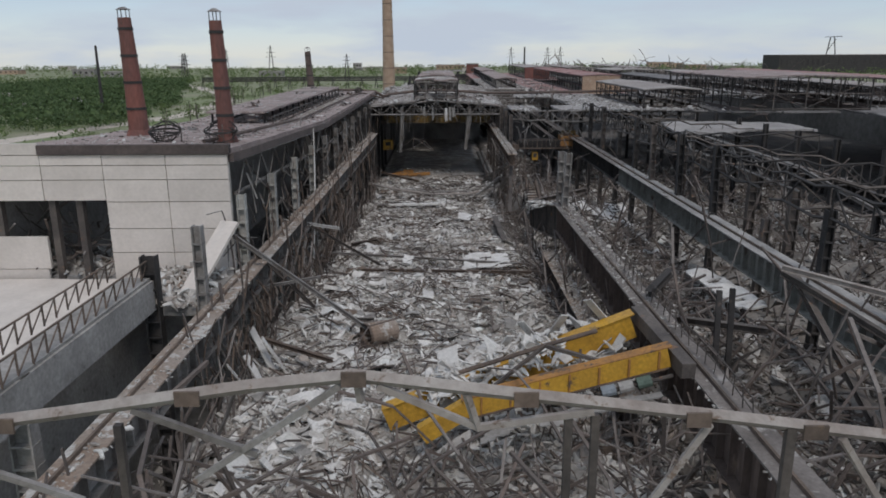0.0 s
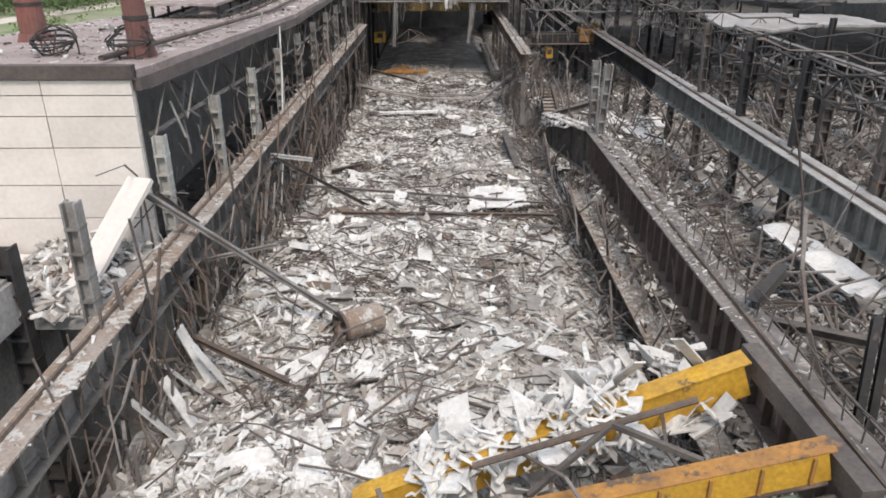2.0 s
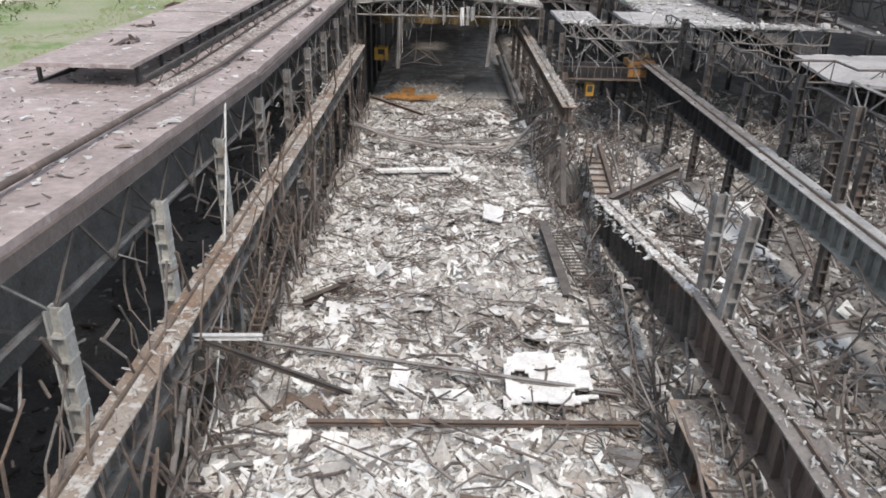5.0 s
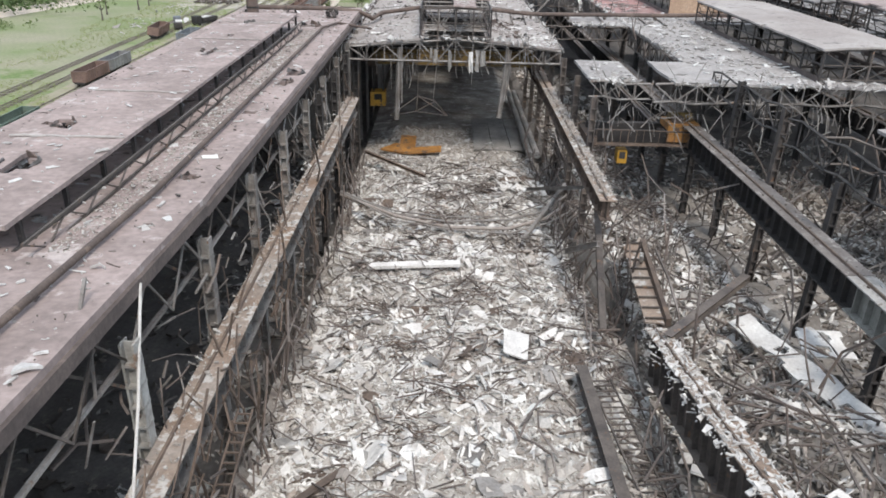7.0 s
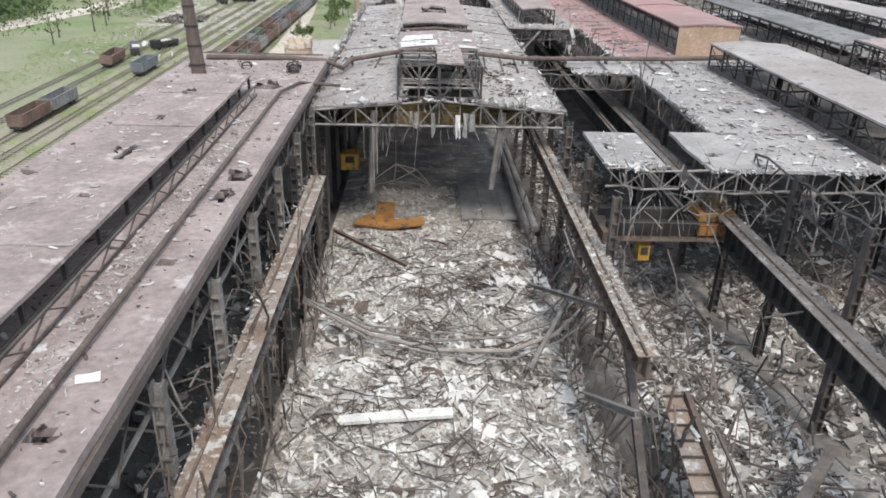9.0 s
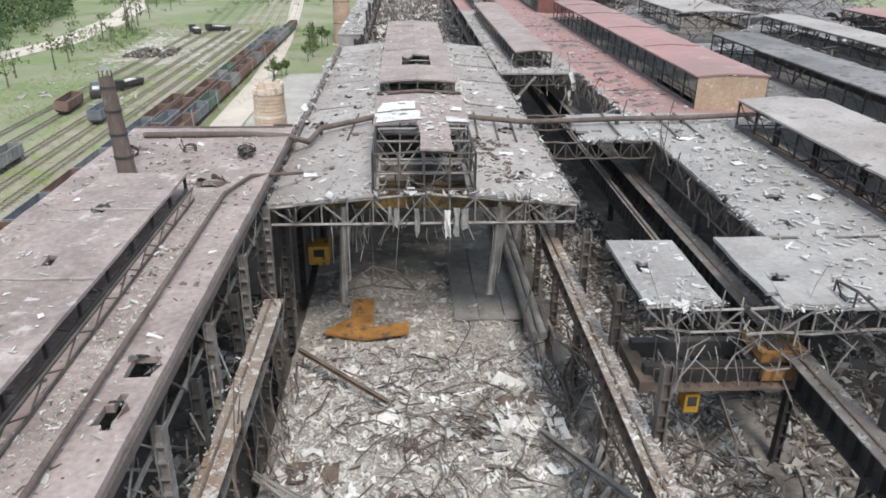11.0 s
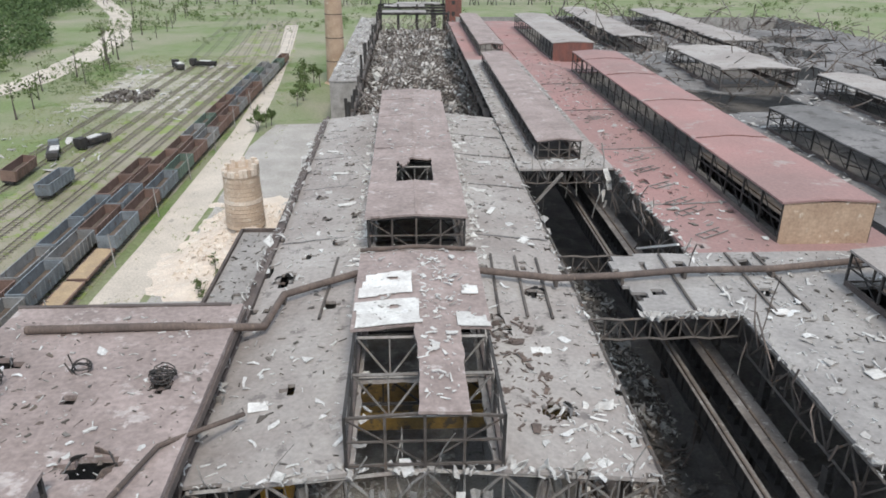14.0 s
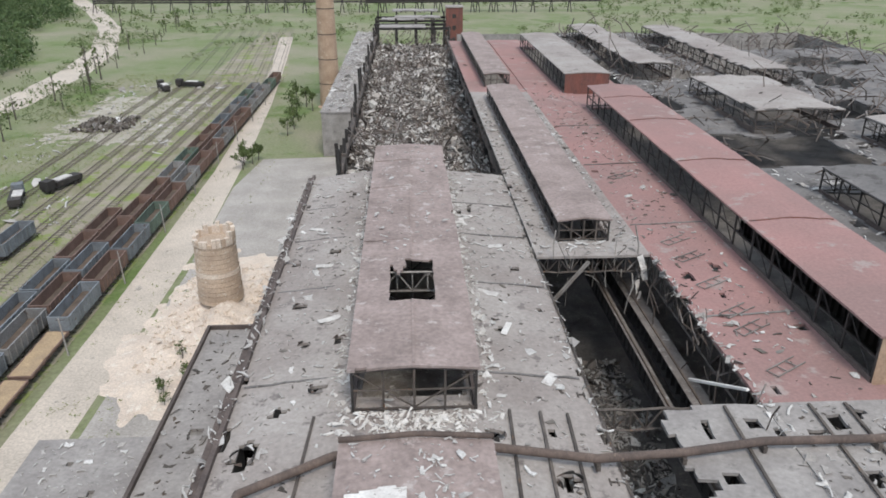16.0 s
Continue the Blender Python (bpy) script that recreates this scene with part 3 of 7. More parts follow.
# white panel end wall
wall = thing("end_wall", (-24, 59.5, 2), "white concrete panel end wall, stained, partly broken open", "wall", kind="structure")
def panel(x0, x1, z0, z1):
    part("panel", Shape().box((x0 + 0.03, 59.3 + rnd.uniform(0, 0.05), z0 + 0.03), (x1 - 0.03, 59.6, z1 - 0.03)), M_WHITE, wall)
for x0, x1 in ((-24.9, -20.1), (-20.1, -15.4)):
    for z0, z1 in ((15.2, 17.6), (17.6, 19.5), (19.5, 21.6), (21.6, 23.3), (23.3, 24.4), (24.4, 25.2)):
        panel(x0, x1, z0, z1)
for x0, x1 in ((-29.6, -24.9), (-34.2, -29.6)):
    for z0, z1 in ((21.7, 23.3), (23.3, 24.4), (24.4, 25.2)):
        panel(x0, x1, z0, z1)
panel(-34.2, -29.8, 16.3, 18.9)
panel(-34.2, -29.6, 25.2, 26.1)
for z in (16.3,):
    panel(-38.0, -34.2, 14.0, 16.3)
    panel(-34.2, -30.0, 14.0, 16.3)
part("parapet_beam", Shape().box((-29.6, 59.1, 25.25), (-15.2, 59.7, 25.95)), M_FASCIA, wall, "dark rusty parapet beam")
part("backing", Shape().box((-24.9, 59.62, 2), (-15.4, 59.8, 25.2)), M_CONC, wall)
for xx in (-33.5, -29.3, -27.2):
    part("pillar", Shape().box((xx - 0.25, 59.7, 2), (xx + 0.25, 60.3, 25.2)), M_STEEL, wall)
single("wall_annex_outer", Shape().box((-34, 60, 0), (-33.6, 190, 23.2)), M_CONC, (-33.8, 120, 0), "grey concrete outer wall of the annex", "wall", kind="structure")
single("parapet_annex", Shape().box((-33.6, 189.75, 23.2), (-16.2, 190.15, 23.8)), M_FASCIA, (-24, 190, 23.5), "dark rusty parapet at the annex end", "parapet", kind="structure")
single("wall_annex_end", Shape().box((-33.6, 189.6, 0), (-15.4, 190, 23.2)), M_CONC, (-24, 189.8, 0), "grey concrete end wall of the annex", "wall", kind="structure")

# ---- main roof ----
def main_z(x, y):
    return 21.25 + 1.15 * np.clip((15 - np.abs(np.asarray(x, float) + 0.4)) / 10, 0, 1) + 0.0 * np.asarray(y, float)


rh = random.Random(5)
holes_torn = [(5.6, 189, 1.0), (9, 176.5, 1.0), (-13.2, 199, 0.9), (-8.6, 207, 0.7), (-10.6, 214.6, 0.5), (-7.3, 214.8, 0.6), (-12.1, 222.5, 0.6), (10.4, 195, 0.9), (5.7, 199.9, 0.7), (6.3, 186.5, 0.8), (-9.6, 236, 0.7), (7.8, 218.5, 0.4)]
holes_main = [(x, y, r, r * 0.9) for x, y, r in holes_torn] + [(rh.uniform(-14, 13), rh.uniform(174, 262), rh.uniform(0.35, 0.75), rh.uniform(0.4, 0.9)) for _ in range(26)] + [(5.6, 189, 1.0, 1.2), (9, 176.5, 1.2, 0.8), (-13.2, 199, 0.8, 1.7)]
single("roof_main", sheet(-15.3, 14.4, 170, 267, main_z, 0.3, 0.5, holes=holes_main, ragged=0.5, keep=lambda x, y: ~((x > -4.6) & (x < 3.8) & ((y < 180) | ((y > 205) & (y < 262)) | ((y > 181) & (y < 192))))), M_ROOF, (0, 218, 21), "wide dusty grey roof, torn and littered", "roof", kind="structure")
single("curb_main", Shape().box((-15.7, 170, 20.9), (-15.3, 267, 21.75)).box((-16.4, 190, 20.7), (-15.9, 267, 21.3)), M_FASCIA, (-15.5, 220, 21), "dark gutter curb along the roof edge", "gutter", kind="structure")
single("wall_main_left", Shape().box((-15.9, 190, 0), (-15.35, 268, 20.6)), M_CONC, (-15.6, 230, 0), "concrete side wall under the main roof", "wall", kind="structure")
single("wall_main_end", Shape().box((-15.3, 262, 0), (14.2, 262.4, 20.5)), M_CONC, (0, 262, 0), "dark end wall closing the roofed nave", "wall", kind="structure")


def roof_lantern(x0, x1, y0, y1, z0, z1, holes=(), keep=None, mat_top=None, label="", ragged=0.4, posts=4.8, end_wall=None, step=0.8):
    """A raised roof lantern with open steel sides."""
    ob = thing("roof_lantern", ((x0 + x1) / 2, y0, z0), label, "roof lantern", "roof lanterns")
    mid = (x0 + x1) / 2
    part("deck", sheet(x0 - 0.3, x1 + 0.3, y0 - 0.3, y1, lambda x, y: z1 + 0.35 * (1 - np.abs(x - mid) / (x1 - x0) * 2), 0.22, step, holes=holes, ragged=ragged, keep=keep), mat_top or M_ROOF, ob)
    n = max(2, round((y1 - y0) / posts))
    for xx in (x0, x1):
        part("top_rail", Shape().box((xx - 0.1, y0, z1 - 0.45), (xx + 0.1, y1, z1 - 0.25)), M_STEEL_DK, ob)
        part("middle_rail", Shape().box((xx - 0.06, y0, (z0 + z1) / 2 - 0.08), (xx + 0.06, y1, (z0 + z1) / 2 + 0.08)), M_STEEL_DK, ob)
        part("kerb", Shape().box((xx - 0.15, y0, z0 - 0.4), (xx + 0.15, y1, z0 + 0.5)), M_FASCIA, ob)
        for i in range(n + 1):
            yy = y0 + (y1 - y0) * i / n
            part("post", Shape().box((xx - 0.1, yy - 0.1, z0 - 0.3), (xx + 0.1, yy + 0.1, z1 - 0.2)), M_STEEL_DK, ob)
            if i < n:
                yn = y0 + (y1 - y0) * (i + 1) / n
                part("brace", Shape().beam((xx, yy, z0 + 0.3), (xx, yn, z1 - 0.4), 0.09), M_STEEL_DK, ob)
    for yy in (y0, y1):
        if end_wall and yy == y0:
            part("end_wall", Shape().box((x0, y0 - 0.12, z0 - 0.3), (x1, y0 + 0.12, z1 - 0.1)), end_wall, ob, "ochre plastered end wall")
            continue
        part("end_frame", Shape().beam((x0, yy, z1 - 0.35), (mid, yy, z1 - 0.05), 0.16).beam((mid, yy, z1 - 0.05), (x1, yy, z1 - 0.35), 0.16).beam((x0, yy, z0 + 0.3), (x1, yy, z0 + 0.3), 0.16).beam((x0, yy, (z0 + z1) / 2), (x1, yy, (z0 + z1) / 2), 0.12), M_STEEL, ob)
        for xx in (x0 + (x1 - x0) * 0.25, mid, x0 + (x1 - x0) * 0.75):
            part("end_post", Shape().box((xx - 0.09, yy - 0.09, z0 - 0.3), (xx + 0.09, yy + 0.09, z1 - 0.1)), M_STEEL, ob)
        part("end_brace", Shape().beam((x0, yy, z1 - 0.4), (mid, yy, z0 + 0.4), 0.09).beam((x1, yy, z1 - 0.4), (mid, yy, z0 + 0.4), 0.09), M_STEEL, ob)
    return ob


roof_lantern(-5.2, 4.4, 170.3, 194, 22.4, 26.5, keep=lambda x, y: (y > 180.3) | ((x > -0.6) & (x < 2.0)), mat_top=M_ROOF_PINK, label="roof lantern with its deck torn away at the front")
roof_lantern(-5.3, 4.4, 203, 266.5, 22.4, 26.5, keep=lambda x, y: ~((x > -2.5) & (x < 1.6) & (y > 213.8) & (y < 222.6 + 1.4 * (vnoise(x, y, 1.1) - 0.5) - 3.5 * np.clip(1 - np.abs(x + 1.7) / 0.9, 0, 1))), mat_top=M_ROOF_PINK, label="long dusty pinkish roof lantern with a torn opening", ragged=0.3, step=0.3)
for y in (214.4, 221.0):
    truss("lantern_truss", (-5.0, y, 24.0), (4.2, y, 24.0), 2.1, 6, "grey lattice frame inside the lantern", M_STEEL_LT, "lantern trusses", 0.18)
for y in (175.2, 180.0):
    truss("lantern_truss", (-5.0, y, 22.7), (4.2, y, 22.7), 3.3, 4, "grey lattice frame in the torn lantern", M_STEEL_LT, "lantern trusses", 0.2)

# ---- roofs of the side naves ----
LANTERNS = [(38.6, 48.6, 206, 313), (36.6, 47, 328, 400), (17.8, 24, 238, 323), (18.6, 24.6, 337, 416), (40.3, 51, 150, 195.5), (60, 69, 196, 255), (56, 80, 142, 186), (66, 83, 291, 326), (58, 68, 345, 430), (84, 93, 150, 285), (84, 95, 335, 425), (112, 124, 140, 300), (-4.6, 3.8, 160, 180), (-4.6, 3.8, 181, 192), (-4.6, 3.8, 205, 262)]


def under_lantern(x, y, inset=0.35):
    hit = np.zeros(np.shape(x), bool)
    for a, b, c, d in LANTERNS:
        hit |= (x > a + inset) & (x < b - inset) & (y > c + inset) & (y < d - inset)
    return hit


flat = lambda z: (lambda x, y: z + 0.0 * np.asarray(x, float))


def roof_piece(x0, x1, y0, y1, z, material, label, holes=0, ragged=0.8, droop=0.0, step=0.8, name="roof_side", seed=3, thick=0.3, big=1.0, pits=()):
    r = random.Random(seed)
    hs = [(r.uniform(x0, x1), r.uniform(y0, y1), big * r.uniform(0.35, 0.8), big * r.uniform(0.4, 1.0)) for _ in range(holes)] + list(pits)
    return single(name, sheet(x0, x1, y0, y1, flat(z), thick, min(step, 0.6) if y0 < 240 and x0 < 40 else step, hs, ragged, keep=lambda x, y: ~under_lantern(x, y), droop=droop), material, ((x0 + x1) / 2, (y0 + y1) / 2, z), label, "roof", kind="structure")


roof_piece(14.3, 19.8, 148.5, 159.5, 21.9, M_ROOF_GREY, "broken pale grey roof slab hanging over the nave", 1, 0.5, droop=0.5, step=0.5)
roof_piece(23.5, 52, 147.5, 160, 21.9, M_ROOF_GREY, "sagging pale grey roof edge", 5, 1.4, droop=1.2, seed=4)
roof_piece(28, 52, 160, 203.5, 21.9, M_ROOF_GREY, "pale grey littered roof", 12, 0.4, seed=5, pits=[(32.1, 194.5, 0.8, 1.0), (30.6, 199.5, 0.7, 0.5), (34.5, 178, 0.7, 0.8)])
roof_piece(19, 28, 190, 203.5, 21.9, M_ROOF_GREY, "pale grey roof with torn rim and holes", 3, 1.3, droop=0.5, seed=6, pits=[(19.9, 194, 0.9, 1.0), (21.8, 194.9, 0.7, 0.8)])
roof_piece(14.4, 28, 233.5, 330, 21.9, M_ROOF, "dusty grey roof with scattered slabs", 18, 0.5, seed=8)
roof_piece(28, 38.6, 203.5, 420, 21.9, M_ROOF_RED, "flat roof red with ore dust", 14, 0.4, seed=9)
roof_piece(38.6, 52, 203.5, 420, 21.7, M_ROOF_RED, "flat roof red with ore dust beyond the lantern", 6, 0.3, seed=10)
roof_piece(39, 60, 120.5, 136, 20.6, M_ROOF_GREY, "collapsed pale roof slab propped on trusses", 2, 1.6, droop=1.4, seed=11)
roof_piece(14.4, 28, 330, 420, 21.7, M_ROOF_RED, "far roof red with ore dust", 5, 0.5, seed=12, step=1.2)
roof_lantern(38.6, 48.6, 206, 313, 21.9, 26.6, mat_top=M_ROOF_RED, label="long red-topped roof lantern with ochre end wall", end_wall=M_BRICK, ragged=0.2, step=1.2)
roof_lantern(36.6, 47, 328, 400, 21.9, 26.6, mat_top=M_ROOF, label="far brown-topped roof lantern with red end wall", end_wall=M_STACK, ragged=0.2, step=1.5)
roof_lantern(17.8, 24, 238, 323, 21.9, 24.9, mat_top=M_ROOF_PINK, label="narrow grey roof lantern, battered at its end", ragged=0.6, step=0.8)
roof_lantern(18.6, 24.6, 337, 416, 21.9, 25.0, mat_top=M_ROOF_PINK, label="far narrow brown roof lantern", ragged=0.3, step=1.5)
roof_lantern(40.3, 51, 150, 195.5, 21.9, 25.6, mat_top=M_ROOF, label="grey roof lantern with open lattice sides", ragged=0.7)
# far naves to the right
roof_piece(53.5, 75, 140, 268, 21.9, M_ROOF_DARK, "grey roof of a further nave with torn holes", 18, 1.4, seed=14, step=1.0, big=1.8, droop=1.0)
roof_piece(53.5, 75, 288, 440, 21.9, M_ROOF_DARK, "grey roof of a further nave, far part", 18, 2.2, seed=15, step=1.0, big=2.2, droop=2.0, pits=[(57, 318, 4, 9), (72, 352, 4, 8), (56, 372, 3, 9), (72, 400, 4, 12), (62, 425, 8, 5)])
roof_piece(77, 100, 120, 300, 21.9, M_ROOF_DARK, "pale roof of the outer nave with torn holes", 22, 1.6, seed=16, step=1.0, big=2.0, droop=1.6, pits=[(97, 262, 5, 10), (80, 240, 3, 9), (95, 215, 4, 12), (80, 290, 3, 7)])
roof_piece(77, 100, 318, 440, 21.9, M_ROOF_DARK, "sooty roof of the outer nave, far part", 18, 2.2, seed=17, step=1.0, big=2.6, droop=2.2, pits=[(80, 345, 4, 10), (97, 360, 4, 12), (81, 395, 4, 9), (97, 415, 5, 9)])
roof_piece(102.5, 150, 110, 400, 21.5, M_ROOF_DARK, "wide sooty roof at the works' edge", 34, 2.0, seed=18, step=1.5, big=3.2, droop=3.0, pits=[(110, 290, 7, 14), (132, 320, 12, 14), (110, 345, 6, 12), (126, 375, 14, 8), (140, 270, 9, 16)])
roof_lantern(56, 80, 142, 186, 21.9, 28.0, mat_top=M_ROOF_PINK, label="wide pinkish roof lantern on bent red-brown posts", ragged=2.2, step=0.9)
roof_lantern(60, 69, 196, 255, 21.9, 25.8, mat_top=M_ROOF_DARK, label="grey roof lantern on the further nave", step=1.5, ragged=0.8)
roof_lantern(66, 83, 291, 326, 21.9, 26.0, mat_top=M_ROOF, label="wide grey roof lantern with torn sides", step=0.9, ragged=2.0)
roof_lantern(58, 68, 345, 430, 21.9, 26.0, mat_top=M_ROOF, label="far grey roof lantern", step=1.0, ragged=2.0)
roof_lantern(84, 93, 150, 285, 21.9, 26.0, mat_top=M_ROOF, label="long grey roof lantern on the outer nave", step=1.6, ragged=0.9)
roof_lantern(84, 95, 335, 425, 21.9, 26.0, mat_top=M_ROOF, label="far grey roof lantern on the outer nave", step=1.0, ragged=2.4)
roof_lantern(112, 124, 140, 300, 21.5, 26.0, mat_top=M_ROOF_RED, label="red-dusted roof lantern at the works' edge", step=1.4, ragged=1.6)

# ---- left crane way, columns and eaves lattice ----
girder((-14.4, 18, 16.45), (-13.5, 161, 16.2), 1.6, 2.0, "rusty crane girder with dusty top flange beside the annex", web_mat=M_STEEL_LT)
COLS = [50.6 + 10.75 * k for k in range(0, 13)]
for y in COLS:
    leans = (0.15, -0.3) if y > 60 else (0.0, 0.0)
    column(-15.2, y, 2, 21.8 if y > 60 else 21.7, "grey riveted column carrying the annex eaves", lean=leans, material=M_COL if 60 < y < 100 else M_STEEL_LT, group="annex columns")
for i, (a, b) in enumerate(zip(COLS[1:], COLS[2:])):
    za, zb = float(annex_z(0, a)) - 1.1, float(annex_z(0, b)) - 1.1
    lat = thing("eaves_lattice", (-15.2, a, za), "bent lattice bracing under the annex eaves", "lattice", "eaves lattices")
    part("upper_chord", Shape().beam((-15.3, a, za), (-15.3, b, zb), 0.2), M_STEEL_LT, lat)
    part("lower_chord", Shape().beam((-15.6, a, za - 2.6), (-15.6, b, zb - 2.6), 0.2), M_STEEL_LT, lat)
    m = (a + b) / 2
    for p, q in (((-15.3, a, za - 2.6), (-15.3, a + 2.7, za)), ((-15.3, a + 2.7, za), (-15.3, m, zb - 2.6)), ((-15.3, m, zb - 2.6), (-15.3, b - 2.7, zb)), ((-15.3, b - 2.7, zb), (-15.3, b, zb - 2.6))):
        part("slanting_bar", Shape().beam(p, q, 0.1), M_STEEL if i % 3 else M_STEEL_LT, lat)
    part("knee_brace", Shape().beam((-15.3, b, zb - 4), (-16.5, b - 4, zb - 0.4), 0.14), M_STEEL, lat)
# ---- right crane way ----
girder((14.2, 18, 16.9), (13.9, 84.3, 16.4), 1.7, 3.2, "dark crane girder littered with dust on its top flange", web_mat=M_BROWN, top_mat=M_GIRDER_SOOT)
girder((14.0, 84.6, 16.0), (14.5, 114.5, 10.5), 1.6, 3.8, "fallen crane girder tilted down into the rubble", web_mat=M_STEEL)
girder((12.25, 44, 12.1), (12.1, 80.5, 11.9), 1.4, 2.4, "lower dusty girder lying along the crane way", web_mat=M_STEEL, rail=False)
girder((12.6, 126, 16.2), (12.9, 261, 16.2), 1.5, 1.9, "rust-brown crane girder with pale debris on top", web_mat=M_RUST)
girder((27.6, 30, 16.6), (27.22, 112, 16.45), 2.0, 2.6, "grey-green crane girder of the second nave, littered on top", web_mat=M_GREEN_STEEL, top_mat=M_CONC)
girder((27.22, 112.1, 16.45), (26.6, 261, 16.2), 2.0, 2.6, "black sooty crane girder of the second nave", web_mat=M_STEEL_DK, top_mat=M_GIRDER_SOOT)
girder((24.4, 150, 15.2), (24.0, 261, 15.2), 0.8, 2.2, "black inner crane girder of the second nave", web_mat=M_STEEL_DK, top_mat=M_GIRDER_SOOT)
girder((52.0, 30, 16.6), (52.0, 261, 16.2), 2.0, 2.6, "black sooty crane girder of the third nave", web_mat=M_STEEL_DK, top_mat=M_GIRDER_SOOT)
rail_r = thing("crane_way_railing", (15.2, 34, 16.7), "bent thin rusty handrail along the crane girder", "railing")
for dz in (0.55, 1.1):
    part("hand_rail", Shape().tube([(14.4 + 0.12 * math.sin(y * 0.7), y, 16.75 + dz + 0.06 * math.sin(y * 1.3)) for y in np.linspace(33, 60, 24)], 0.035, 5), M_STEEL, rail_r)
for k in range(22):
    y = 33.2 + k * 1.25
    part("rail_post", Shape().beam((14.4, y, 16.55), (14.4 + 0.12 * math.sin(y * 0.7), y + rnd.uniform(-0.15, 0.15), 17.85), 0.05), M_STEEL, rail_r)
column(13.9, 84.8, 16.4, 22.0, "grey column stub standing on the crane girder", material=M_STEEL_LT, group="right columns", lean=(0, 0))
column(13.9, 81.5, 16.4, 22.3, "grey leaning column stub on the crane girder", material=M_STEEL_LT, group="right columns", lean=(0.2, -0.5))
for k in range(17):
    y = 34 + 10.75 * k
    column(28.3, y, 4, (23.5 if 70 < y < 150 else 21.5) - (3 if k % 5 == 3 else 0), "sooty column between the side naves", material=M_STEEL_DK if k % 3 else M_STEEL, lean=(rnd.uniform(-0.5, 0.5), rnd.uniform(-0.4, 0.4)), group="right columns")
    if y > 140:
        column(13.6, y, 3, 21.5, "rusty column beside the crane way", material=M_STEEL, group="right columns")
        column(-14.6, y, 3, 21.2, "dark column inside the roofed nave", material=M_STEEL_DK, group="nave columns")
    column(51.5, y, 4, 21.6, "sooty column of the third nave", material=M_STEEL_DK, group="right columns", rungs=False)

# ---- trusses ----
front_truss = truss("roof_truss", (-15.0, 170.2, 19.3), (14.2, 170.2, 19.3), 1.7, 12, "grey lattice roof truss at the torn roof edge", M_STEEL_LT, "main trusses", 0.24, rise=1.3)
# Inner trusses: darker steel than the grey front one.
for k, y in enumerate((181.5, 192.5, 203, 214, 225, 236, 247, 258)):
    truss("roof_truss", (-15.0, y, 19.3), (14.2, y, 19.3), 1.6, 10, "dark lattice roof truss under the main roof", M_STEEL_DK, "main trusses", 0.22, rise=1.3)
truss("roof_truss", (21.5, 148, 19.6), (50, 148.5, 19.6), 2.0, 12, "pale twisted lattice truss at the side roof's torn edge", M_STEEL_LT, "side trusses", 0.22, twist=0.15)
truss("roof_truss", (14.3, 148.3, 20.0), (21.0, 148.0, 19.8), 1.7, 4, "bent lattice truss under the hanging slab", M_STEEL_LT, "side trusses", 0.18, twist=0.15)
for k, y in enumerate((160, 171, 182, 190, 203.5, 234)):
    truss("roof_truss", (28 if y < 190 else 14.5, y, 19.6), (51 if y < 190 else 28, y, 19.6), 2.0, 10, "sooty lattice truss of the side nave", M_STEEL, "side trusses", 0.2, twist=0.1)
for x, y0, y1 in ((28.1, 160, 190), (28.1, 203.5, 233), (14.5, 203.5, 233), (14.5, 170, 203)):
    truss("roof_truss", (x, y0, 18.9), (x, y1, 18.9), 2.5, 14, "long lattice girder along the torn roof edge", M_STEEL, "edge trusses", 0.2)
for k, y in enumerate((60, 81, 92, 103, 124)):
    truss("roof_truss", (28.3, y, 20.6 - (k % 2)), (51, y + rnd.uniform(-1, 1), 19.5 - 1.2 * (k % 3)), 2.2, 9, "burnt lattice truss sagging over the third nave", M_STEEL_DK if k % 2 else M_STEEL, "burnt trusses", 0.18, twist=0.35, seed=k, gone=0.15)
for y0 in (45, 67, 88, 110, 130):
    truss("roof_truss", (28.4, y0, 21.0), (28.4, y0 + 20, 20.6), 2.3, 8, "burnt longitudinal lattice over the crane way", M_STEEL_DK, "burnt trusses", 0.18, twist=0.2, seed=y0, gone=0.2)
truss("roof_truss", (39.2, 82, 17.9), (39.2, 121, 18.0), 2.6, 12, "long straight lattice girder under the collapsed roof slab", M_STEEL_LT, "burnt trusses", 0.24, gone=0.1)
for y in (83, 94, 104.5, 115, 121):
    column(39.2, y, 4, 18, "sooty stout column carrying a lattice girder", w=0.9, d=0.9, material=M_STEEL, group="right columns", lean=(0.2, 0.3))
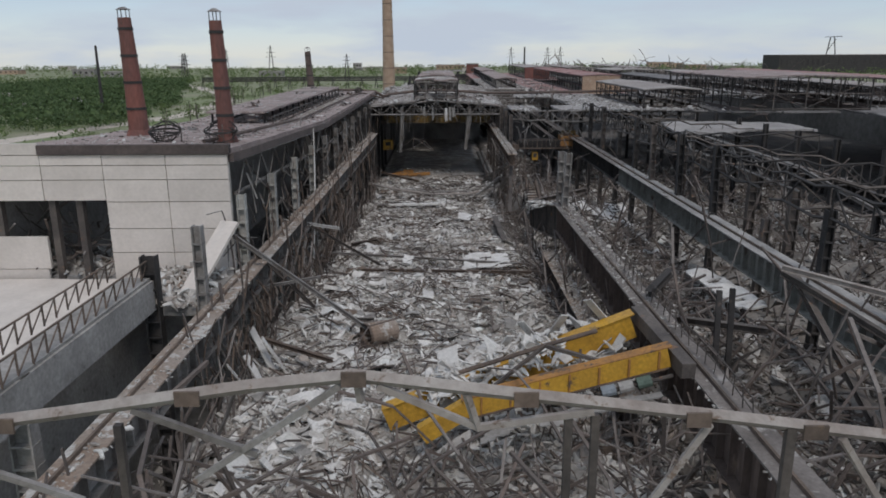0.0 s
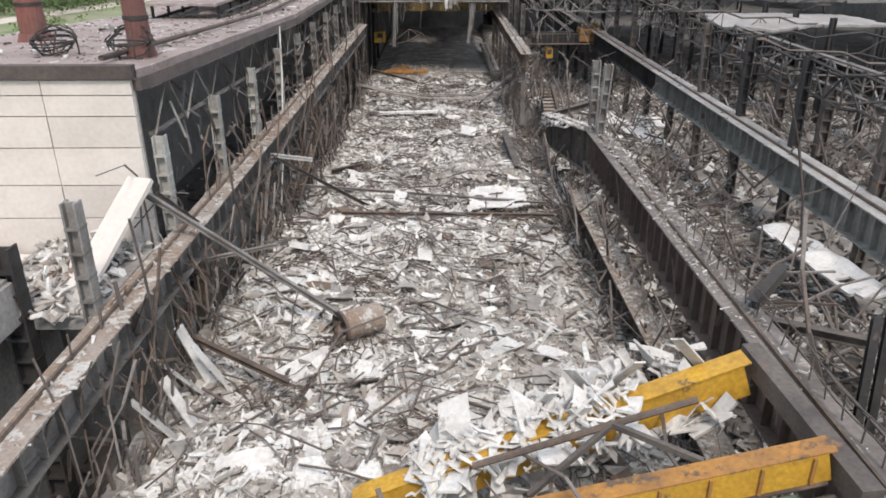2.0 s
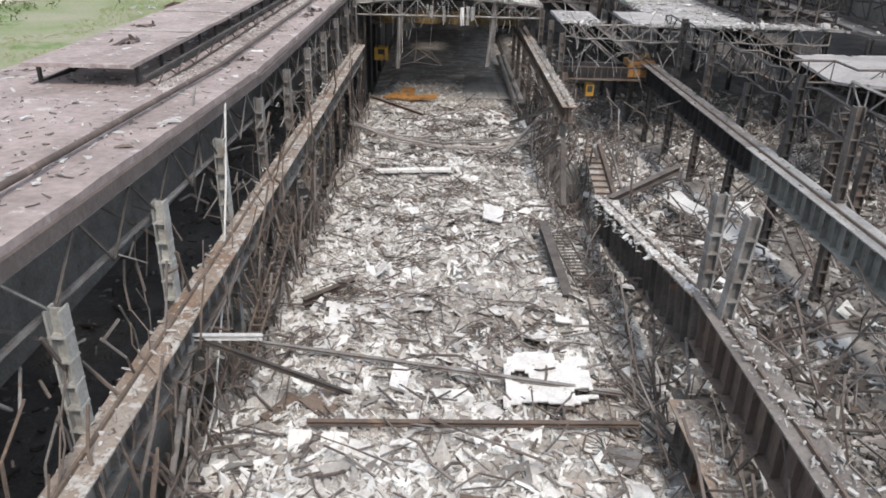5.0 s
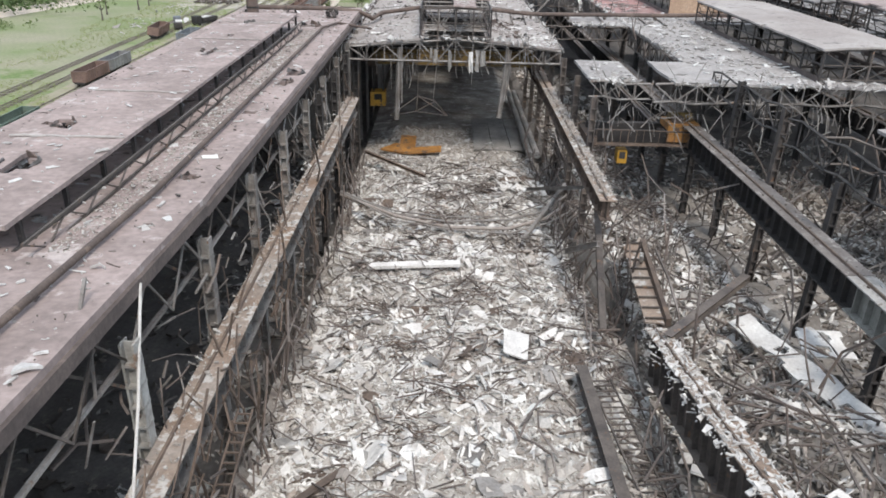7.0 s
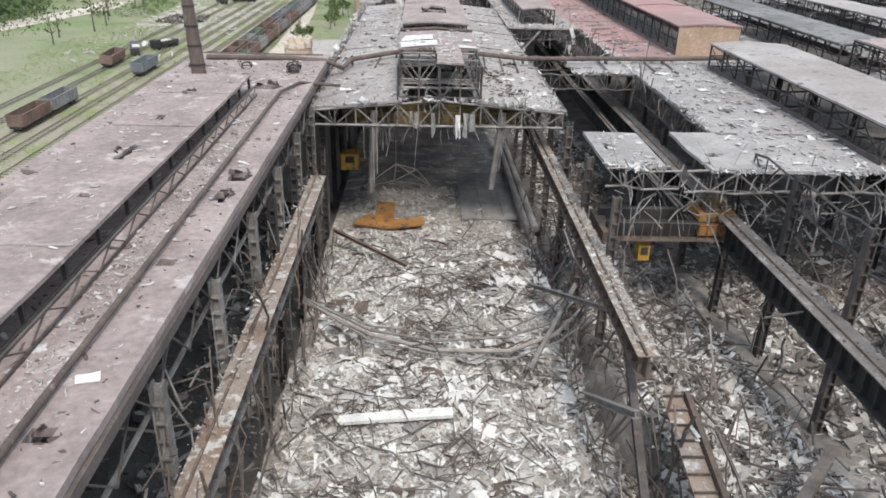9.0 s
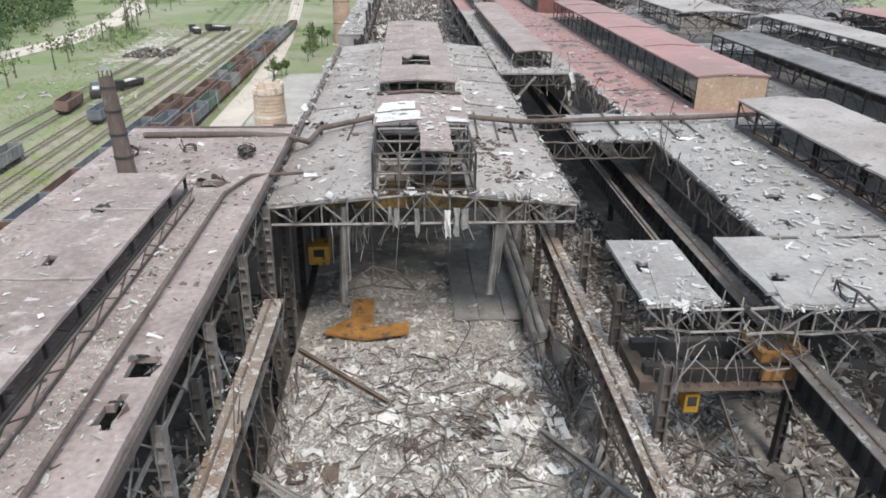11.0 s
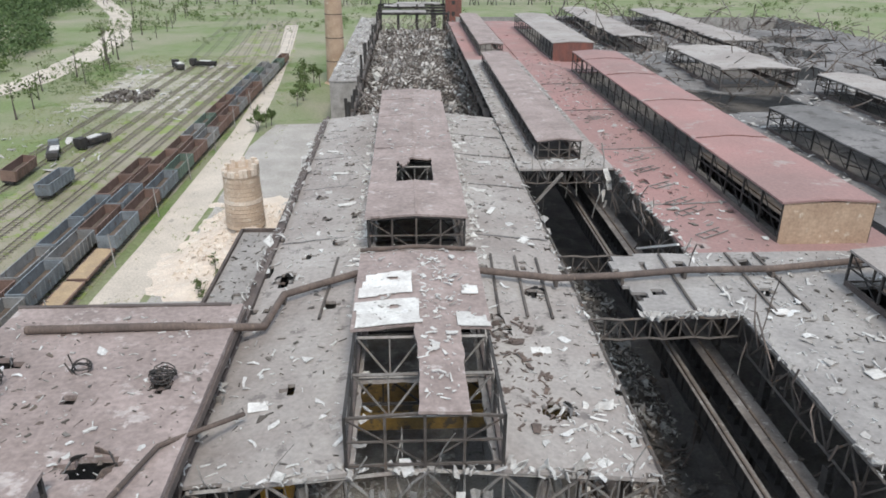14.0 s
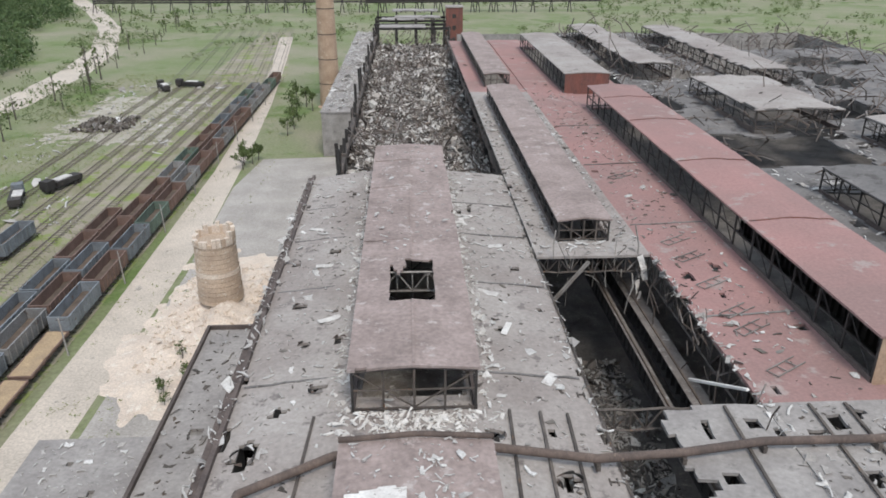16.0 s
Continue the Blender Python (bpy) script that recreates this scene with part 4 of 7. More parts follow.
# bent top chord close to the start of the flight
chord = thing("bent_roof_chord", (-1.05, 17.5, 26.2), "bent pale roof chord with bolted struts spanning the nave", "roof beam")
pk = [(-16.5, 17.6, 24.1), (-6.9, 17.5, 25.45), (-3.2, 17.5, 26.0), (-1.05, 17.5, 26.22), (1.4, 17.5, 25.9), (6.6, 17.6, 25.2), (17.0, 17.8, 23.7)]
part("chord", Shape().tube(pk, 0.15, 4), M_CHORD, chord)
for a, b in (((-1.35, 17.5, 26.0), (-4.6, 17.9, 23.6)), ((-0.6, 17.5, 26.0), (1.45, 17.7, 24.95)), ((1.45, 17.7, 24.95), (3.8, 17.5, 25.4)), ((1.2, 17.5, 25.8), (1.45, 17.7, 24.9)), ((-5.6, 17.5, 25.5), (-3.2, 17.8, 24.3)), ((-1.0, 17.5, 26.1), (-0.95, 17.6, 25.6)), ((-10.5, 17.5, 24.8), (-7.0, 17.8, 23.2)), ((6.2, 17.5, 25.1), (5.0, 17.8, 22.8)), ((9.0, 17.6, 24.7), (10.6, 17.9, 22.4))):
    part("strut", Shape().beam(a, b, 0.13), M_CHORD if a[0] > -1.2 else M_STEEL_LT, chord)
for x, w in ((-5.95, 0.16), (3.3, 0.16), (3.85, 0.16), (7.9, 0.2)):
    part("hanger_post", Shape().box((x - w / 2, 17.5, 20.5), (x + w / 2, 17.66, 25.6 - abs(x) * 0.08)), M_STEEL, chord)
for x, z in ((-8.2, 25.2), (-4.4, 25.78), (-1.05, 26.18), (2.4, 25.72), (5.9, 25.25), (8.3, 24.95)):
    part("splice_plate", Shape().box((x - 0.25, 17.32, z - 0.14), (x + 0.25, 17.38, z + 0.18)), M_RUST, chord)

# Added slab, so that the interiors have a dark bottom.
single("floor_base", Shape().box((-15.4, 5, 0.02), (150, 440, 1.6)), M_FLOOR, (0, 100, 0), "dark foundation slab of the works", "floor", kind="structure")
single("wall_works_right", Shape().box((149.6, 60, 0), (150, 440, 21.2)), M_CONC, (149.8, 200, 0), "grey outer wall of the works", "wall", kind="structure")
single("wall_works_end", Shape().box((18.5, 439.6, 0), (150, 440, 21.4)), M_CONC, (80, 439.8, 0), "grey end wall of the works", "wall", kind="structure")

# ---- rubble of the naves ----
scatter("rubble_chips", 20000, (-13.6, 13.2, 22, 172), rubble_z, 0.12, 1.5, 0.06, M_CHIP, "grey and white broken sheets, slabs and scrap", tilt=0.28)
scatter("pale_rubble", 8000, (-12.5, 12, 30, 168), rubble_z, 0.2, 1.7, 0.06, M_PLATE, "whitish broken insulation boards", tilt=0.3, lumps=7)
scatter("fine_rubble", 38000, (-13.8, 13.4, 22, 186), rubble_z, 0.06, 0.55, 0.06, M_FINE, "fine grey rubble", tilt=0.6)
scatter("roofed_nave_boards", 3200, (14.8, 22.5, 150, 205), side_z, 0.15, 1.6, 0.07, M_CHIP, "pale broken boards under the side roof", tilt=0.4)
scatter("third_nave_pale_boards", 3600, (28.6, 60, 118, 182), side_z, 0.2, 1.8, 0.07, M_CHIP, "pale boards at the mouth of the third nave", tilt=0.4)
# Dark chips put the shade under the side roof into the debris colour.
scatter("roofed_nave_rubble", 4500, (14.8, 27, 162, 240), side_z, 0.15, 1.6, 0.07, M_DARKCHIP, "debris in the roofed side nave, coloured dark for the shade", tilt=0.4)
scatter("side_rubble", 3600, (14.8, 27, 24, 164), side_z, 0.15, 1.5, 0.07, M_CHIP, "broken slabs in the second nave", tilt=0.4)
scatter("side_rubble_dark", 11000, (14.8, 27, 24, 164), side_z, 0.12, 1.3, 0.07, M_DARKCHIP, "sooty broken slabs in the second nave", tilt=0.45)
scatter("side_rubble_pale", 1400, (15, 27, 40, 200), side_z, 0.3, 2.2, 0.08, M_PLATE, "whitish sheets in the second nave", tilt=0.45, lumps=6)
scatter("third_nave_boards", 2200, (28.6, 64, 30, 160), side_z, 0.2, 1.7, 0.07, M_CHIP, "pale broken boards in the third nave", tilt=0.4)
scatter("third_nave_rubble", 9000, (28.6, 64, 30, 160), side_z, 0.2, 1.9, 0.08, M_DARKCHIP, "burnt debris in the third nave", tilt=0.45)
scatter("far_nave_rubble", 9000, (-13.5, 17, 269, 490), far_z, 0.3, 3.0, 0.12, M_DARKCHIP, "burnt wreckage in the far nave", tilt=0.6)
scatter("far_nave_boards", 7000, (-13.5, 17, 269, 490), lambda x, y: far_z(x, y) + 0.3, 0.3, 2.6, 0.1, M_CHIP, "grey broken boards in the far nave", tilt=0.6)
scatter("far_nave_sheets", 5000, (-13.5, 17, 269, 490), lambda x, y: far_z(x, y) + 0.4, 0.4, 2.6, 0.1, M_PLATE, "torn pale sheets in the far nave", tilt=0.6, lumps=14)
annex_floor = lambda x, y: 2.0 + 0.0 * np.asarray(x, float)
scatter("annex_boards", 1100, (-24, -15.6, 40, 188), annex_floor, 0.3, 2.2, 0.1, M_CHIP, "pale broken boards on the annex floor", tilt=0.3)
scatter("annex_debris", 1200, (-32, -16, 26, 188), annex_floor, 0.3, 1.8, 0.1, M_DARKCHIP, "scattered slabs on the annex floor", tilt=0.3)
bars("bent_bars", 1500, (-13.2, 13.0, 24, 170), rubble_z, 1.2, 5.5, 0.09, M_BARS, "rusty bent bars and angles strewn over the rubble")
bars("side_bars", 900, (14.8, 27, 26, 200), side_z, 1.5, 7.0, 0.12, M_BARS, "tangled rusty bars in the second nave", lift=1.5, tilt=0.4)
bars("wreck_edge", 290, (10.4, 15.0, 115, 168), side_z, 2.0, 7.5, 0.13, M_BARS, "tangle of rusty members against the crane way", lift=1.5, lean=(0.5, 1.35))
bars("wreck_edge_far", 130, (11.8, 13.4, 24, 110), rubble_z, 1.5, 5.0, 0.1, M_BARS, "twisted bars leaning at the crane way", lift=1.0, lean=(0.5, 1.4))
bars("wreck_left", 420, (-14.2, -12.4, 24, 165), rubble_z, 2.0, 6.5, 0.11, M_BARS, "bent bars hanging below the left crane girder", lift=1.0, lean=(0.6, 1.4))
bars("third_nave_bars", 800, (28.8, 64, 30, 158), side_z, 2.0, 8.0, 0.12, M_BARS, "burnt leaning members of the collapsed third nave", lift=3.0, lean=(0.1, 1.2))
bars("second_nave_frames", 190, (16.5, 27, 28, 150), side_z, 2.5, 8.0, 0.11, M_BARS, "leaning remains of the second nave's framing", lift=2.0, lean=(0.4, 1.4))
bars("far_nave_bars", 650, (-14, 17.5, 268, 495), far_z, 3.0, 10.0, 0.2, M_BARS, "tangled burnt members in the far nave", lift=3.0, lean=(0.1, 1.2))


def on_roof(zf, dz=0.0):
    return lambda x, y: zf(x, y) + dz


scatter("roof_litter", 1150, (-15, 14, 171, 266), main_z, 0.12, 1.2, 0.05, M_ROOFCHIP, "pale scraps strewn over the main roof", tilt=0.12, flat=0.6, avoid=under_lantern)
scatter("annex_stains", 200, (-33, -15.6, 60, 188), annex_z, 0.3, 1.5, 0.02, M_BROWN, "flat brown scraps of torn roofing on the annex roof", tilt=0.02, flat=0.95, avoid=under_lantern)
scatter("strip_scraps", 260, (-28, -21.5, 98, 166), flat(25.62), 0.08, 0.7, 0.03, M_ROOFCHIP, "pale scraps on the raised roof strip", tilt=0.05, flat=0.8)
scatter("annex_litter", 1000, (-33, -15.6, 60, 188), annex_z, 0.1, 0.8, 0.05, M_ROOFCHIP, "pale scraps on the annex roof", tilt=0.12, flat=0.6, avoid=under_lantern)
scatter("annex_gravel", 2600, (-20.1, -18.3, 97, 166), annex_z, 0.05, 0.3, 0.03, M_FINE, "pale rubble strip between lattice and pipe", tilt=0.3)
scatter("side_roof_litter", 900, (28.5, 51, 148, 203), flat(21.95), 0.15, 1.4, 0.05, M_ROOFCHIP, "pale scraps on the side roof", tilt=0.12, flat=0.6, avoid=under_lantern)
scatter("slab_litter", 120, (14.6, 19.5, 149, 159), flat(21.85), 0.15, 1.0, 0.05, M_ROOFCHIP, "pale scraps on the hanging slab", tilt=0.12, flat=0.6, avoid=under_lantern)
scatter("red_roof_litter", 260, (28.5, 38, 204, 330), flat(21.95), 0.12, 1.1, 0.05, M_ROOFCHIP, "scraps on the red roof", tilt=0.12, flat=0.6, avoid=under_lantern)
scatter("grey_roof_litter", 1100, (14.6, 27.8, 234, 320), flat(21.95), 0.15, 1.3, 0.05, M_ROOFCHIP, "scraps on the grey roof beside the lantern", tilt=0.12, flat=0.6, avoid=under_lantern)
for nm, x0, x1, ya, yb in (("outer_roof_litter", 53, 75, 142, 265), ("edge_roof_litter", 77, 100, 142, 298), ("far_roof_litter", 53, 100, 322, 430)):
    scatter(nm, 600, (x0, x1, ya, yb), flat(21.95), 0.2, 1.8, 0.07, M_ROOFCHIP, "scraps on the outer roofs", tilt=0.15, flat=0.6, avoid=under_lantern)
scatter("roof_grit", 1100, (-15, 14, 171, 266), main_z, 0.08, 0.7, 0.04, M_DARKCHIP, "dark scraps strewn over the main roof", tilt=0.1, flat=0.6, avoid=under_lantern)
scatter("side_roof_grit", 600, (28.5, 51, 148, 203), flat(21.95), 0.1, 0.8, 0.04, M_DARKCHIP, "dark scraps on the side roof", tilt=0.1, flat=0.6, avoid=under_lantern)
scatter("red_roof_grit", 380, (28.5, 38, 204, 340), flat(21.95), 0.1, 1.0, 0.04, M_DARKCHIP, "dark scraps on the red roof", tilt=0.1, flat=0.6, avoid=under_lantern)
scatter("grey_roof_grit", 450, (14.6, 27.8, 234, 320), flat(21.95), 0.1, 0.9, 0.04, M_DARKCHIP, "dark scraps beside the lantern", tilt=0.1, flat=0.6, avoid=under_lantern)
scatter("annex_grit", 1500, (-33, -15.6, 60, 188), annex_z, 0.06, 0.5, 0.04, M_DARKCHIP, "dark scraps on the annex roof", tilt=0.1, flat=0.6, avoid=under_lantern)
scatter("lantern_rim_litter", 260, (-5.2, 4.6, 200, 203), main_z, 0.2, 1.1, 0.06, M_PLATE, "white torn roofing at the lantern's foot", tilt=0.3)
scatter("rim_litter", 60, (9, 14, 170.5, 178), main_z, 0.2, 1.2, 0.06, M_PLATE, "white torn roofing at the roof corner", tilt=0.4)
for nm, n_, reg, zz_ in (("edge_flashing", 230, (13.8, 14.7, 170, 266), 21.35), ("front_flashing", 150, (-15, 14.2, 169.6, 170.5), 21.5), ("side_flashing", 230, (23.6, 51, 147.0, 148.3), 21.8), ("pit_flashing", 260, (27.6, 28.5, 160, 234), 21.9), ("strip_flashing", 160, (19, 28, 189.6, 190.6), 21.9), ("slab_flashing", 90, (14.2, 20, 148, 149), 21.8), ("gutter_scrap", 360, (-16.6, -15.2, 170, 266), 21.6)):
    scatter(nm, n_, reg, flat(zz_) if "front" not in nm else main_z, 0.15, 1.2, 0.04, M_ROOFCHIP if n_ % 200 else M_PLATE, "torn pale flashing along the roof edge", tilt=0.6)
bars("front_hangers", 70, (-14.5, 13.8, 169.6, 170.6), flat(18.2), 1.0, 4.0, 0.07, M_STEEL_LT, "bent bars hanging from the front truss", lift=2.5, lean=(0.8, 1.5))
bars("side_hangers", 150, (15, 50, 146.8, 150), flat(16.6), 1.2, 4.5, 0.08, M_STEEL_LT, "bent members hanging from the side roof's torn edge", lift=3.5, lean=(0.3, 1.5))
bars("pit_hangers", 60, (26.8, 28.6, 150, 234), flat(17.0), 1.5, 5.0, 0.1, M_BARS, "bent members hanging along the pit", lift=3.5, lean=(0.4, 1.5))
bars("pit_end_hangers", 24, (15, 28, 232.6, 234), flat(18.0), 1.5, 5.0, 0.1, M_STEEL_LT, "bent members hanging at the pit's end", lift=3.0, lean=(0.4, 1.5))
bars("outer_roof_wreckage", 420, (53, 150, 290, 438), flat(20.6), 3.0, 9.0, 0.22, M_BARS, "burnt members sticking out of the outer roofs", lift=2.0, lean=(0.2, 1.1))
bars("outer_roof_bars", 500, (53, 150, 130, 430), flat(21.6), 2.0, 8.0, 0.2, M_BARS, "bent members thrown over the outer roofs", lift=1.5, tilt=0.3)
SHEETS = []
for k in range(9):
    a_, b_ = rnd.uniform(0.7, 1.9), rnd.uniform(0.4, 1.2)
    bend = rnd.uniform(-0.25, 0.25)
    SHEETS.append(sheet(-a_, a_, -b_, b_, lambda x, y: bend * x * x + 0.35 * (vnoise(x + 7 * k, y, 0.9) - 0.5), 0.06, 0.28, holes=[(rnd.uniform(-1, 1), rnd.uniform(-0.6, 0.6), 0.3, 0.4)], ragged=0.7))
for k in range(260):
    x, y = rnd.uniform(-12.4, 12), rnd.uniform(28, 168)
    m_ = rnd.choice((M_PLATE, M_PLATE, M_CONC, M_STEEL_LT, M_RUST))
    ob = single("torn_sheet", SHEETS[k % 9], m_, (0, 0, 0), {M_PLATE: "torn whitish sheet lying on the rubble", M_CONC: "broken grey slab lying on the rubble", M_STEEL_LT: "bent grey steel sheet on the rubble", M_RUST: "rusty bent sheet on the rubble"}[m_], "sheet", "torn sheets")
    ob.matrix_basis = pose(x, y, float(rubble_z(x, y)) + 0.18, rnd.gauss(0, 12), rnd.gauss(0, 12), rnd.uniform(0, 360))
for nm, x0, x1, ya, yb, z in (("girder_dust_left", -14.9, -13.2, 26, 160, 16.4), ("girder_dust_right", 13.2, 14.8, 26, 84, 16.6), ("girder_dust_second", 26.3, 28.2, 40, 200, 16.4), ("girder_dust_inner", 12.0, 13.4, 127, 168, 16.3), ("girder_dust_lower", 11.6, 12.8, 45, 80, 12.05)):
    scatter(nm, 1100 if "second" not in nm else 500, (x0, x1, ya, yb), flat(z), 0.06, 0.42, 0.05, M_DARKCHIP if "second" in nm else M_FINE, "pale rubble lying on the crane girder", tilt=0.3)

scatter("fallen_girder_dust", 1100, (13.2, 15.3, 85, 114), lambda x, y: 16.0 - 0.1839 * (np.asarray(y, float) - 84.6) - 3.0 * np.clip(np.abs(np.asarray(x, float) - 14.0 - 0.0167 * (np.asarray(y, float) - 84.6)) - 0.8, 0, 1), 0.08, 0.7, 0.05, M_PLATE, "white insulation scraps on the fallen girder", tilt=0.3)
scatter("gap_rubble", 4200, (10.2, 13.9, 30, 128), lambda x, y: np.maximum(rubble_z(x, y), side_z(x, y)), 0.1, 1.2, 0.06, M_CHIP, "broken slabs in the gap beside the crane way", tilt=0.4)
bars("gap_bars", 260, (10.2, 13.0, 30, 128), lambda x, y: np.maximum(rubble_z(x, y), side_z(x, y)), 1.5, 6.0, 0.1, M_BARS, "rusty members heaped in the gap beside the crane way", lift=1.2, tilt=0.35)
bars("gap_leaning_bars", 130, (10.6, 13.4, 34, 86), lambda x, y: np.maximum(rubble_z(x, y), side_z(x, y)), 2.0, 6.0, 0.1, M_BARS, "twisted members leaning on the crane way", lift=1.0, lean=(0.5, 1.4))
scatter("left_pale_rubble", 2600, (-13.4, -2.0, 26, 118), rubble_z, 0.15, 1.3, 0.06, M_PLATE, "whitish broken boards along the nave's edge", tilt=0.3)
scatter("left_pale_grit", 9000, (-13.0, -0.5, 55, 160), rubble_z, 0.06, 0.6, 0.05, M_PLATE, "fine whitish board crumbs", tilt=0.3)
scatter("pit_rubble", 2600, (14.8, 27, 196, 240), side_z, 0.15, 1.6, 0.07, M_CHIP, "grey broken slabs on the pit floor", tilt=0.4)
scatter("second_nave_boards", 5200, (15, 26.6, 104, 164), side_z, 0.15, 1.4, 0.07, M_CHIP, "pale broken boards in the second nave", tilt=0.4)
scatter("second_nave_sheets", 800, (15, 26.6, 104, 164), side_z, 0.3, 1.8, 0.07, M_PLATE, "white torn sheets in the second nave", tilt=0.4)
scatter("nave_mouth_rubble", 2600, (-12.6, 12, 164, 192), rubble_z, 0.12, 1.2, 0.06, M_CHIP, "broken sheets at the mouth of the roofed nave", tilt=0.3)
bars("annex_face_bars", 45, (-15.9, -14.4, 58, 165), flat(16.8), 1.5, 6.0, 0.09, M_STEEL_LT, "bent members hanging before the annex face", lift=3.0, lean=(0.2, 1.3))
bars("annex_rust_bars", 80, (-15.9, -14.4, 56, 140), flat(16.6), 1.0, 5.0, 0.09, M_BARS, "rusty bent bars before the annex face", lift=2.0, lean=(0.2, 1.3))
bars("girder_edge_bars", 220, (-14.3, -12.6, 44, 160), flat(12.2), 1.5, 5.5, 0.09, M_RUST, "rusty bars and brackets below the left crane girder", lift=2.5, lean=(0.3, 1.5))

for nm, x0, x1, n_ in (("lantern_litter_west", -7.2, -5.4, 330), ("lantern_litter_east", 4.6, 6.6, 380)):
    scatter(nm, n_, (x0, x1, 200, 264), main_z, 0.2, 1.3, 0.05, M_PLATE, "white torn boards along the lantern's foot", tilt=0.2)
scatter("lantern_deck_scraps", 110, (-0.5, 1.9, 171, 194), flat(26.85), 0.15, 0.9, 0.04, M_PLATE, "white torn edges on the lantern deck", tilt=0.08, flat=0.7)
scatter("lantern_deck_grit", 160, (-4.6, 3.8, 181, 194), flat(26.8), 0.1, 0.8, 0.04, M_ROOFCHIP, "scraps on the front lantern deck", tilt=0.08, flat=0.7)
scatter("long_lantern_grit", 170, (-4.6, 3.8, 225, 265), flat(26.8), 0.1, 0.8, 0.04, M_ROOFCHIP, "scraps on the long lantern deck", tilt=0.08, flat=0.7)

# ---- stacks ----
def stack(x, y, z0, z1, r0, r1, material, label, lean=(0, 0), bands=4, cap=True, name="steel_stack"):
    ob = thing(name, (x, y, z0), label, "chimney", "stacks")
    pts = [(x + lean[0] * k / 6, y + lean[1] * k / 6, z0 + (z1 - z0) * k / 6) for k in range(7)]
    part("shaft", Shape().tube(pts, r0, 20, r1), material, ob, smooth=False)
    for k in range(1, bands + 1):
        f = k / (bands + 0.4)
        p = Vector(pts[0]).lerp(Vector(pts[-1]), f)
        r = r0 + (r1 - r0) * f + 0.06
        part("band", Shape().tube([p - Vector((0, 0, 0.12)), p + Vector((0, 0, 0.12))], r, 20), M_STEEL_DK, ob)
    if cap:
        p = Vector(pts[-1])
        for a in range(4):
            o = Vector((math.cos(a * 1.57) * r1 * 0.9, math.sin(a * 1.57) * r1 * 0.9, 0))
            part("cap_post", Shape().beam(p + o, p + o + Vector((0, 0, 0.75)), 0.06), M_STEEL_DK, ob)
        part("cap", Shape().tube([p + Vector((0, 0, 0.7)), p + Vector((0, 0, 0.95))], r1 * 1.15, 16, r1 * 0.3), M_STEEL_LT, ob)
    part("foot", Shape().tube([(x, y, z0 - 0.3), (x, y, z0 + 0.45)], r0 * 1.35, 20, r0 * 1.08), material, ob)
    return ob


stack(-28.3, 75.4, 25.1, 35.8, 0.95, 0.6, M_STACK, "dented rusty red steel stack on the annex roof", lean=(-0.3, 0))
stack(-17.2, 66.0, 25.4, 35.1, 0.72, 0.5, M_STACK, "rusty brown-red steel stack on the annex roof", lean=(-0.25, 0))
stack(-28.1, 171.7, 23.6, 33.0, 0.85, 0.62, M_BROWN, "rust-brown steel stack leaning at the annex end", lean=(-0.5, 0))
stack(-27.6, 415.5, 0, 78, 3.6, 2.2, M_BRICK, "tall tapering brick chimney beside the far nave", bands=9, cap=False, name="brick_chimney")


def wire_tangle(x, y, z, r, n, seed, label):
    rr = random.Random(seed)
    ob = thing("bent_railing_tangle", (x, y, z), label, "scrap", "roof scrap")
    for _ in range(n):
        a = rr.uniform(0, 6.28)
        tilt, turn = rr.uniform(-1.2, 1.2), rr.uniform(3.0, 5)
        pts = []
        for k in range(9):
            t = a + k / 8 * turn
            pts.append((x + r * math.cos(t) * rr.uniform(0.7, 1.1), y + r * math.sin(t) * math.cos(tilt), z + r * 0.8 + r * 0.8 * math.sin(t) * math.sin(tilt)))
        part("bent_rail", Shape().tube(pts, 0.045, 5), M_STEEL_DK, ob)
    for _ in range(n // 2):
        p = Vector((x + rr.uniform(-r, r), y + rr.uniform(-r, r) * 0.6, z))
        part("bent_post", Shape().beam(p, p + Vector((rr.uniform(-0.7, 0.7), rr.uniform(-0.3, 0.3), rr.uniform(0.8, 1.7))), 0.08), M_STEEL, ob)
    return ob


wire_tangle(-22.6, 66.5, 25.2, 1.3, 12, 1, "tangled black bent railing heap on the annex roof")
wire_tangle(-17.4, 65.0, 25.3, 1.3, 10, 2, "tangled bent railing round the stack's foot")
wire_tangle(-18.4, 178.5, 23.6, 0.9, 10, 3, "tangled bent bars at a roof hole")
wire_tangle(-30, 178.5, 23.6, 0.8, 8, 4, "tangled bent bars on the annex roof end")
wire_tangle(-24.5, 180, 23.5, 0.7, 7, 6, "small bent steel frame on the annex roof")

# brick stub of a blown-up chimney
stub = thing("broken_chimney_stub", (-31.3, 263, 2.6), "broken ochre brick chimney stub with banded courses", "chimney stub")
for k in range(13):
    z = 2.6 + k * 0.78
    r = 3.55 - 0.03 * k
    part("brick_course", Shape().tube([(-31.3, 263, z + 0.02), (-31.3, 263, z + 0.74)], r + (0.09 if k == 6 else 0.03 * (k % 2)), 28), M_DUST if k == 6 else M_STUB, stub)
rr = random.Random(3)
for k in range(28):
    a = k / 28 * 2 * math.pi
    h = 12.7 + 1.5 * (0.5 + 0.5 * math.sin(a + 0.9)) + rr.uniform(0, 0.8)
    c = Vector((-31.3 + 3.0 * math.cos(a), 263 + 3.0 * math.sin(a), 12.4))
    part("broken_brick_tooth", Shape().box((c.x - 0.32, c.y - 0.32, 12.4), (c.x + 0.32, c.y + 0.32, h), Euler((0, 0, a)).to_matrix()), M_DUST if k % 3 else M_STUB, stub)


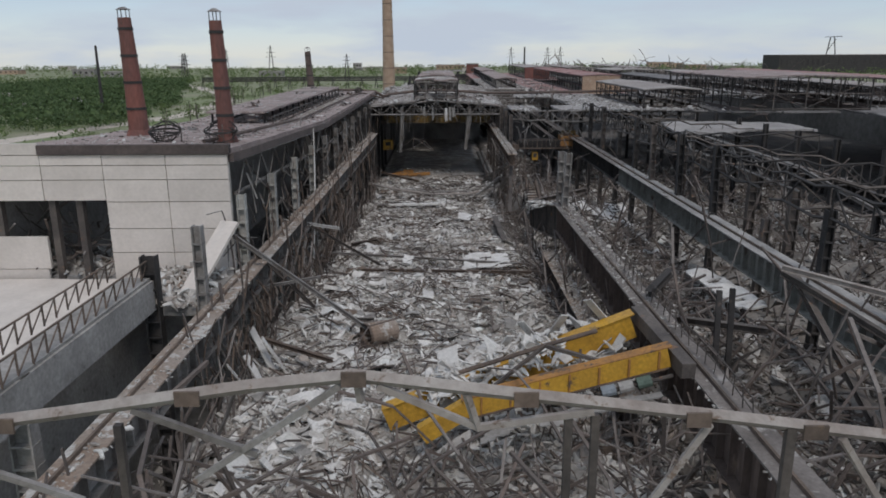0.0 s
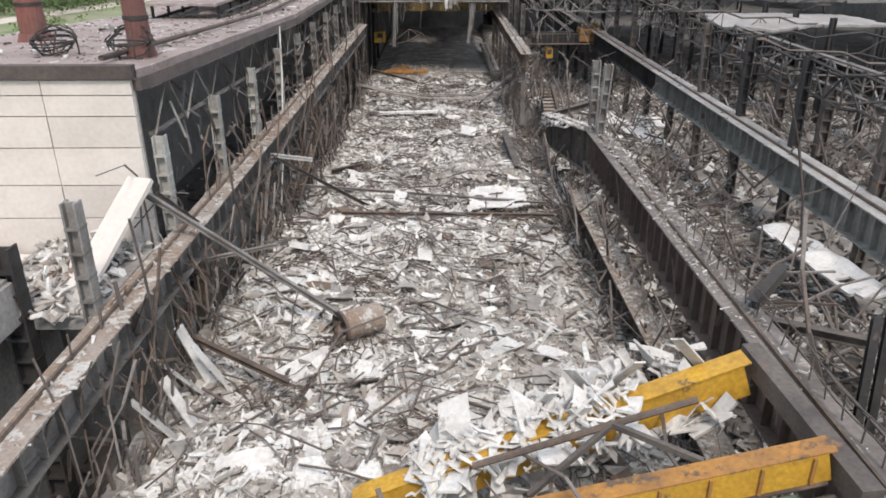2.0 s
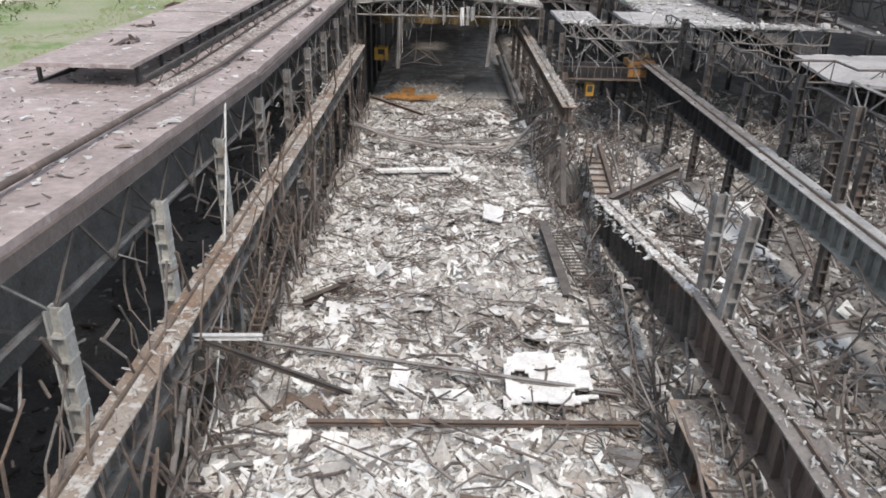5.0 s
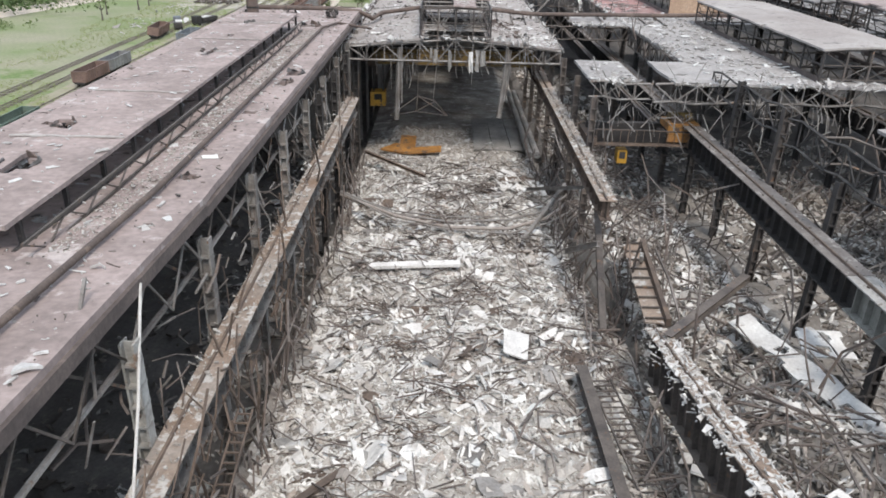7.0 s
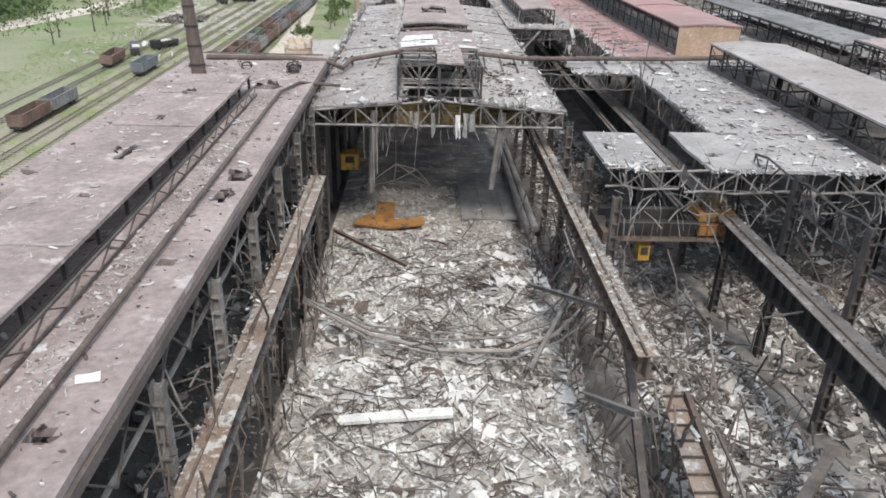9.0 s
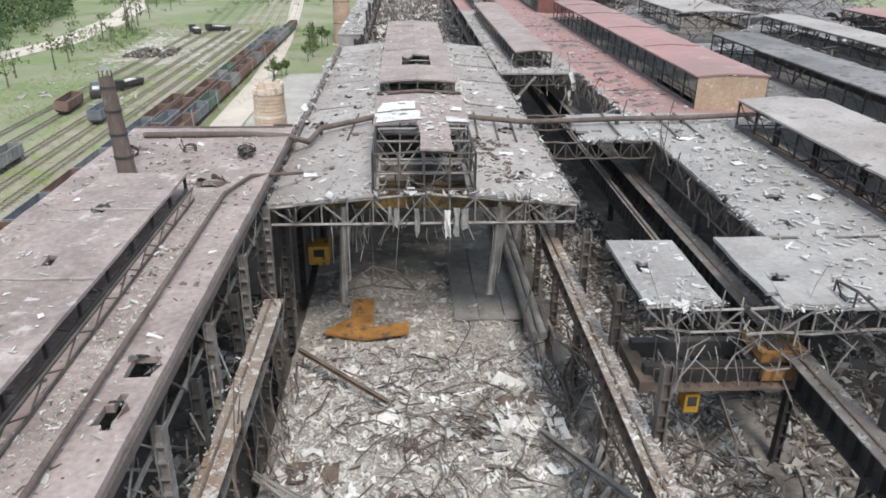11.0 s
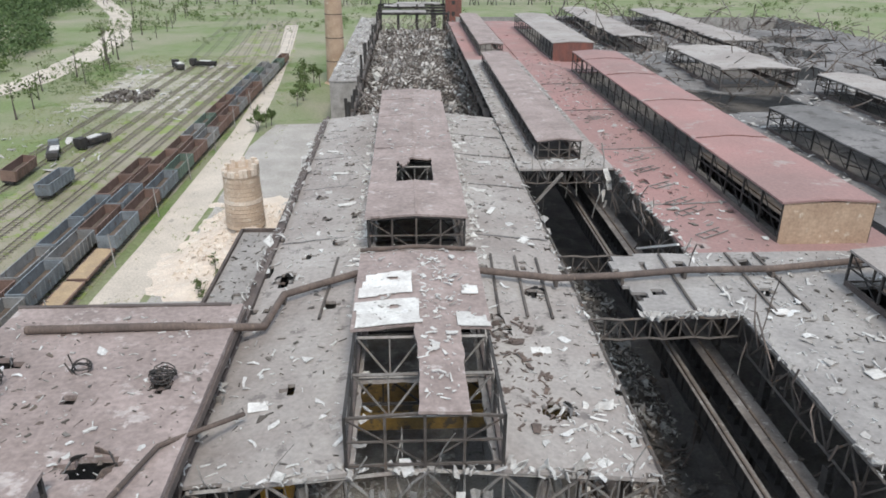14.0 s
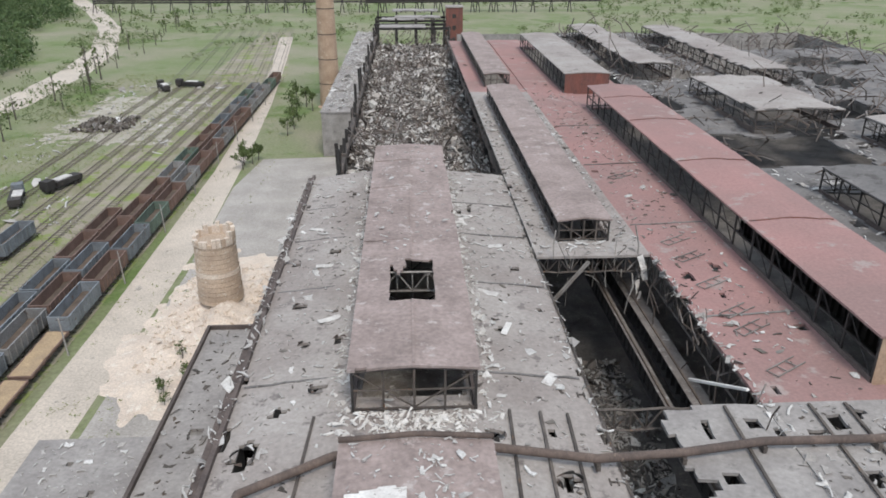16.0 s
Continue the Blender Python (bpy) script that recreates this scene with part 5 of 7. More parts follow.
def mound_z(x, y):
    x, y = np.asarray(x, float), np.asarray(y, float)
    d = np.sqrt(((x + 30.5) / 14.5) ** 2 + ((y - 259) / 31) ** 2) + 0.5 * (vnoise(x, y, 6) - 0.5) + 0.25 * (vnoise(x, y, 1.7) - 0.5)
    return 0.12 + 2.8 * np.clip(0.95 - d, 0, 1) ** 1.4 * (0.8 + 0.4 * vnoise(x, y, 2.5)) - 0.3 * np.clip((d - 0.9) * 6, 0, 1)


terrain("dust_mound", -45, -16.5, 226, 292, 0.6, mound_z, M_DUST, "pale pinkish brick dust spread round the broken stub", "dust mound")
scatter("mound_bricks", 900, (-40, -20, 244, 280), mound_z, 0.15, 0.9, 0.12, M_DUST, "loose pale brick lumps", tilt=0.4)

# ---- rail yard, roads and yard ----
single("road_yard", Shape().slab([(-51.5, 150), (-43.5, 150), (-42.2, 300), (-45, 360), (-49, 420), (-58, 520), (-66, 600), (-74, 600), (-62, 500), (-54, 410), (-50.6, 340), (-49.8, 260)], 0.0, 0.06), M_ROAD, (-47, 300, 0), "pale dusty concrete yard road", "road", kind="structure")
single("pavement_yard", Shape().slab([(-41.5, 283), (-16.5, 283), (-16.5, 352), (-40, 350), (-43, 326)], 0.0, 0.07), M_YARD, (-30, 320, 0), "grey cracked concrete yard", "yard", kind="structure")
single("pavement_dust", Shape().slab([(-42, 190), (-16.5, 190), (-16.5, 290), (-41, 290)], 0.0, 0.05), M_YARD, (-30, 240, 0), "dusty grey yard beside the shop", "yard", kind="structure")
single("ballast_bed", Shape().slab([(-88, 130), (-51.5, 130), (-52, 260), (-52, 480), (-70, 620), (-86, 620), (-84, 430), (-86, 300)], 0.0, 0.045), M_BALLAST, (-68, 330, 0), "oily grassy ballast of the rail yard", "rail yard", kind="structure")
low = thing("low_annex_roof", (-20.6, 212, 0), "low grey flat-roofed outbuilding beside the main wall", "outbuilding", kind="structure")
part("deck", sheet(-25.6, -16.4, 192, 235.5, flat(12.0), 0.35, 0.6, [(-22, 215, 0.6, 0.8), (-18, 205, 0.5, 0.5), (-23, 226, 0.5, 0.4)], 0.4), M_ROOF_GREY, low)
scatter("outbuilding_litter", 260, (-25, -16.8, 193, 235), flat(12.02), 0.15, 1.1, 0.05, M_DARKCHIP, "dark and pale scraps on the outbuilding roof", tilt=0.1, flat=0.6)
scatter("low_roof_litter", 300, (-37.4, -26.6, 193, 215.8), flat(10.52), 0.15, 1.0, 0.05, M_ROOFCHIP, "pale scraps on the low outbuilding roof", tilt=0.1, flat=0.6)
part("deck_lower", sheet(-38, -26.0, 192, 216.4, flat(10.5), 0.35, 0.6, [(-30, 208, 0.6, 0.6), (-33.5, 212.5, 0.5, 0.4)], 0.7), M_ROOF_GREY, low)
part("wall", Shape().box((-25.4, 192.2, 0), (-16.6, 235.2, 11.6)).box((-37.6, 192.2, 0), (-26.2, 215.8, 10.1)), M_CONC, low)
part("parapet", Shape().box((-25.7, 192, 12.0), (-25.35, 235.6, 12.5)).box((-25.3, 235.3, 12.0), (-16.4, 235.65, 12.5)), M_FASCIA, low)
farl = thing("far_side_building", (-19, 420, 0), "low battered side building beside the far nave", "building", kind="structure")
part("deck", sheet(-24, -14.8, 352, 520, flat(12.5), 0.4, 1.4, [(-20, 380, 1.2, 2), (-17, 430, 1.5, 3), (-21, 470, 1.4, 2), (-18, 500, 2, 3)], 1.0), M_ROOF_GREY, farl)
part("wall", Shape().box((-23.8, 352.2, 0), (-15, 519.5, 12.0)), M_CONC, farl)
scatter("far_side_litter", 900, (-23.5, -15, 353, 519), flat(12.55), 0.4, 2.2, 0.12, M_ROOFCHIP, "pale rubble on the far side building", tilt=0.3)

TRACKS = [-53.8, -58.4, -62.4, -67.5, -72.3, -77.4, -82.5, -90, -96]
for x in TRACKS:
    tr = thing("rail_track", (x, 150, 0.05), "rusty rail track with worn sleepers", "rail track", "yard tracks")
    for sgn in (-0.76, 0.76):
        part("rail", Shape().tube([(x + sgn, 140, 0.25), (x + sgn, 460, 0.25), (x + sgn - 18, 640, 0.25)], 0.09, 4), M_RAIL, tr)
    s = Shape()
    for k in range(190):
        y = 200 + k * 1.35
        s.box((x - 1.3, y - 0.13, 0.05), (x + 1.3, y + 0.13, 0.2))
    ob = part("sleeper", s, M_SLEEPER, tr)
    ob["kind"] = "stuff"


def gondola(paint, load, label, flatcar=False):
    """An open goods wagon, coupler to coupler 13.1 m, its middle at the origin."""
    ob = thing("goods_wagon", (0, 0, 0.3), label, "goods wagon", "yard wagons")
    z0, z1, hw, hl = 1.35, 3.75 if not flatcar else 1.75, 1.55, 6.1
    part("underframe", Shape().box((-1.2, -6.3, 0.95), (1.2, 6.3, 1.3)), M_STEEL_DK, ob)
    part("floor", Shape().box((-hw, -hl, z0 - 0.08), (hw, hl, z0)), M_STEEL_DK, ob)
    for sgn in (-1, 1):
        s = Shape().box((sgn * hw - 0.06, -hl, z0), (sgn * hw + 0.06, hl, z1)).box((sgn * hw - 0.1, -hl, z1 - 0.16), (sgn * hw + 0.1, hl, z1 + 0.02))
        for k in range(8):
            y = -hl + 0.4 + k * (2 * hl - 0.8) / 7
            s.box((sgn * (hw + 0.1) - 0.09, y - 0.09, z0), (sgn * (hw + 0.1) + 0.09, y + 0.09, z1))
        part("side_wall", s, paint, ob)
        part("end_wall", Shape().box((-hw, sgn * hl - 0.06, z0), (hw, sgn * hl + 0.06, z1)).box((-hw - 0.05, sgn * hl - 0.11, z1 - 0.16), (hw + 0.05, sgn * hl + 0.11, z1 + 0.02)), paint, ob)
        bg = part("bogie", Shape().box((-1.05, sgn * 4.2 - 1.2, 0.55), (1.05, sgn * 4.2 + 1.2, 0.85)), M_STEEL_DK, ob)
        for dy in (-0.9, 0.9):
            for sx in (-0.8, 0.8):
                part("wheel", Shape().tube([(sx - 0.07, sgn * 4.2 + dy, 0.72), (sx + 0.07, sgn * 4.2 + dy, 0.72)], 0.46, 12), M_RAIL, bg)
        part("coupler", Shape().box((-0.15, sgn * 6.3 - 0.3, 0.98), (0.15, sgn * 6.3 + 0.3, 1.22)), M_STEEL_DK, ob)
    if load:
        part("load", sheet(-hw + 0.1, hw - 0.1, -hl + 0.1, hl - 0.1, lambda x, y: (z1 - 0.15 if flatcar else z0 + 0.45) + 0.35 * vnoise(x + 50, y + 50, 1.5), 0.3, 0.5), load, ob)
    return ob


KINDS = [gondola(M_WG[0], M_CARGO, "empty grey open goods wagon, rust-stained inside"), gondola(M_WG[1], M_CARGO, "faded green open goods wagon, empty"), gondola(M_WG[2], M_CARGO, "brown open goods wagon, empty and rusty"), gondola(M_WG[3], M_CARGO, "dusty blue-grey open goods wagon")]
TAN = gondola(M_WG[2], M_SANDLOAD, "low wagon loaded with tan sand", True)
rw = random.Random(21)
for x, y0, lo, hi in ((-53.8, 261.1, -5, 16), (-58.4, 265.0, -7, 14), (-62.4, 270.8, -8, 3)):
    for k in range(lo, hi):
        src = TAN if (x == -53.8 and k in (-1, -2, -3)) else KINDS[rw.choice((0, 0, 1, 2, 2, 3) if x > -60 else (2, 2, 0, 3))]
        copy_thing(src, pose(x, y0 + 13.1 * k, 0.3))
copy_thing(KINDS[3], pose(-77.4, 290, 0.3))
copy_thing(KINDS[2], pose(-82.5, 236, 0.3))
copy_thing(KINDS[0], pose(-82.5, 249.5, 0.3))
copy_thing(KINDS[2], pose(-90, 300, 0.3, 0, 8, 4))
for ob, at in ((KINDS[0], pose(-77.4, 180, 0.3)), (KINDS[1], pose(-77.4, 193.5, 0.3)), (KINDS[2], pose(-72.3, 180, 0.3)), (KINDS[3], pose(-72.3, 193.5, 0.3)), (TAN, pose(-67.5, 200, 0.3))):
    ob.matrix_basis = at


def wreck(x, y, rz, cabin, label):
    """A burnt road truck in the yard."""
    ob = thing("wrecked_truck", (x, y, 0.1), label, "wrecked truck", "wrecks")
    m = Matrix.Rotation(radians(rz), 3, "Z")

    def bx(lo, hi):
        return Shape().box((x + lo[0], y + lo[1], lo[2]), (x + hi[0], y + hi[1], hi[2]), m, (x, y, 0))
    part("chassis", bx((-1.0, -5.5, 0.7), (1.0, 5.5, 1.1)), M_STEEL_DK, ob)
    part("cabin", bx((-1.2, 3.2, 1.1), (1.2, 5.6, 3.2)), cabin, ob)
    part("cargo_body", bx((-1.3, -5.4, 1.2), (1.3, 2.6, 2.3)), M_STEEL_DK, ob)
    part("bent_sheet", bx((-0.6, -3, 2.3), (1.5, 1.5, 2.5)), M_PLATE, ob)
    for dy in (-4.2, -2.8, 4.3):
        for sx in (-1.15, 1.15):
            c = Vector((x, y, 0)) + m @ Vector((sx, dy, 0.55))
            d = m @ Vector((0.16, 0, 0))
            part("wheel", Shape().tube([c - d, c + d], 0.5, 12), M_STEEL_DK, ob)
    return ob


wreck(-90, 318, 20, M_WG[3], "burnt truck with a pale blue cabin in the yard")
wreck(-84, 328, 160, M_STEEL_DK, "burnt black truck lying in the yard")
wreck(-95, 447, 30, M_STEEL_DK, "burnt black lorry on pale gravel")
wreck(-86, 452, 80, M_STEEL_DK, "burnt black lorry standing crosswise")
scatter("yard_litter", 500, (-110, -70, 300, 460), flat(0.1), 0.3, 2.6, 0.15, M_ROOFCHIP, "pale scraps thrown over the rail yard", tilt=0.3, lumps=18)
scatter("yard_scrap", 260, (-104, -88, 380, 400), flat(0.1), 0.5, 3.0, 0.4, M_DARKCHIP, "charred remains of a hut", tilt=0.5)
road2 = [(-175, 280), (-143, 419), (-147, 486), (-158, 551), (-190, 648), (-240, 756), (-420, 1100)]
s = Shape()
for (ax, ay), (bx_, by) in zip(road2, road2[1:]):
    k = len(s.v)
    s.v += [(ax - 5, ay, 0.09), (ax + 9, ay, 0.09), (bx_ + 9, by, 0.09), (bx_ - 5, by, 0.09)]
    s.f.append((k, k + 1, k + 2, k + 3))
single("road_outer", s, M_ROAD, (-150, 500, 0), "pale winding road outside the works", "road", kind="structure")

# ---- trees and woods ----
def tree(x, y, h, leaves, seed, label, spread=0.45):
    rr = random.Random(seed)
    ob = thing("tree", (x, y, 0), label, "tree", "yard trees")
    s = Shape().tube([(x, y, -0.1), (x + rr.uniform(-0.2, 0.2), y, h * 0.45), (x + rr.uniform(-0.5, 0.5), y, h)], h * 0.03, 7, 0.03)
    tips = []
    for k in range(12):
        z = h * rr.uniform(0.3, 0.95)
        a, L = rr.uniform(0, 6.28), h * spread * rr.uniform(0.5, 1) * (1.15 - z / h)
        p = Vector((x, y, z))
        q = p + Vector((math.cos(a) * L, math.sin(a) * L, L * 0.7))
        s.tube([p, p.lerp(q, 0.5) + Vector((0, 0, -0.1)), q], h * 0.011, 5, 0.015)
        tips += [q, p.lerp(q, 0.7)]
    part("trunk", s, M_BARK, ob)
    if leaves:
        c = Shape()
        for _ in range(leaves):
            t = rr.choice(tips) + Vector((rr.gauss(0, h * 0.07), rr.gauss(0, h * 0.07), rr.gauss(0, h * 0.06)))
            r = h * rr.uniform(0.015, 0.04)
            e = Euler((rr.uniform(0, 6), rr.uniform(0, 6), rr.uniform(0, 6))).to_matrix()
            c.solid([t + e @ Vector(v) * r for v in ((-1, -1, 0), (1, -1, 0.2), (1, 1, 0), (-1, 1, 0.2), (-0.8, -0.8, 0.3), (0.8, -0.8, 0.4), (0.8, 0.8, 0.3), (-0.8, 0.8, 0.4))])
        part("crown", c, M_LEAF, ob)
    return ob


rt = random.Random(9)
for x, y, h, n in ((-44, 345, 6, 420), (-41, 349, 5, 400), (-39.5, 405, 8, 160), (-37, 398, 7, 160), (-36, 415, 7, 200), (-33, 408, 6, 180), (-31.5, 242, 3.0, 220), (-33.5, 247, 3.4, 60), (-40, 420, 8, 150)):
    tree(x, y, h, n, rt.randrange(999), "young tree just coming into leaf beside the yard")
for k in range(26):
    y = 330 + k * 14
    tree(-118 + rt.uniform(-6, 6) - (y - 330) * 0.09, y, rt.uniform(7, 13), 25, rt.randrange(999), "scorched bare tree beside the outer road", 0.3)


def woods(name, n, test, region, label, lo=1.5, hi=4.5, seed=1, material=None, k=16):
    """A far wood: thousands of small leaf clumps in crowns."""
    r = np.random.default_rng(seed)
    x0, x1, y0, y1 = region
    x, y = r.uniform(x0, x1, n), r.uniform(y0, y1, n)
    keep = test(x, y)
    x, y = x[keep], y[keep]
    m = len(x)
    h = lo + (hi - lo) * r.random(m)
    px = np.repeat(x, k) + r.normal(0, 0.55, m * k) * np.repeat(h, k)
    py = np.repeat(y, k) + r.normal(0, 0.55, m * k) * np.repeat(h, k)
    pz = np.repeat(h, k) * (0.6 + 1.4 * r.random(m * k)) - 0.3
    sz = np.repeat(h, k) * r.uniform(0.12, 0.36, m * k)
    tri = r.normal(0, 1, (m * k, 4, 3))
    tri /= np.linalg.norm(tri, axis=2, keepdims=True)
    P = np.stack([px, py, pz], -1)[:, None, :] + tri * sz[:, None, None]
    me = bpy.data.meshes.new(name)
    b = (np.arange(m * k) * 4)[:, None, None]
    f = np.array([(0, 1, 2), (0, 2, 3), (0, 3, 1), (1, 3, 2)])[None]
    me.from_pydata(P.reshape(-1, 3).tolist(), [], (b + f).reshape(-1, 3).tolist())
    me.materials.append(material or M_WOOD)
    me.update()
    return tagged(new(name, me), label, "woods", "", "stuff")


woods("outer_woods", 9000, lambda x, y: x < -158 - (y - 430) * 0.3 - 8 * np.sin(y / 30), (-430, -150, 330, 900), "dense green spring wood beyond the road", seed=2)
woods("yard_scrub", 4200, lambda x, y: (x > -150 - np.clip(y - 480, 0, 400) * 0.4) & (vnoise(x, y, 25) > 0.62), (-190, -98, 300, 620), "low green scrub beside the tracks", 0.4, 1.3, seed=3, material=M_SCRUB)
woods("yard_tufts", 19000, lambda x, y: (vnoise(x, y * 0.4, 7) > 0.42) & (x < -51.5), (-120, -51, 150, 480), "low tufts of grass between the tracks", 0.15, 0.55, seed=8, material=M_TUFT, k=10)
woods("verge_tufts", 1500, lambda x, y: vnoise(x, y, 6) > 0.5, (-50, -36, 180, 420), "green verge beside the concrete road", 0.12, 0.5, seed=9, material=M_TUFT, k=10)
single("dirt_patch", sheet(-112, -70, 366, 436, flat(0.06), 0.05, 0.8, ragged=16.0), M_DIRT, (-90, 400, 0), "pale trodden dirt round the burnt hut", "dirt patch", kind="structure")
woods("end_scrub", 1500, lambda x, y: (vnoise(x, y, 30) > 0.5), (-160, 380, 560, 820), "green scrub behind the works", 0.8, 2.4, seed=4, material=M_SCRUB, k=26)
woods("left_scrub", 4200, lambda x, y: (vnoise(x, y, 60) > 0.4), (-700, -130, 130, 1000), "green belts of bushes on the plain", 0.8, 2.8, seed=5, material=M_SCRUB, k=22)
woods("plain_trees", 9000, lambda x, y: vnoise(x, y * 2, 260) > 0.45, (-1300, 1300, 760, 1840), "scattered tree belts on the far plain", 2.0, 6.0, seed=6, k=12, material=M_SCRUB)

# ---- far buildings, masts and chimneys ----
rf = random.Random(12)


def far_block(x, y, w, d, h, material, label, name="far_building"):
    ob = thing(name, (x, y, 0), label, "building", "far buildings")
    part("wall", Shape().box((x - w / 2, y - d / 2, 0), (x + w / 2, y + d / 2, h)), material, ob)
    part("roof", Shape().box((x - w / 2 - 0.5, y - d / 2 - 0.5, h), (x + w / 2 + 0.5, y + d / 2 + 0.5, h + 0.8)), M_ROOF, ob)
    for k in range(max(3, int(w / 8))):
        xx = x - w / 2 + (k + 0.5) * w / max(3, int(w / 8))
        part("window", Shape().box((xx - 1.6, y - d / 2 - 0.08, h * 0.45), (xx + 1.6, y - d / 2 + 0.1, h * 0.75)), M_STEEL_DK, ob)
    return ob


for k in range(34):
    far_block(rf.uniform(-1100, 900), rf.uniform(1000, 1800), rf.uniform(14, 60), rf.uniform(12, 30), rf.uniform(5, 12), rf.choice((M_WHITE, M_CONC, M_CONC, M_BRICK)), "distant works building on the plain")
for k in range(9):
    far_block(rf.uniform(-420, -215), rf.uniform(360, 560), rf.uniform(10, 26), rf.uniform(8, 16), rf.uniform(3, 6), M_WHITE, "low pale shed beyond the road", "low_shed")
far_block(740, 1200, 440, 60, 27, M_STEEL_DK, "long dark steel hall on the horizon")
for x, w in ((-70, 160), (60, 90)):
    tr = thing("pipe_trestle", (x, 735, 0), "dark elevated pipe trestle behind the works", "pipe trestle", "trestles")
    for dz in (7.5, 9.0, 10.5):
        part("pipe", Shape().tube([(x - w, 735, dz), (x + w, 735 + 10, dz)], 0.6, 8), M_STEEL_DK, tr)
    for k in range(int(w / 7)):
        xx = x - w + 14 * k
        part("trestle_leg", Shape().beam((xx - 1.5, 736 + 5 * k / w, 0), (xx, 738, 10), 0.5).beam((xx + 1.5, 736, 0), (xx, 738, 10), 0.5), M_STEEL_DK, tr)


def mast(x, y, h, label):
    ob = thing("lattice_mast", (x, y, 0), label, "mast", "masts")
    b = h * 0.09
    for sx, sy in ((-1, -1), (1, -1), (1, 1), (-1, 1)):
        part("leg", Shape().beam((x + sx * b, y + sy * b, 0), (x + sx * 0.3, y + sy * 0.3, h), 0.5), M_STEEL_DK, ob)
    for k in range(3):
        z = h * (0.62 + 0.14 * k)
        part("cross_arm", Shape().beam((x - h * (0.17 - 0.03 * k), y, z), (x + h * (0.17 - 0.03 * k), y, z), 0.5), M_STEEL_DK, ob)
    return ob


for x, y, h in ((-266, 1200, 46), (-300, 900, 34), (-330, 980, 34), (-120, 980, 32), (120, 1300, 42), (-420, 1500, 42), (210, 1500, 44), (235, 1500, 44)):
    mast(x, y, h, "dark lattice power mast")
for x, y, h, r in ((-187, 420, 37.5, 0.9), (165, 1500, 44, 2.0), (-700, 1700, 40, 2.4)):
    stack(x, y, 0, h, r, r * 0.7, M_STEEL_DK, "slim dark far chimney", bands=2, cap=False, name="far_chimney")
gantry = thing("far_gantry", (612, 1200, 27.8), "skeletal gantry on the far hall's roof", "gantry")
part("frame", Shape().beam((606, 1200, 27.8), (610, 1200, 54), 1.2).beam((620, 1200, 27.8), (616, 1200, 54), 1.2).beam((602, 1200, 54), (628, 1200, 55), 1.0).beam((606, 1200, 32), (619, 1200, 51), 0.8), M_STEEL_DK, gantry)

# ---- far nave: ruined flanks and frames ----
rv = random.Random(31)
for x in (-14.2, 17.6):
    wl_ = thing("ruined_flank", (x, 270, 0), "ruined flank of the far nave with bent columns", "ruined wall", "ruined flanks")
    for k in range(40):
        y = 268 + k * 5.6
        h = rv.uniform(13, 21)
        part("column", Shape().beam((x, y, 2), (x + rv.uniform(-0.8, 0.8), y + rv.uniform(-1.5, 1.5), h), 0.5, 0.7), M_STEEL_DK, wl_)
        if rv.random() < 0.8:
            part("wall_fragment", Shape().box((x - 0.15, y + 0.4, 2), (x + 0.15, y + 5.2, rv.uniform(9, 15))), M_CONC if rv.random() < 0.3 else M_STEEL_DK, wl_)
        part("crane_way_length", Shape().beam((x * 0.97, y, 14 + rv.uniform(-0.4, 0.4)), (x * 0.97, y + 5.7, 14 + rv.uniform(-0.4, 0.4)), 0.9, 1.5), M_STEEL, wl_)
for k, y in enumerate((486, 500, 515, 530)):
    fr = thing("burnt_frame", (2, y, 0), "burnt roof frame still standing at the far nave's end", "burnt frame", "burnt frames")
    for x in (-14, -5, 4, 12, 18):
        part("post", Shape().box((x - 0.4, y - 0.4, 0), (x + 0.4, y + 0.4, 18 + (k % 2) * 3)), M_STEEL_DK, fr)
    part("beam", Shape().box((-15, y - 0.4, 17.5), (19, y + 0.4, 18.6)), M_STEEL_DK, fr)
    part("deck", sheet(-12 + 5 * (k % 2), 8 + 7 * (k % 2), y - 1, y + 9, flat(18.8 + (k % 2) * 2.5), 0.4, 1.5, ragged=2.0), M_ROOF_GREY, fr)

# ---- cranes ----
crane = thing("bridge_crane", (5, 42, 9.5), "collapsed yellow overhead crane bridge among white debris", "overhead crane")
g = part("main_girder", Shape().beam((-2.6, 43.0, 11.9), (11.7, 44.1, 17.2), 0.7, 1.45), M_YELLOW, crane)
part("cover_plate", Shape().beam((-2.6, 43.0, 12.66), (11.7, 44.1, 17.96), 0.9, 0.06), M_YELLOW, g)
g = part("main_girder", Shape().beam((1.9, 39.2, 14.5), (12.3, 39.1, 17.4), 0.7, 1.05), M_YELLOW, crane)
part("bent_end", Shape().beam((-0.4, 39.2, 12.9), (2.0, 39.2, 14.45), 0.66, 0.95), M_YELLOW, g)
part("cover_plate", Shape().beam((1.7, 39.2, 15.02), (12.4, 39.1, 18.0), 0.74, 0.06), M_ORANGE, g)
part("bottom_plate", Shape().beam((1.9, 39.2, 13.94), (12.3, 39.1, 16.84), 0.95, 0.06), M_RUST, g)
for f in np.linspace(0.08, 0.95, 7):
    p = Vector((1.9, 38.85, 14.5)).lerp(Vector((12.3, 38.75, 17.4)), f)
    part("stiffener", Shape().box((p.x - 0.05, p.y - 0.1, p.z - 0.48), (p.x + 0.05, p.y + 0.03, p.z + 0.48)), M_ORANGE, g)
part("end_carriage", Shape().beam((12.9, 37.5, 17.2), (12.2, 45, 17.6), 0.7, 0.8), M_STEEL, crane)
mt = part("drive_shaft", Shape().tube([(8.6, 38.3, 15.6), (12.4, 38.3, 16.6)], 0.12, 8), M_STEEL, crane)
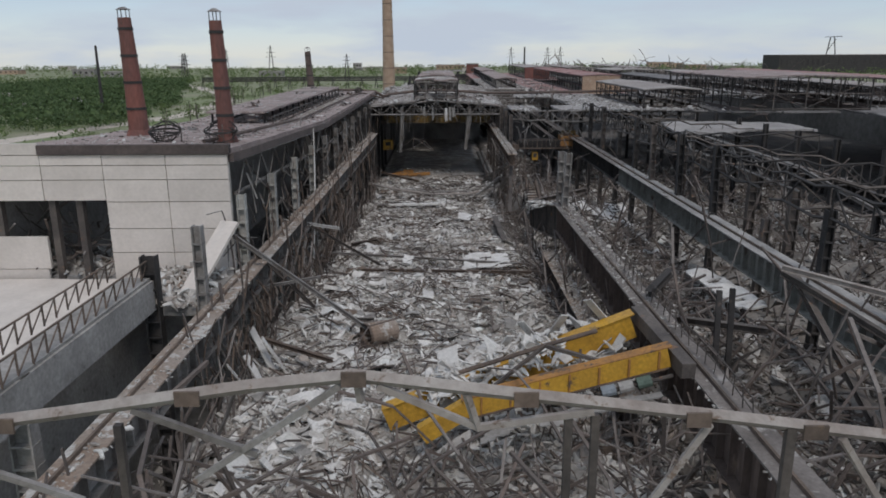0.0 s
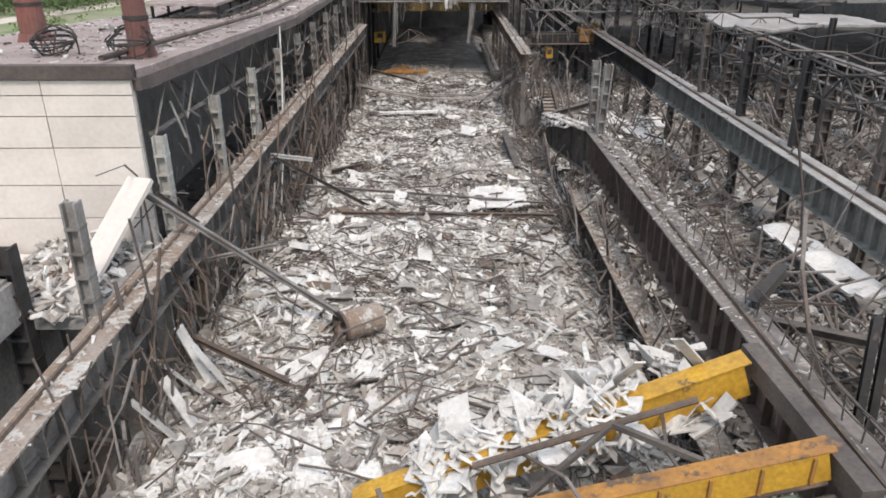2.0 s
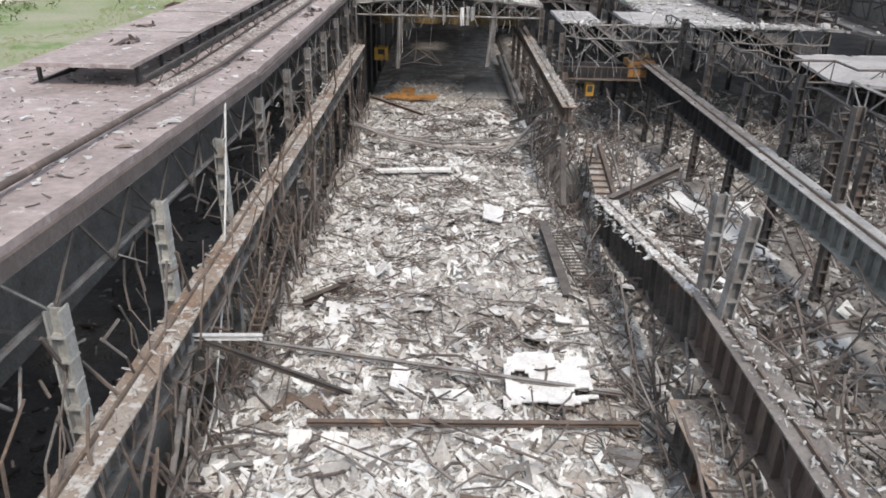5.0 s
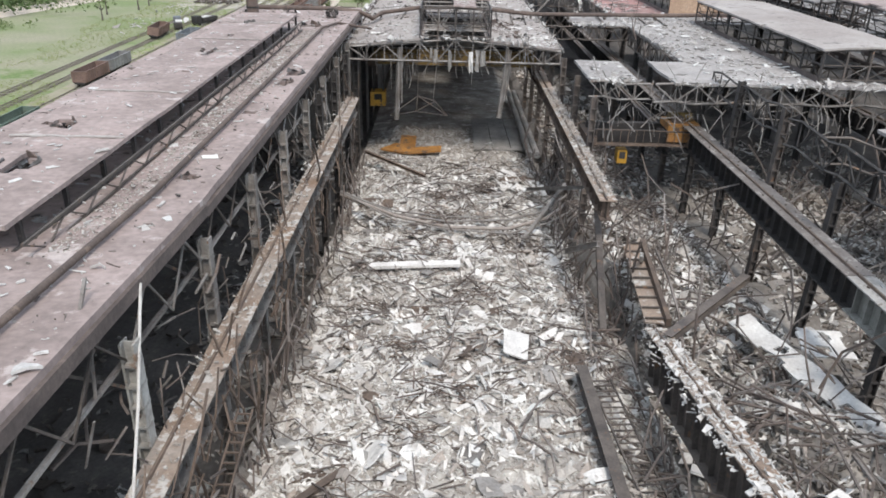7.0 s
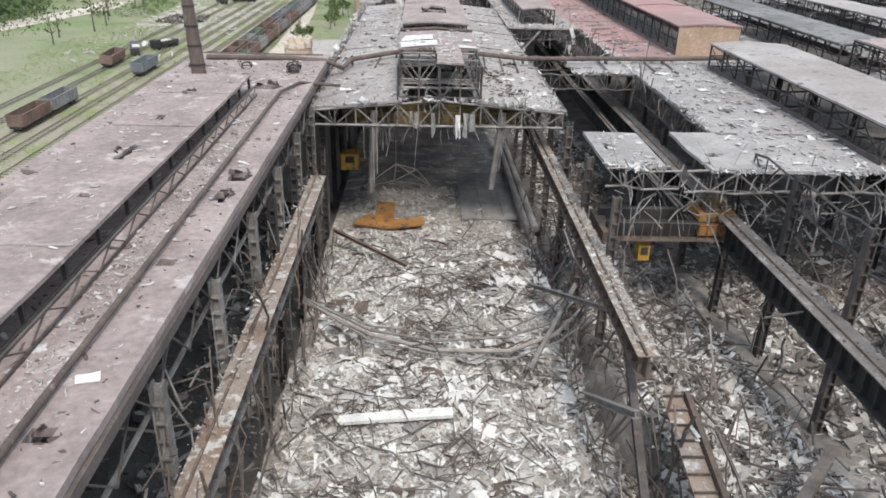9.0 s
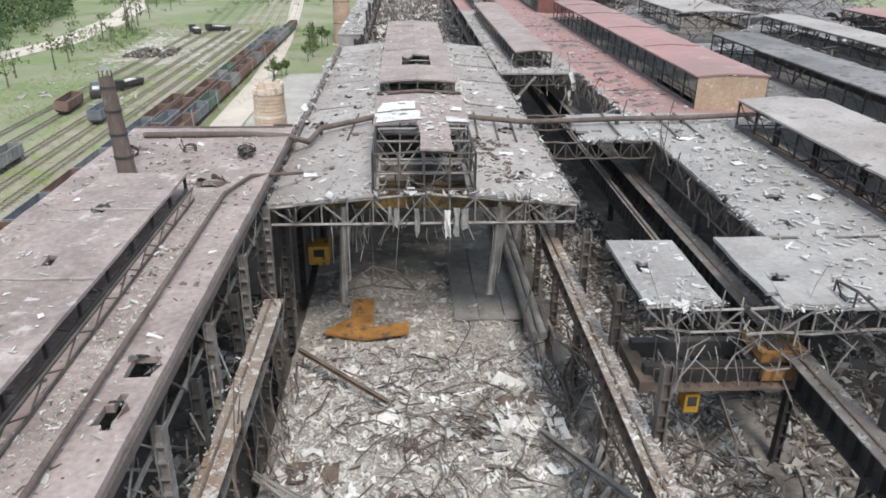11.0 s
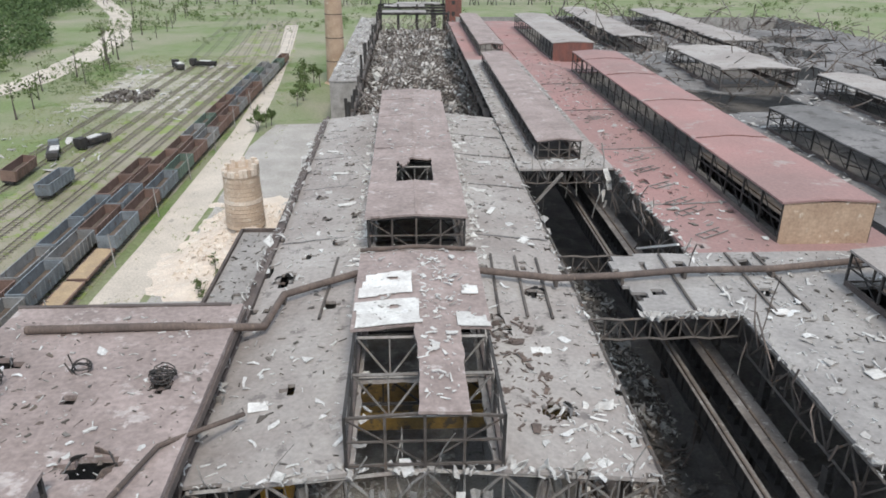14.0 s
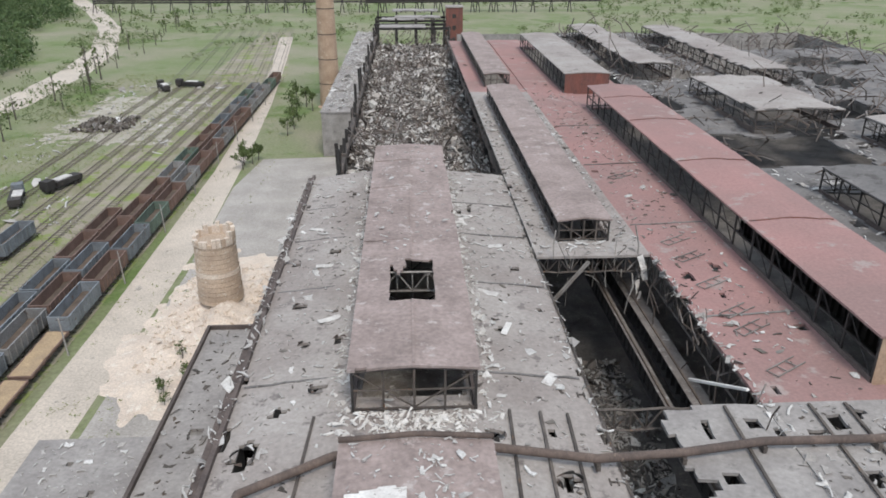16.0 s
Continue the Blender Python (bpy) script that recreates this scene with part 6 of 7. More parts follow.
for f, c in ((0.15, M_WG[3]), (0.38, M_CONC), (0.62, M_WG[1])):
    p = Vector((8.6, 38.3, 15.65)).lerp(Vector((12.4, 38.3, 16.65)), f)
    part("motor", Shape().tube([p - Vector((0.35, 0, 0.09)), p + Vector((0.35, 0, 0.09))], 0.3, 10), c, mt)
wkw = part("walkway", sheet(2.6, 12.2, 37.0, 38.5, lambda x, y: 13.6 + 0.26 * (x - 2.6) + 0.25 * (vnoise(x, y, 1.3) - 0.5), 0.08, 0.25, holes=[(5, 37.5, 0.6, 0.3), (9, 38.2, 0.8, 0.4)], ragged=1.1), M_CONC, crane, "dusty pale walkway plate, torn along its edge")
part("brace_tube", Shape().tube([(1.6, 41, 15.6), (6.3, 41.4, 17.0), (9.2, 41.8, 17.7)], 0.13, 7), M_RUST, crane)
part("cross_brace", Shape().beam((6.3, 41.4, 17.0), (8.8, 39.6, 16.9), 0.2).beam((6.3, 41.4, 17.0), (3.4, 40.0, 15.2), 0.18), M_STEEL, crane)
for f in np.linspace(0.05, 0.95, 8):
    p = Vector((1.0, 36.9, 13.3)).lerp(Vector((12.0, 37.0, 16.1)), f)
    part("rail_post", Shape().beam(p, p + Vector((rv.uniform(-0.3, 0.3), rv.uniform(-0.3, 0.3), -1.3)), 0.05), M_STEEL, crane)
scatter("girder_sheets", 330, (-0.6, 7.5, 42.2, 45.5), lambda x, y: 13.1 + 0.372 * (np.asarray(x, float) + 2.6) - 0.8 * np.abs(np.asarray(y, float) - 43.6), 0.4, 1.7, 0.06, M_PLATE, "white torn sheets heaped on the yellow girder", tilt=0.5)
scatter("crane_sheets", 170, (3.0, 11.0, 43.0, 48.5), lambda x, y: 11.8 + 0.42 * (np.asarray(x, float) - 1), 0.4, 2.0, 0.07, M_PLATE, "white torn sheets draped over the yellow girder", tilt=0.5)
scatter("crane_sheets_low", 110, (-1.0, 6.0, 38.6, 43.0), lambda x, y: 11.0 + 0.34 * np.asarray(x, float), 0.5, 2.2, 0.07, M_PLATE, "white torn sheets between the crane girders", tilt=0.6)
bars("crane_bars", 120, (-2.0, 13.0, 33, 39), lambda x, y: 9.8 + 0.2 * np.asarray(x, float), 1.5, 5.0, 0.07, M_BARS, "bent bars hanging round the crane", lift=1.5, lean=(0.1, 0.9))
bars("foreground_bars", 170, (-12, 14, 16, 36), rubble_z, 3.0, 8.0, 0.13, M_BARS, "tangled roof members below the start", lift=3.5, lean=(0.1, 1.2))
bars("foreground_side_bars", 70, (15, 30, 18, 48), lambda x, y: 12.0 + 0 * np.asarray(x, float), 3.0, 9.0, 0.16, M_BARS, "leaning members of the wrecked side nave", lift=2.5, lean=(0.1, 1.2))

crane2 = thing("bridge_crane", (22.5, 152, 13), "orange-yellow overhead crane on the second nave's rails", "overhead crane")
for y in (150.5, 154.0):
    part("main_girder", Shape().box((15.5, y - 0.4, 14.3), (28.2, y + 0.4, 15.7)), M_STEEL_DK, crane2)
part("trolley", Shape().box((24.4, 150.4, 15.7), (28.0, 154.0, 16.5)), M_ORANGE, crane2)
part("gearbox", Shape().box((25.0, 150.8, 16.5), (26.2, 151.8, 17.2)), M_RUST, crane2)
part("trolley_plate", Shape().box((24.2, 149.6, 14.6), (28.2, 150.0, 15.6)), M_ORANGE, crane2)
part("hoist_drum", Shape().tube([(24.8, 152.6, 16.9), (27.6, 152.6, 16.9)], 0.5, 14), M_YELLOW_DK, crane2)
part("end_carriage", Shape().box((26.6, 149.2, 14.0), (28.0, 155.2, 15.0)), M_RUST, crane2)
part("end_carriage", Shape().box((14.9, 149.2, 14.0), (16.0, 155.2, 15.0)), M_RUST, crane2)
part("cabin", Shape().box((18.7, 149.6, 11.9), (19.8, 151.0, 13.5)), M_YELLOW, crane2, "yellow driver's cabin")
part("cabin_window", Shape().box((18.9, 149.54, 12.5), (19.6, 149.6, 13.3)), M_STEEL_DK, crane2)
for k in range(14):
    x = 16 + k * 0.9
    part("walkway_post", Shape().beam((x, 149.4, 14.3), (x + rv.uniform(-0.15, 0.15), 149.4, 16.0), 0.07), M_RUST, crane2)
part("walkway_rail", Shape().beam((16, 149.4, 16.0), (28, 149.4, 15.9), 0.08), M_RUST, crane2)
part("walkway", Shape().box((15.8, 149.0, 14.2), (28.2, 150.0, 14.3)), M_RUST, crane2)

crane3 = thing("bridge_crane", (0, 184, 14), "dark yellow overhead crane parked under the main roof", "overhead crane")
for y in (182.6, 186.4):
    part("main_girder", Shape().box((-13.0, y - 0.5, 16.4), (12.4, y + 0.5, 18.0)), M_YELLOW_DK, crane3)
part("end_carriage", Shape().box((-13.6, 181, 16.3), (-12.4, 188, 17.1)), M_RUST, crane3)
part("end_carriage", Shape().box((11.8, 181, 16.3), (12.9, 188, 17.1)), M_RUST, crane3)
cab = part("cabin", Shape().box((-13.2, 180.6, 10.2), (-10.9, 183.0, 12.4)), M_YELLOW, crane3, "bright yellow driver's cabin")
part("cabin_window", Shape().box((-12.6, 180.52, 11.2), (-11.4, 180.6, 12.1)), M_STEEL_DK, cab)
part("cabin_hanger", Shape().box((-12.9, 181.6, 12.4), (-12.6, 181.9, 16.4)).box((-11.4, 181.6, 12.4), (-11.1, 181.9, 16.4)), M_STEEL_DK, crane3)

# ---- single things among the rubble ----
def sheet_plate(poly, z, t, material, label, category="sheet", tilt=(0, 0, 0), name="torn_sheet"):
    cx, cy = sum(p[0] for p in poly) / len(poly), sum(p[1] for p in poly) / len(poly)
    ob = single(name, Shape().slab([(x - cx, y - cy) for x, y in poly], 0, t), material, (0, 0, 0), label, category, "large sheets")
    ob.matrix_basis = pose(cx, cy, z, *tilt)
    return ob


single("torn_sheet", sheet(3.0, 9.3, 83.4, 88.6, lambda x, y: 9.4 + 0.1 * (y - 86) + 0.05 * (x - 6) + 0.5 * (vnoise(x, y, 1.6) - 0.5), 0.1, 0.22, holes=[(4.2, 86.2, 0.5, 0.7), (7.8, 84.6, 0.6, 0.3), (6.8, 88.2, 0.4, 0.8), (8.3, 86.9, 0.5, 0.2)], ragged=1.5), M_PLATE, (6, 86, 9), "large torn white sheet lying on the rubble", "sheet", "large sheets")
sheet_plate([(-8.8, 131.0), (0.2, 132.0), (0.2, 133.0), (-4, 132.6), (-8.6, 131.9)], 6.5, 0.3, M_PLATE, "long white concrete plank on the rubble", "plank", (0, 0, 0), "fallen_plank")
sheet_plate([(-3.8, 84.6), (-2.8, 84.4), (-2.6, 86), (-3.7, 86.2)], 9.4, 0.3, M_PLATE, "small white slab on the rubble", tilt=(20, 10, 0))
sheet_plate([(-10.6, 70.4), (-9.2, 70.2), (-9.0, 72), (-10.4, 72.2)], 10.6, 0.35, M_PLATE, "white broken slab on the rubble", tilt=(-20, 12, 0))
for x_, y_, z_, hw_, hl_, tl_ in ((24.8, 64, 13.0, 1.1, 6.4, (-3, -12, 4)), (24.6, 110.5, 9.4, 1.0, 7.4, (3, -12, 20)), (27.4, 114.4, 9.6, 2.0, 1.6, (10, 6, 0)), (22.4, 127.8, 7.0, 1.0, 0.8, (12, 6, 30)), (19.5, 96, 10.2, 1.5, 1.1, (12, -10, 30))):
    ob = single("fallen_roof_slab", sheet(-hw_, hw_, -hl_, hl_, lambda x, y: 0.5 * (vnoise(x, y + 9 * z_, 1.7) - 0.5), 0.16, 0.28, holes=[(0.3, hl_ * 0.4, 0.5, 0.5), (-0.4, -hl_ * 0.5, 0.6, 0.4)], ragged=0.9), M_PLATE, (0, 0, 0), "pale broken roof slab fallen in the second nave", "roof slab", "fallen slabs")
    ob.matrix_basis = pose(x_, y_, z_, *tl_)
sheet_plate([(3.2, 114.6), (5.0, 113.8), (5.4, 117), (3.4, 117.6)], 7.9, 0.12, M_PLATE, "greenish pale plate on the rubble", tilt=(6, 4, 0))
sheet_plate([(0.6, 41.0), (2.0, 40.8), (1.6, 46.5), (0.4, 46.0)], 13.4, 0.15, M_PLATE, "tall grey sheet leaning on the crane", tilt=(38, 0, 0))
for x, y, r_ in ((4.2, 43.4, 10), (6.0, 43.8, -16), (7.4, 43.6, 8), (9.9, 43.4, -20)):
    z = 12.6 + 0.372 * (x + 2.6)
    sheet_plate([(x - 0.25, y - 0.3), (x + 0.25, y - 0.3), (x + 0.3, y + 2.6), (x - 0.2, y + 2.4)], z + 0.4, 0.07, M_PLATE, "white torn strip hanging over the yellow girder", tilt=(-52, r_, r_ * 2), name="torn_strip")
single("leaning_wall_slab", Shape().beam((-15.3, 58.3, 20.2), (-17.0, 53.2, 16.3), 1.5, 0.25), M_WHITE, (-17, 53.2, 16.2), "white wall slab leaning before the end wall", "wall slab")
single("wall_remnant", Shape().box((-16.9, 70.5, 2), (-16.5, 87, 12.6)), M_CONC, (-16.7, 78, 2), "pale concrete wall remnant beside the crane way", "wall remnant")
tb = thing("fallen_duct", (-4.6, 60.2, 10.0), "short dusty brown duct section lying on the rubble", "duct")
duct = Shape().tube([(-5.4, 59.4, 10.6), (-3.3, 60.9, 10.45)], 0.92, 20, caps=False)
duct.tube([(-5.4, 59.4, 10.6), (-3.3, 60.9, 10.45)], 0.86, 20, caps=False)
part("shell", duct, M_GIRDER_TOP, tb)
part("rim", Shape().tube([(-5.45, 59.36, 10.6), (-5.3, 59.47, 10.6)], 0.96, 20, caps=False).tube([(-5.45, 59.36, 10.6), (-5.3, 59.47, 10.6)], 0.85, 20, caps=False), M_RUST, tb)


def fallen_ladder(p, q, w, n, label, material):
    """Two rails and their rungs."""
    p, q = Vector(p), Vector(q)
    ob = thing("fallen_ladder", p, label, "ladder", "fallen ladders")
    s = (q - p).cross(Vector((0, 0, 1))).normalized() * w / 2
    for o in (-s, s):
        part("rail", Shape().beam(p + o, q + o, 0.1, 0.16), material, ob)
    for i in range(n):
        c = p.lerp(q, (i + 0.5) / n)
        part("rung", Shape().beam(c - s, c + s, 0.09, 0.09), material, ob)


fallen_ladder((10.9, 98.6, 8.3), (9.9, 111, 8.2), 1.5, 20, "rusty ladder-like track lying on the rubble", M_STEEL)
fallen_ladder((-12.4, 83, 10.0), (-12.5, 100, 13.2), 0.8, 26, "rusty service ladder hanging below the crane girder", M_RUST)
for x_, y_, z_, r_ in ((-12.6, 49, 9.6, 8), (-12.0, 51.2, 9.4, -6), (-12.9, 52.6, 9.7, 14), (-11.6, 54.4, 9.4, 3), (-12.8, 56.0, 9.6, -10)):
    single("leaning_board", Shape().beam((x_ - 0.9, y_, z_ + 3.0), (x_ + 0.9, y_ + 0.1 * r_, z_ - 0.2), 0.6, 0.1), M_PLATE, (x_, y_, z_), "white board leaning below the crane girder", "board", "leaning boards")


def fallen(p, q, w, material, label, h=None):
    return single("fallen_beam", Shape().ibeam(p, q, w, h or w, 0.05), material, p, label, "steel beam", "fallen beams")


for p, q, w, m_ in (((-15.4, 59, 19.05), (-5.3, 60, 10.9), 0.3, M_STEEL_LT), ((-15.3, 60, 18.8), (-10.5, 66, 10.5), 0.28, M_STEEL), ((-13.8, 61, 14.2), (-9.5, 63, 14.4), 0.22, M_STEEL_LT), ((-13.7, 80.9, 14.9), (-6.0, 84, 9.2), 0.28, M_STEEL), ((-13.7, 80.9, 14.9), (-13.4, 74, 9.5), 0.25, M_STEEL_LT), ((-13.7, 80.9, 14.9), (-10.5, 82.5, 14.0), 0.3, M_PLATE), ((-14.6, 89.4, 9.5), (10.2, 84.6, 9.2), 0.25, M_STEEL_LT), ((-8, 80.6, 9.8), (10.6, 82.0, 9.0), 0.3, M_RUST), ((-7.0, 52, 11.6), (-13.5, 57, 11.4), 0.3, M_RUST), ((-11, 96, 8.6), (-7.2, 101, 8.1), 0.5, M_RUST), ((9.0, 98, 8.2), (8.6, 111.5, 8.6), 0.8, M_STEEL), ((14.6, 112, 11.0), (24.2, 122.5, 10.8), 0.7, M_STEEL), ((11.5, 118, 8), (13, 133, 14.5), 0.55, M_STEEL), ((10.6, 133, 8.0), (11.6, 124.0, 13.0), 0.5, M_STEEL_LT), ((17.5, 130, 8), (14.6, 121, 13.5), 0.3, M_PLATE), ((16.0, 51.0, 18.3), (14.2, 49.6, 17.2), 0.5, M_STEEL_DK), ((9.0, 155, 6.4), (12.8, 138, 13.0), 0.4, M_STEEL_LT), ((7, 138, 7.0), (13.0, 150, 9.0), 0.35, M_STEEL_LT), ((-13, 168, 6.8), (-4, 160, 6.0), 0.4, M_RUST), ((39.0, 82.0, 20.4), (47, 66, 14.5), 0.35, M_STEEL_LT), ((21.0, 46, 20.0), (31.0, 42, 18.0), 0.35, M_CHORD), ((21.5, 47, 19.4), (29.0, 38, 15.0), 0.4, M_STEEL), ((23.5, 36, 12), (22.6, 47.5, 19.0), 0.4, M_STEEL), ((17.2, 45, 12), (17.4, 46, 18.6), 0.32, M_STEEL_DK), ((18.4, 46, 12), (18.6, 47, 18.4), 0.32, M_STEEL_DK), ((15.5, 55, 13.8), (22.5, 50, 14.4), 0.5, M_STEEL)):
    fallen(p, q, w, m_, "bent steel beam thrown across the wreckage" if m_ is not M_PLATE else "pale bent steel beam thrown across the wreckage")
sag = [(-13.8, 149, 7.6), (-7, 143.5, 7.0), (-1, 141.6, 6.8), (5.6, 141.4, 6.8), (10, 143.6, 7.2), (13.2, 146.6, 8.0)]
for off, r_ in ((0, 0.2), (1.3, 0.13), (-1.0, 0.1), (2.4, 0.09)):
    single("sagging_pipe", Shape().tube([(x, y + off * (1 + 0.07 * x) + 0.25 * math.sin(x + off), z + 0.15 * math.sin(0.6 * x + 3 * off)) for x, y, z in sag], r_, 7), M_CHORD if off == 0 else M_STEEL_LT, sag[0], "long bent pipe sagging across the rubble", "pipe", "sagging pipes")
lad = thing("ribbed_plate", (15.4, 116.6, 9.2), "yellowish ribbed girder plate lying beside the crane way", "steel plate")
part("plate", Shape().beam((15.2, 116.8, 9.5), (15.9, 129.2, 10.8), 1.5, 0.14), M_GIRDER_TOP, lad)
for f in np.linspace(0.03, 0.97, 9):
    c = Vector((15.2, 116.8, 9.62)).lerp(Vector((15.9, 129.2, 10.92)), f)
    part("rib", Shape().box((c.x - 0.75, c.y - 0.05, c.z), (c.x + 0.75, c.y + 0.05, c.z + 0.18)), M_STEEL, lad)
part("edge_beam", Shape().beam((16.2, 116.6, 9.7), (16.9, 129, 11.0), 0.4, 0.7), M_RUST, lad)
single("hanging_cable", Shape().tube([(-15.0, 95.2, 23.6), (-14.5, 92, 19.5), (-13.9, 87, 13.8), (-13.5, 82, 9.4), (-13.4, 79, 8.6)], 0.07, 6), M_PLATE, (-15, 95.2, 23.6), "long pale cable hanging from the annex eaves", "cable")
for x, zt, xb, zb in ((-8.0, 19.2, -8.5, 10.9), (7.1, 19.2, 6.1, 11.5)):
    hc = thing("hanging_post", (xb, 170.4, zb), "torn-off post hanging from the front truss", "hanging post", "hanging posts")
    part("post", Shape().ibeam((x, 170.5, zt + 1.8), (xb, 170.2, zb), 0.5, 0.6, 0.07), M_STEEL_LT, hc)
    part("torn_strips", Shape().beam((x + 0.3, 170.3, zt), (xb + 0.8, 170, zb + 2.5), 0.12).beam((x - 0.2, 170.3, zt), (xb + 0.4, 169.9, zb + 1.2), 0.1), M_STEEL_LT, hc)
rs = random.Random(77)
for x0_ in (-3.9, -3.3, -1.3, 1.6, 2.4, 3.1):
    z0_, w_, h_ = 20.9 + rs.uniform(-0.3, 0.4), rs.uniform(0.3, 0.8), rs.uniform(1.2, 3.0)
    a_ = [Vector((x0_ + w_ * k / 3 + rs.uniform(-0.1, 0.1), 169.9 + rs.uniform(-0.15, 0.15), z0_ - h_ * j_ / 3 * rs.uniform(0.8, 1.2))) for j_ in range(4) for k in range(4)]
    sh = Shape()
    sh.v = [tuple(v) for v in a_] + [tuple(v + Vector((0, 0.05, 0))) for v in a_]
    rim_ = [0, 1, 2, 3, 7, 11, 15, 14, 13, 12, 8, 4]
    for j_ in range(3):
        for k in range(3):
            c_ = j_ * 4 + k
            sh.f += [(c_, c_ + 4, c_ + 5, c_ + 1), (c_ + 16, c_ + 17, c_ + 21, c_ + 20)]
    sh.f += [(p_, q_, q_ + 16, p_ + 16) for p_, q_ in zip(rim_, rim_[1:] + rim_[:1])]
    part("hanging_torn_sheet", sh, M_PLATE if rs.random() < 0.5 else M_CONC, front_truss, "crumpled pale sheet hanging loose")
cage = thing("bent_steel_lattice", (-4, 172, 10.6), "bent triangular frame hanging under the roof", "bent frame")
nodes_ = [(-9.5, 172, 11.0), (-5.5, 172, 14.0), (-1.2, 172, 11.2), (-5.8, 172.5, 11.6), (-3.0, 172.4, 13.2)]
for a, b in ((0, 1), (1, 2), (0, 3), (3, 2), (1, 3), (1, 4), (4, 2), (4, 3)):
    part("bar", Shape().beam(nodes_[a], nodes_[b], 0.13), M_STEEL, cage)
part("hanger", Shape().beam(nodes_[1], (-5.6, 171.6, 20.5), 0.06), M_STEEL, cage)
for poly, zz in (([(-10.8, 176), (-8.6, 176), (-8.4, 181.8), (-6, 181.6), (-6, 176.4), (-8.2, 175)], 4.6), ([(-11.2, 173.5), (-7, 172.2), (-2, 173.3), (-2, 175.3), (-6, 174.4), (-9, 176)], 5.3)):
    sheet_plate(poly, zz, 0.25, M_ORANGE, "orange painted steel panel lying on the floor", tilt=(6, 0, 0), name="orange_panel")
fp = thing("floor_plates", (8, 186, 3.5), "large dusty floor plates under the roof", "floor plates")
for i in range(3):
    for j in range(3):
        part("plate", Shape().box((3.2 + i * 2.9, 177.5 + j * 7, 4.4 - j * 0.3), (6.0 + i * 2.9, 184.3 + j * 7, 4.55 - j * 0.3)), M_CONC, fp)
for x_ in (11.2, 12.3):
    single("floor_pipe", Shape().tube([(x_, 172, 5.5), (x_, 215, 5.0)], 0.5, 10), M_CONC, (x_, 172, 5), "thick pipe along the nave's side", "pipe", "floor pipes")

# ---- pipe over the roofs ----
pts = [(-31, 185.6, 24.0), (-20, 185.8, 24.0), (-15.2, 186.2, 23.6), (-13.4, 188.5, 22.3), (-12.5, 194, 22.5), (-6.2, 197, 23.1), (0, 197.3, 23.3), (5.2, 197.4, 23.1), (12.6, 196.4, 22.6), (19, 196.8, 22.6), (25.4, 197.8, 22.6), (34, 197.6, 22.7), (43.5, 199.0, 22.8), (52, 201, 22.8)]
pipe = thing("cross_roof_pipe", (-12.5, 194, 22), "thick dusty brown pipe laid across the roofs", "pipe")
part("pipe", Shape().tube(pts, 0.34, 10), M_BROWN, pipe, smooth=True)
for x, y, z in pts[4:]:
    part("saddle", Shape().box((x - 0.15, y - 0.5, z - 0.75), (x + 0.15, y + 0.5, z - 0.2)), M_STEEL, pipe)
for x in (-9.0, 6.5, 9.0, 11.2, 24, 31, 34):
    z_ = float(main_z(x, 0)) if x < 14 else 21.95
    single("roof_beam_scrap", Shape().beam((x, 190, z_ + 0.15), (x + 0.6, 203, z_ + 0.12), 0.22, 0.16), M_STEEL, (x, 190, z_), "steel beam lying flat on the roof", "steel beam", "roof beams")
for x0_, x1_, y0_, y1_, rg_ in ((-5.4, -0.3, 180.4, 184.3, 0.5), (-5.2, -0.8, 185.1, 189.4, 0.9), (2.2, 4.6, 180.3, 182.4, 0.5), (2.6, 4.4, 185.2, 187.2, 0.6)):
    single("peeled_roofing", sheet(x0_, x1_, y0_, y1_, lambda x, y: 26.66 + 0.35 * (1 - np.abs(x + 0.4) / 9.6 * 2), 0.05, 0.22, holes=[((x0_ + x1_) / 2 + 0.4, (y0_ + y1_) / 2 + 0.8, 0.5, 0.3)], ragged=rg_), M_PLATE, (x0_, y0_, 26.6), "white peeled roofing on the torn lantern deck", "torn roofing", "peeled roofing")
# Added brown tube stands in for the shadow line at the deck's rear edge.
single("deck_edge_roll", Shape().tube([(-5.5, 194.0, 26.75), (-0.4, 194.05, 27.08), (4.7, 194.0, 26.75)], 0.2, 8), M_BROWN, (-0.4, 194, 26.7), "brown tube drawn as the shadow line at the lantern deck edge", "roof edge", kind="structure", smooth=True)
scatter("rusty_roof_scraps", 150, (4.9, 9.4, 174, 190), main_z, 0.2, 1.3, 0.04, M_BROWN, "reddish-brown torn roofing scraps beside the lantern", tilt=0.12, flat=0.5)
single("leaning_pale_pole", Shape().beam((25.2, 211.5, 19.0), (27.3, 204.8, 22.3), 0.3, 0.22), M_PLATE, (25.2, 211.5, 19), "whitish bent post leaning at the pit's rim", "steel beam", "fallen beams")
single("leaning_pale_pole", Shape().beam((15.3, 231.5, 15.8), (20.6, 233.2, 21.3), 0.4, 0.3), M_STEEL_LT, (15.3, 231.5, 15.8), "grey bent post leaning across the pit's end", "steel beam", "fallen beams")
for k_, (xx_, zz_) in enumerate(((26.9, 21.8), (27.3, 20.4), (26.7, 18.6), (27.1, 17.0))):
    ob = single("hanging_torn_sheet", sheet(-0.35, 0.35, -0.9, 0.9, lambda x, y: 0.5 * (vnoise(x + 5 * k_, y, 0.6) - 0.5), 0.05, 0.15, ragged=0.4), M_PLATE, (0, 0, 0), "crumpled pale sheet hanging into the pit", "sheet", "hanging sheets")
    ob.matrix_basis = pose(xx_, 232.8, zz_ - 0.6, 80, 12 * k_ - 20, 20 * k_)
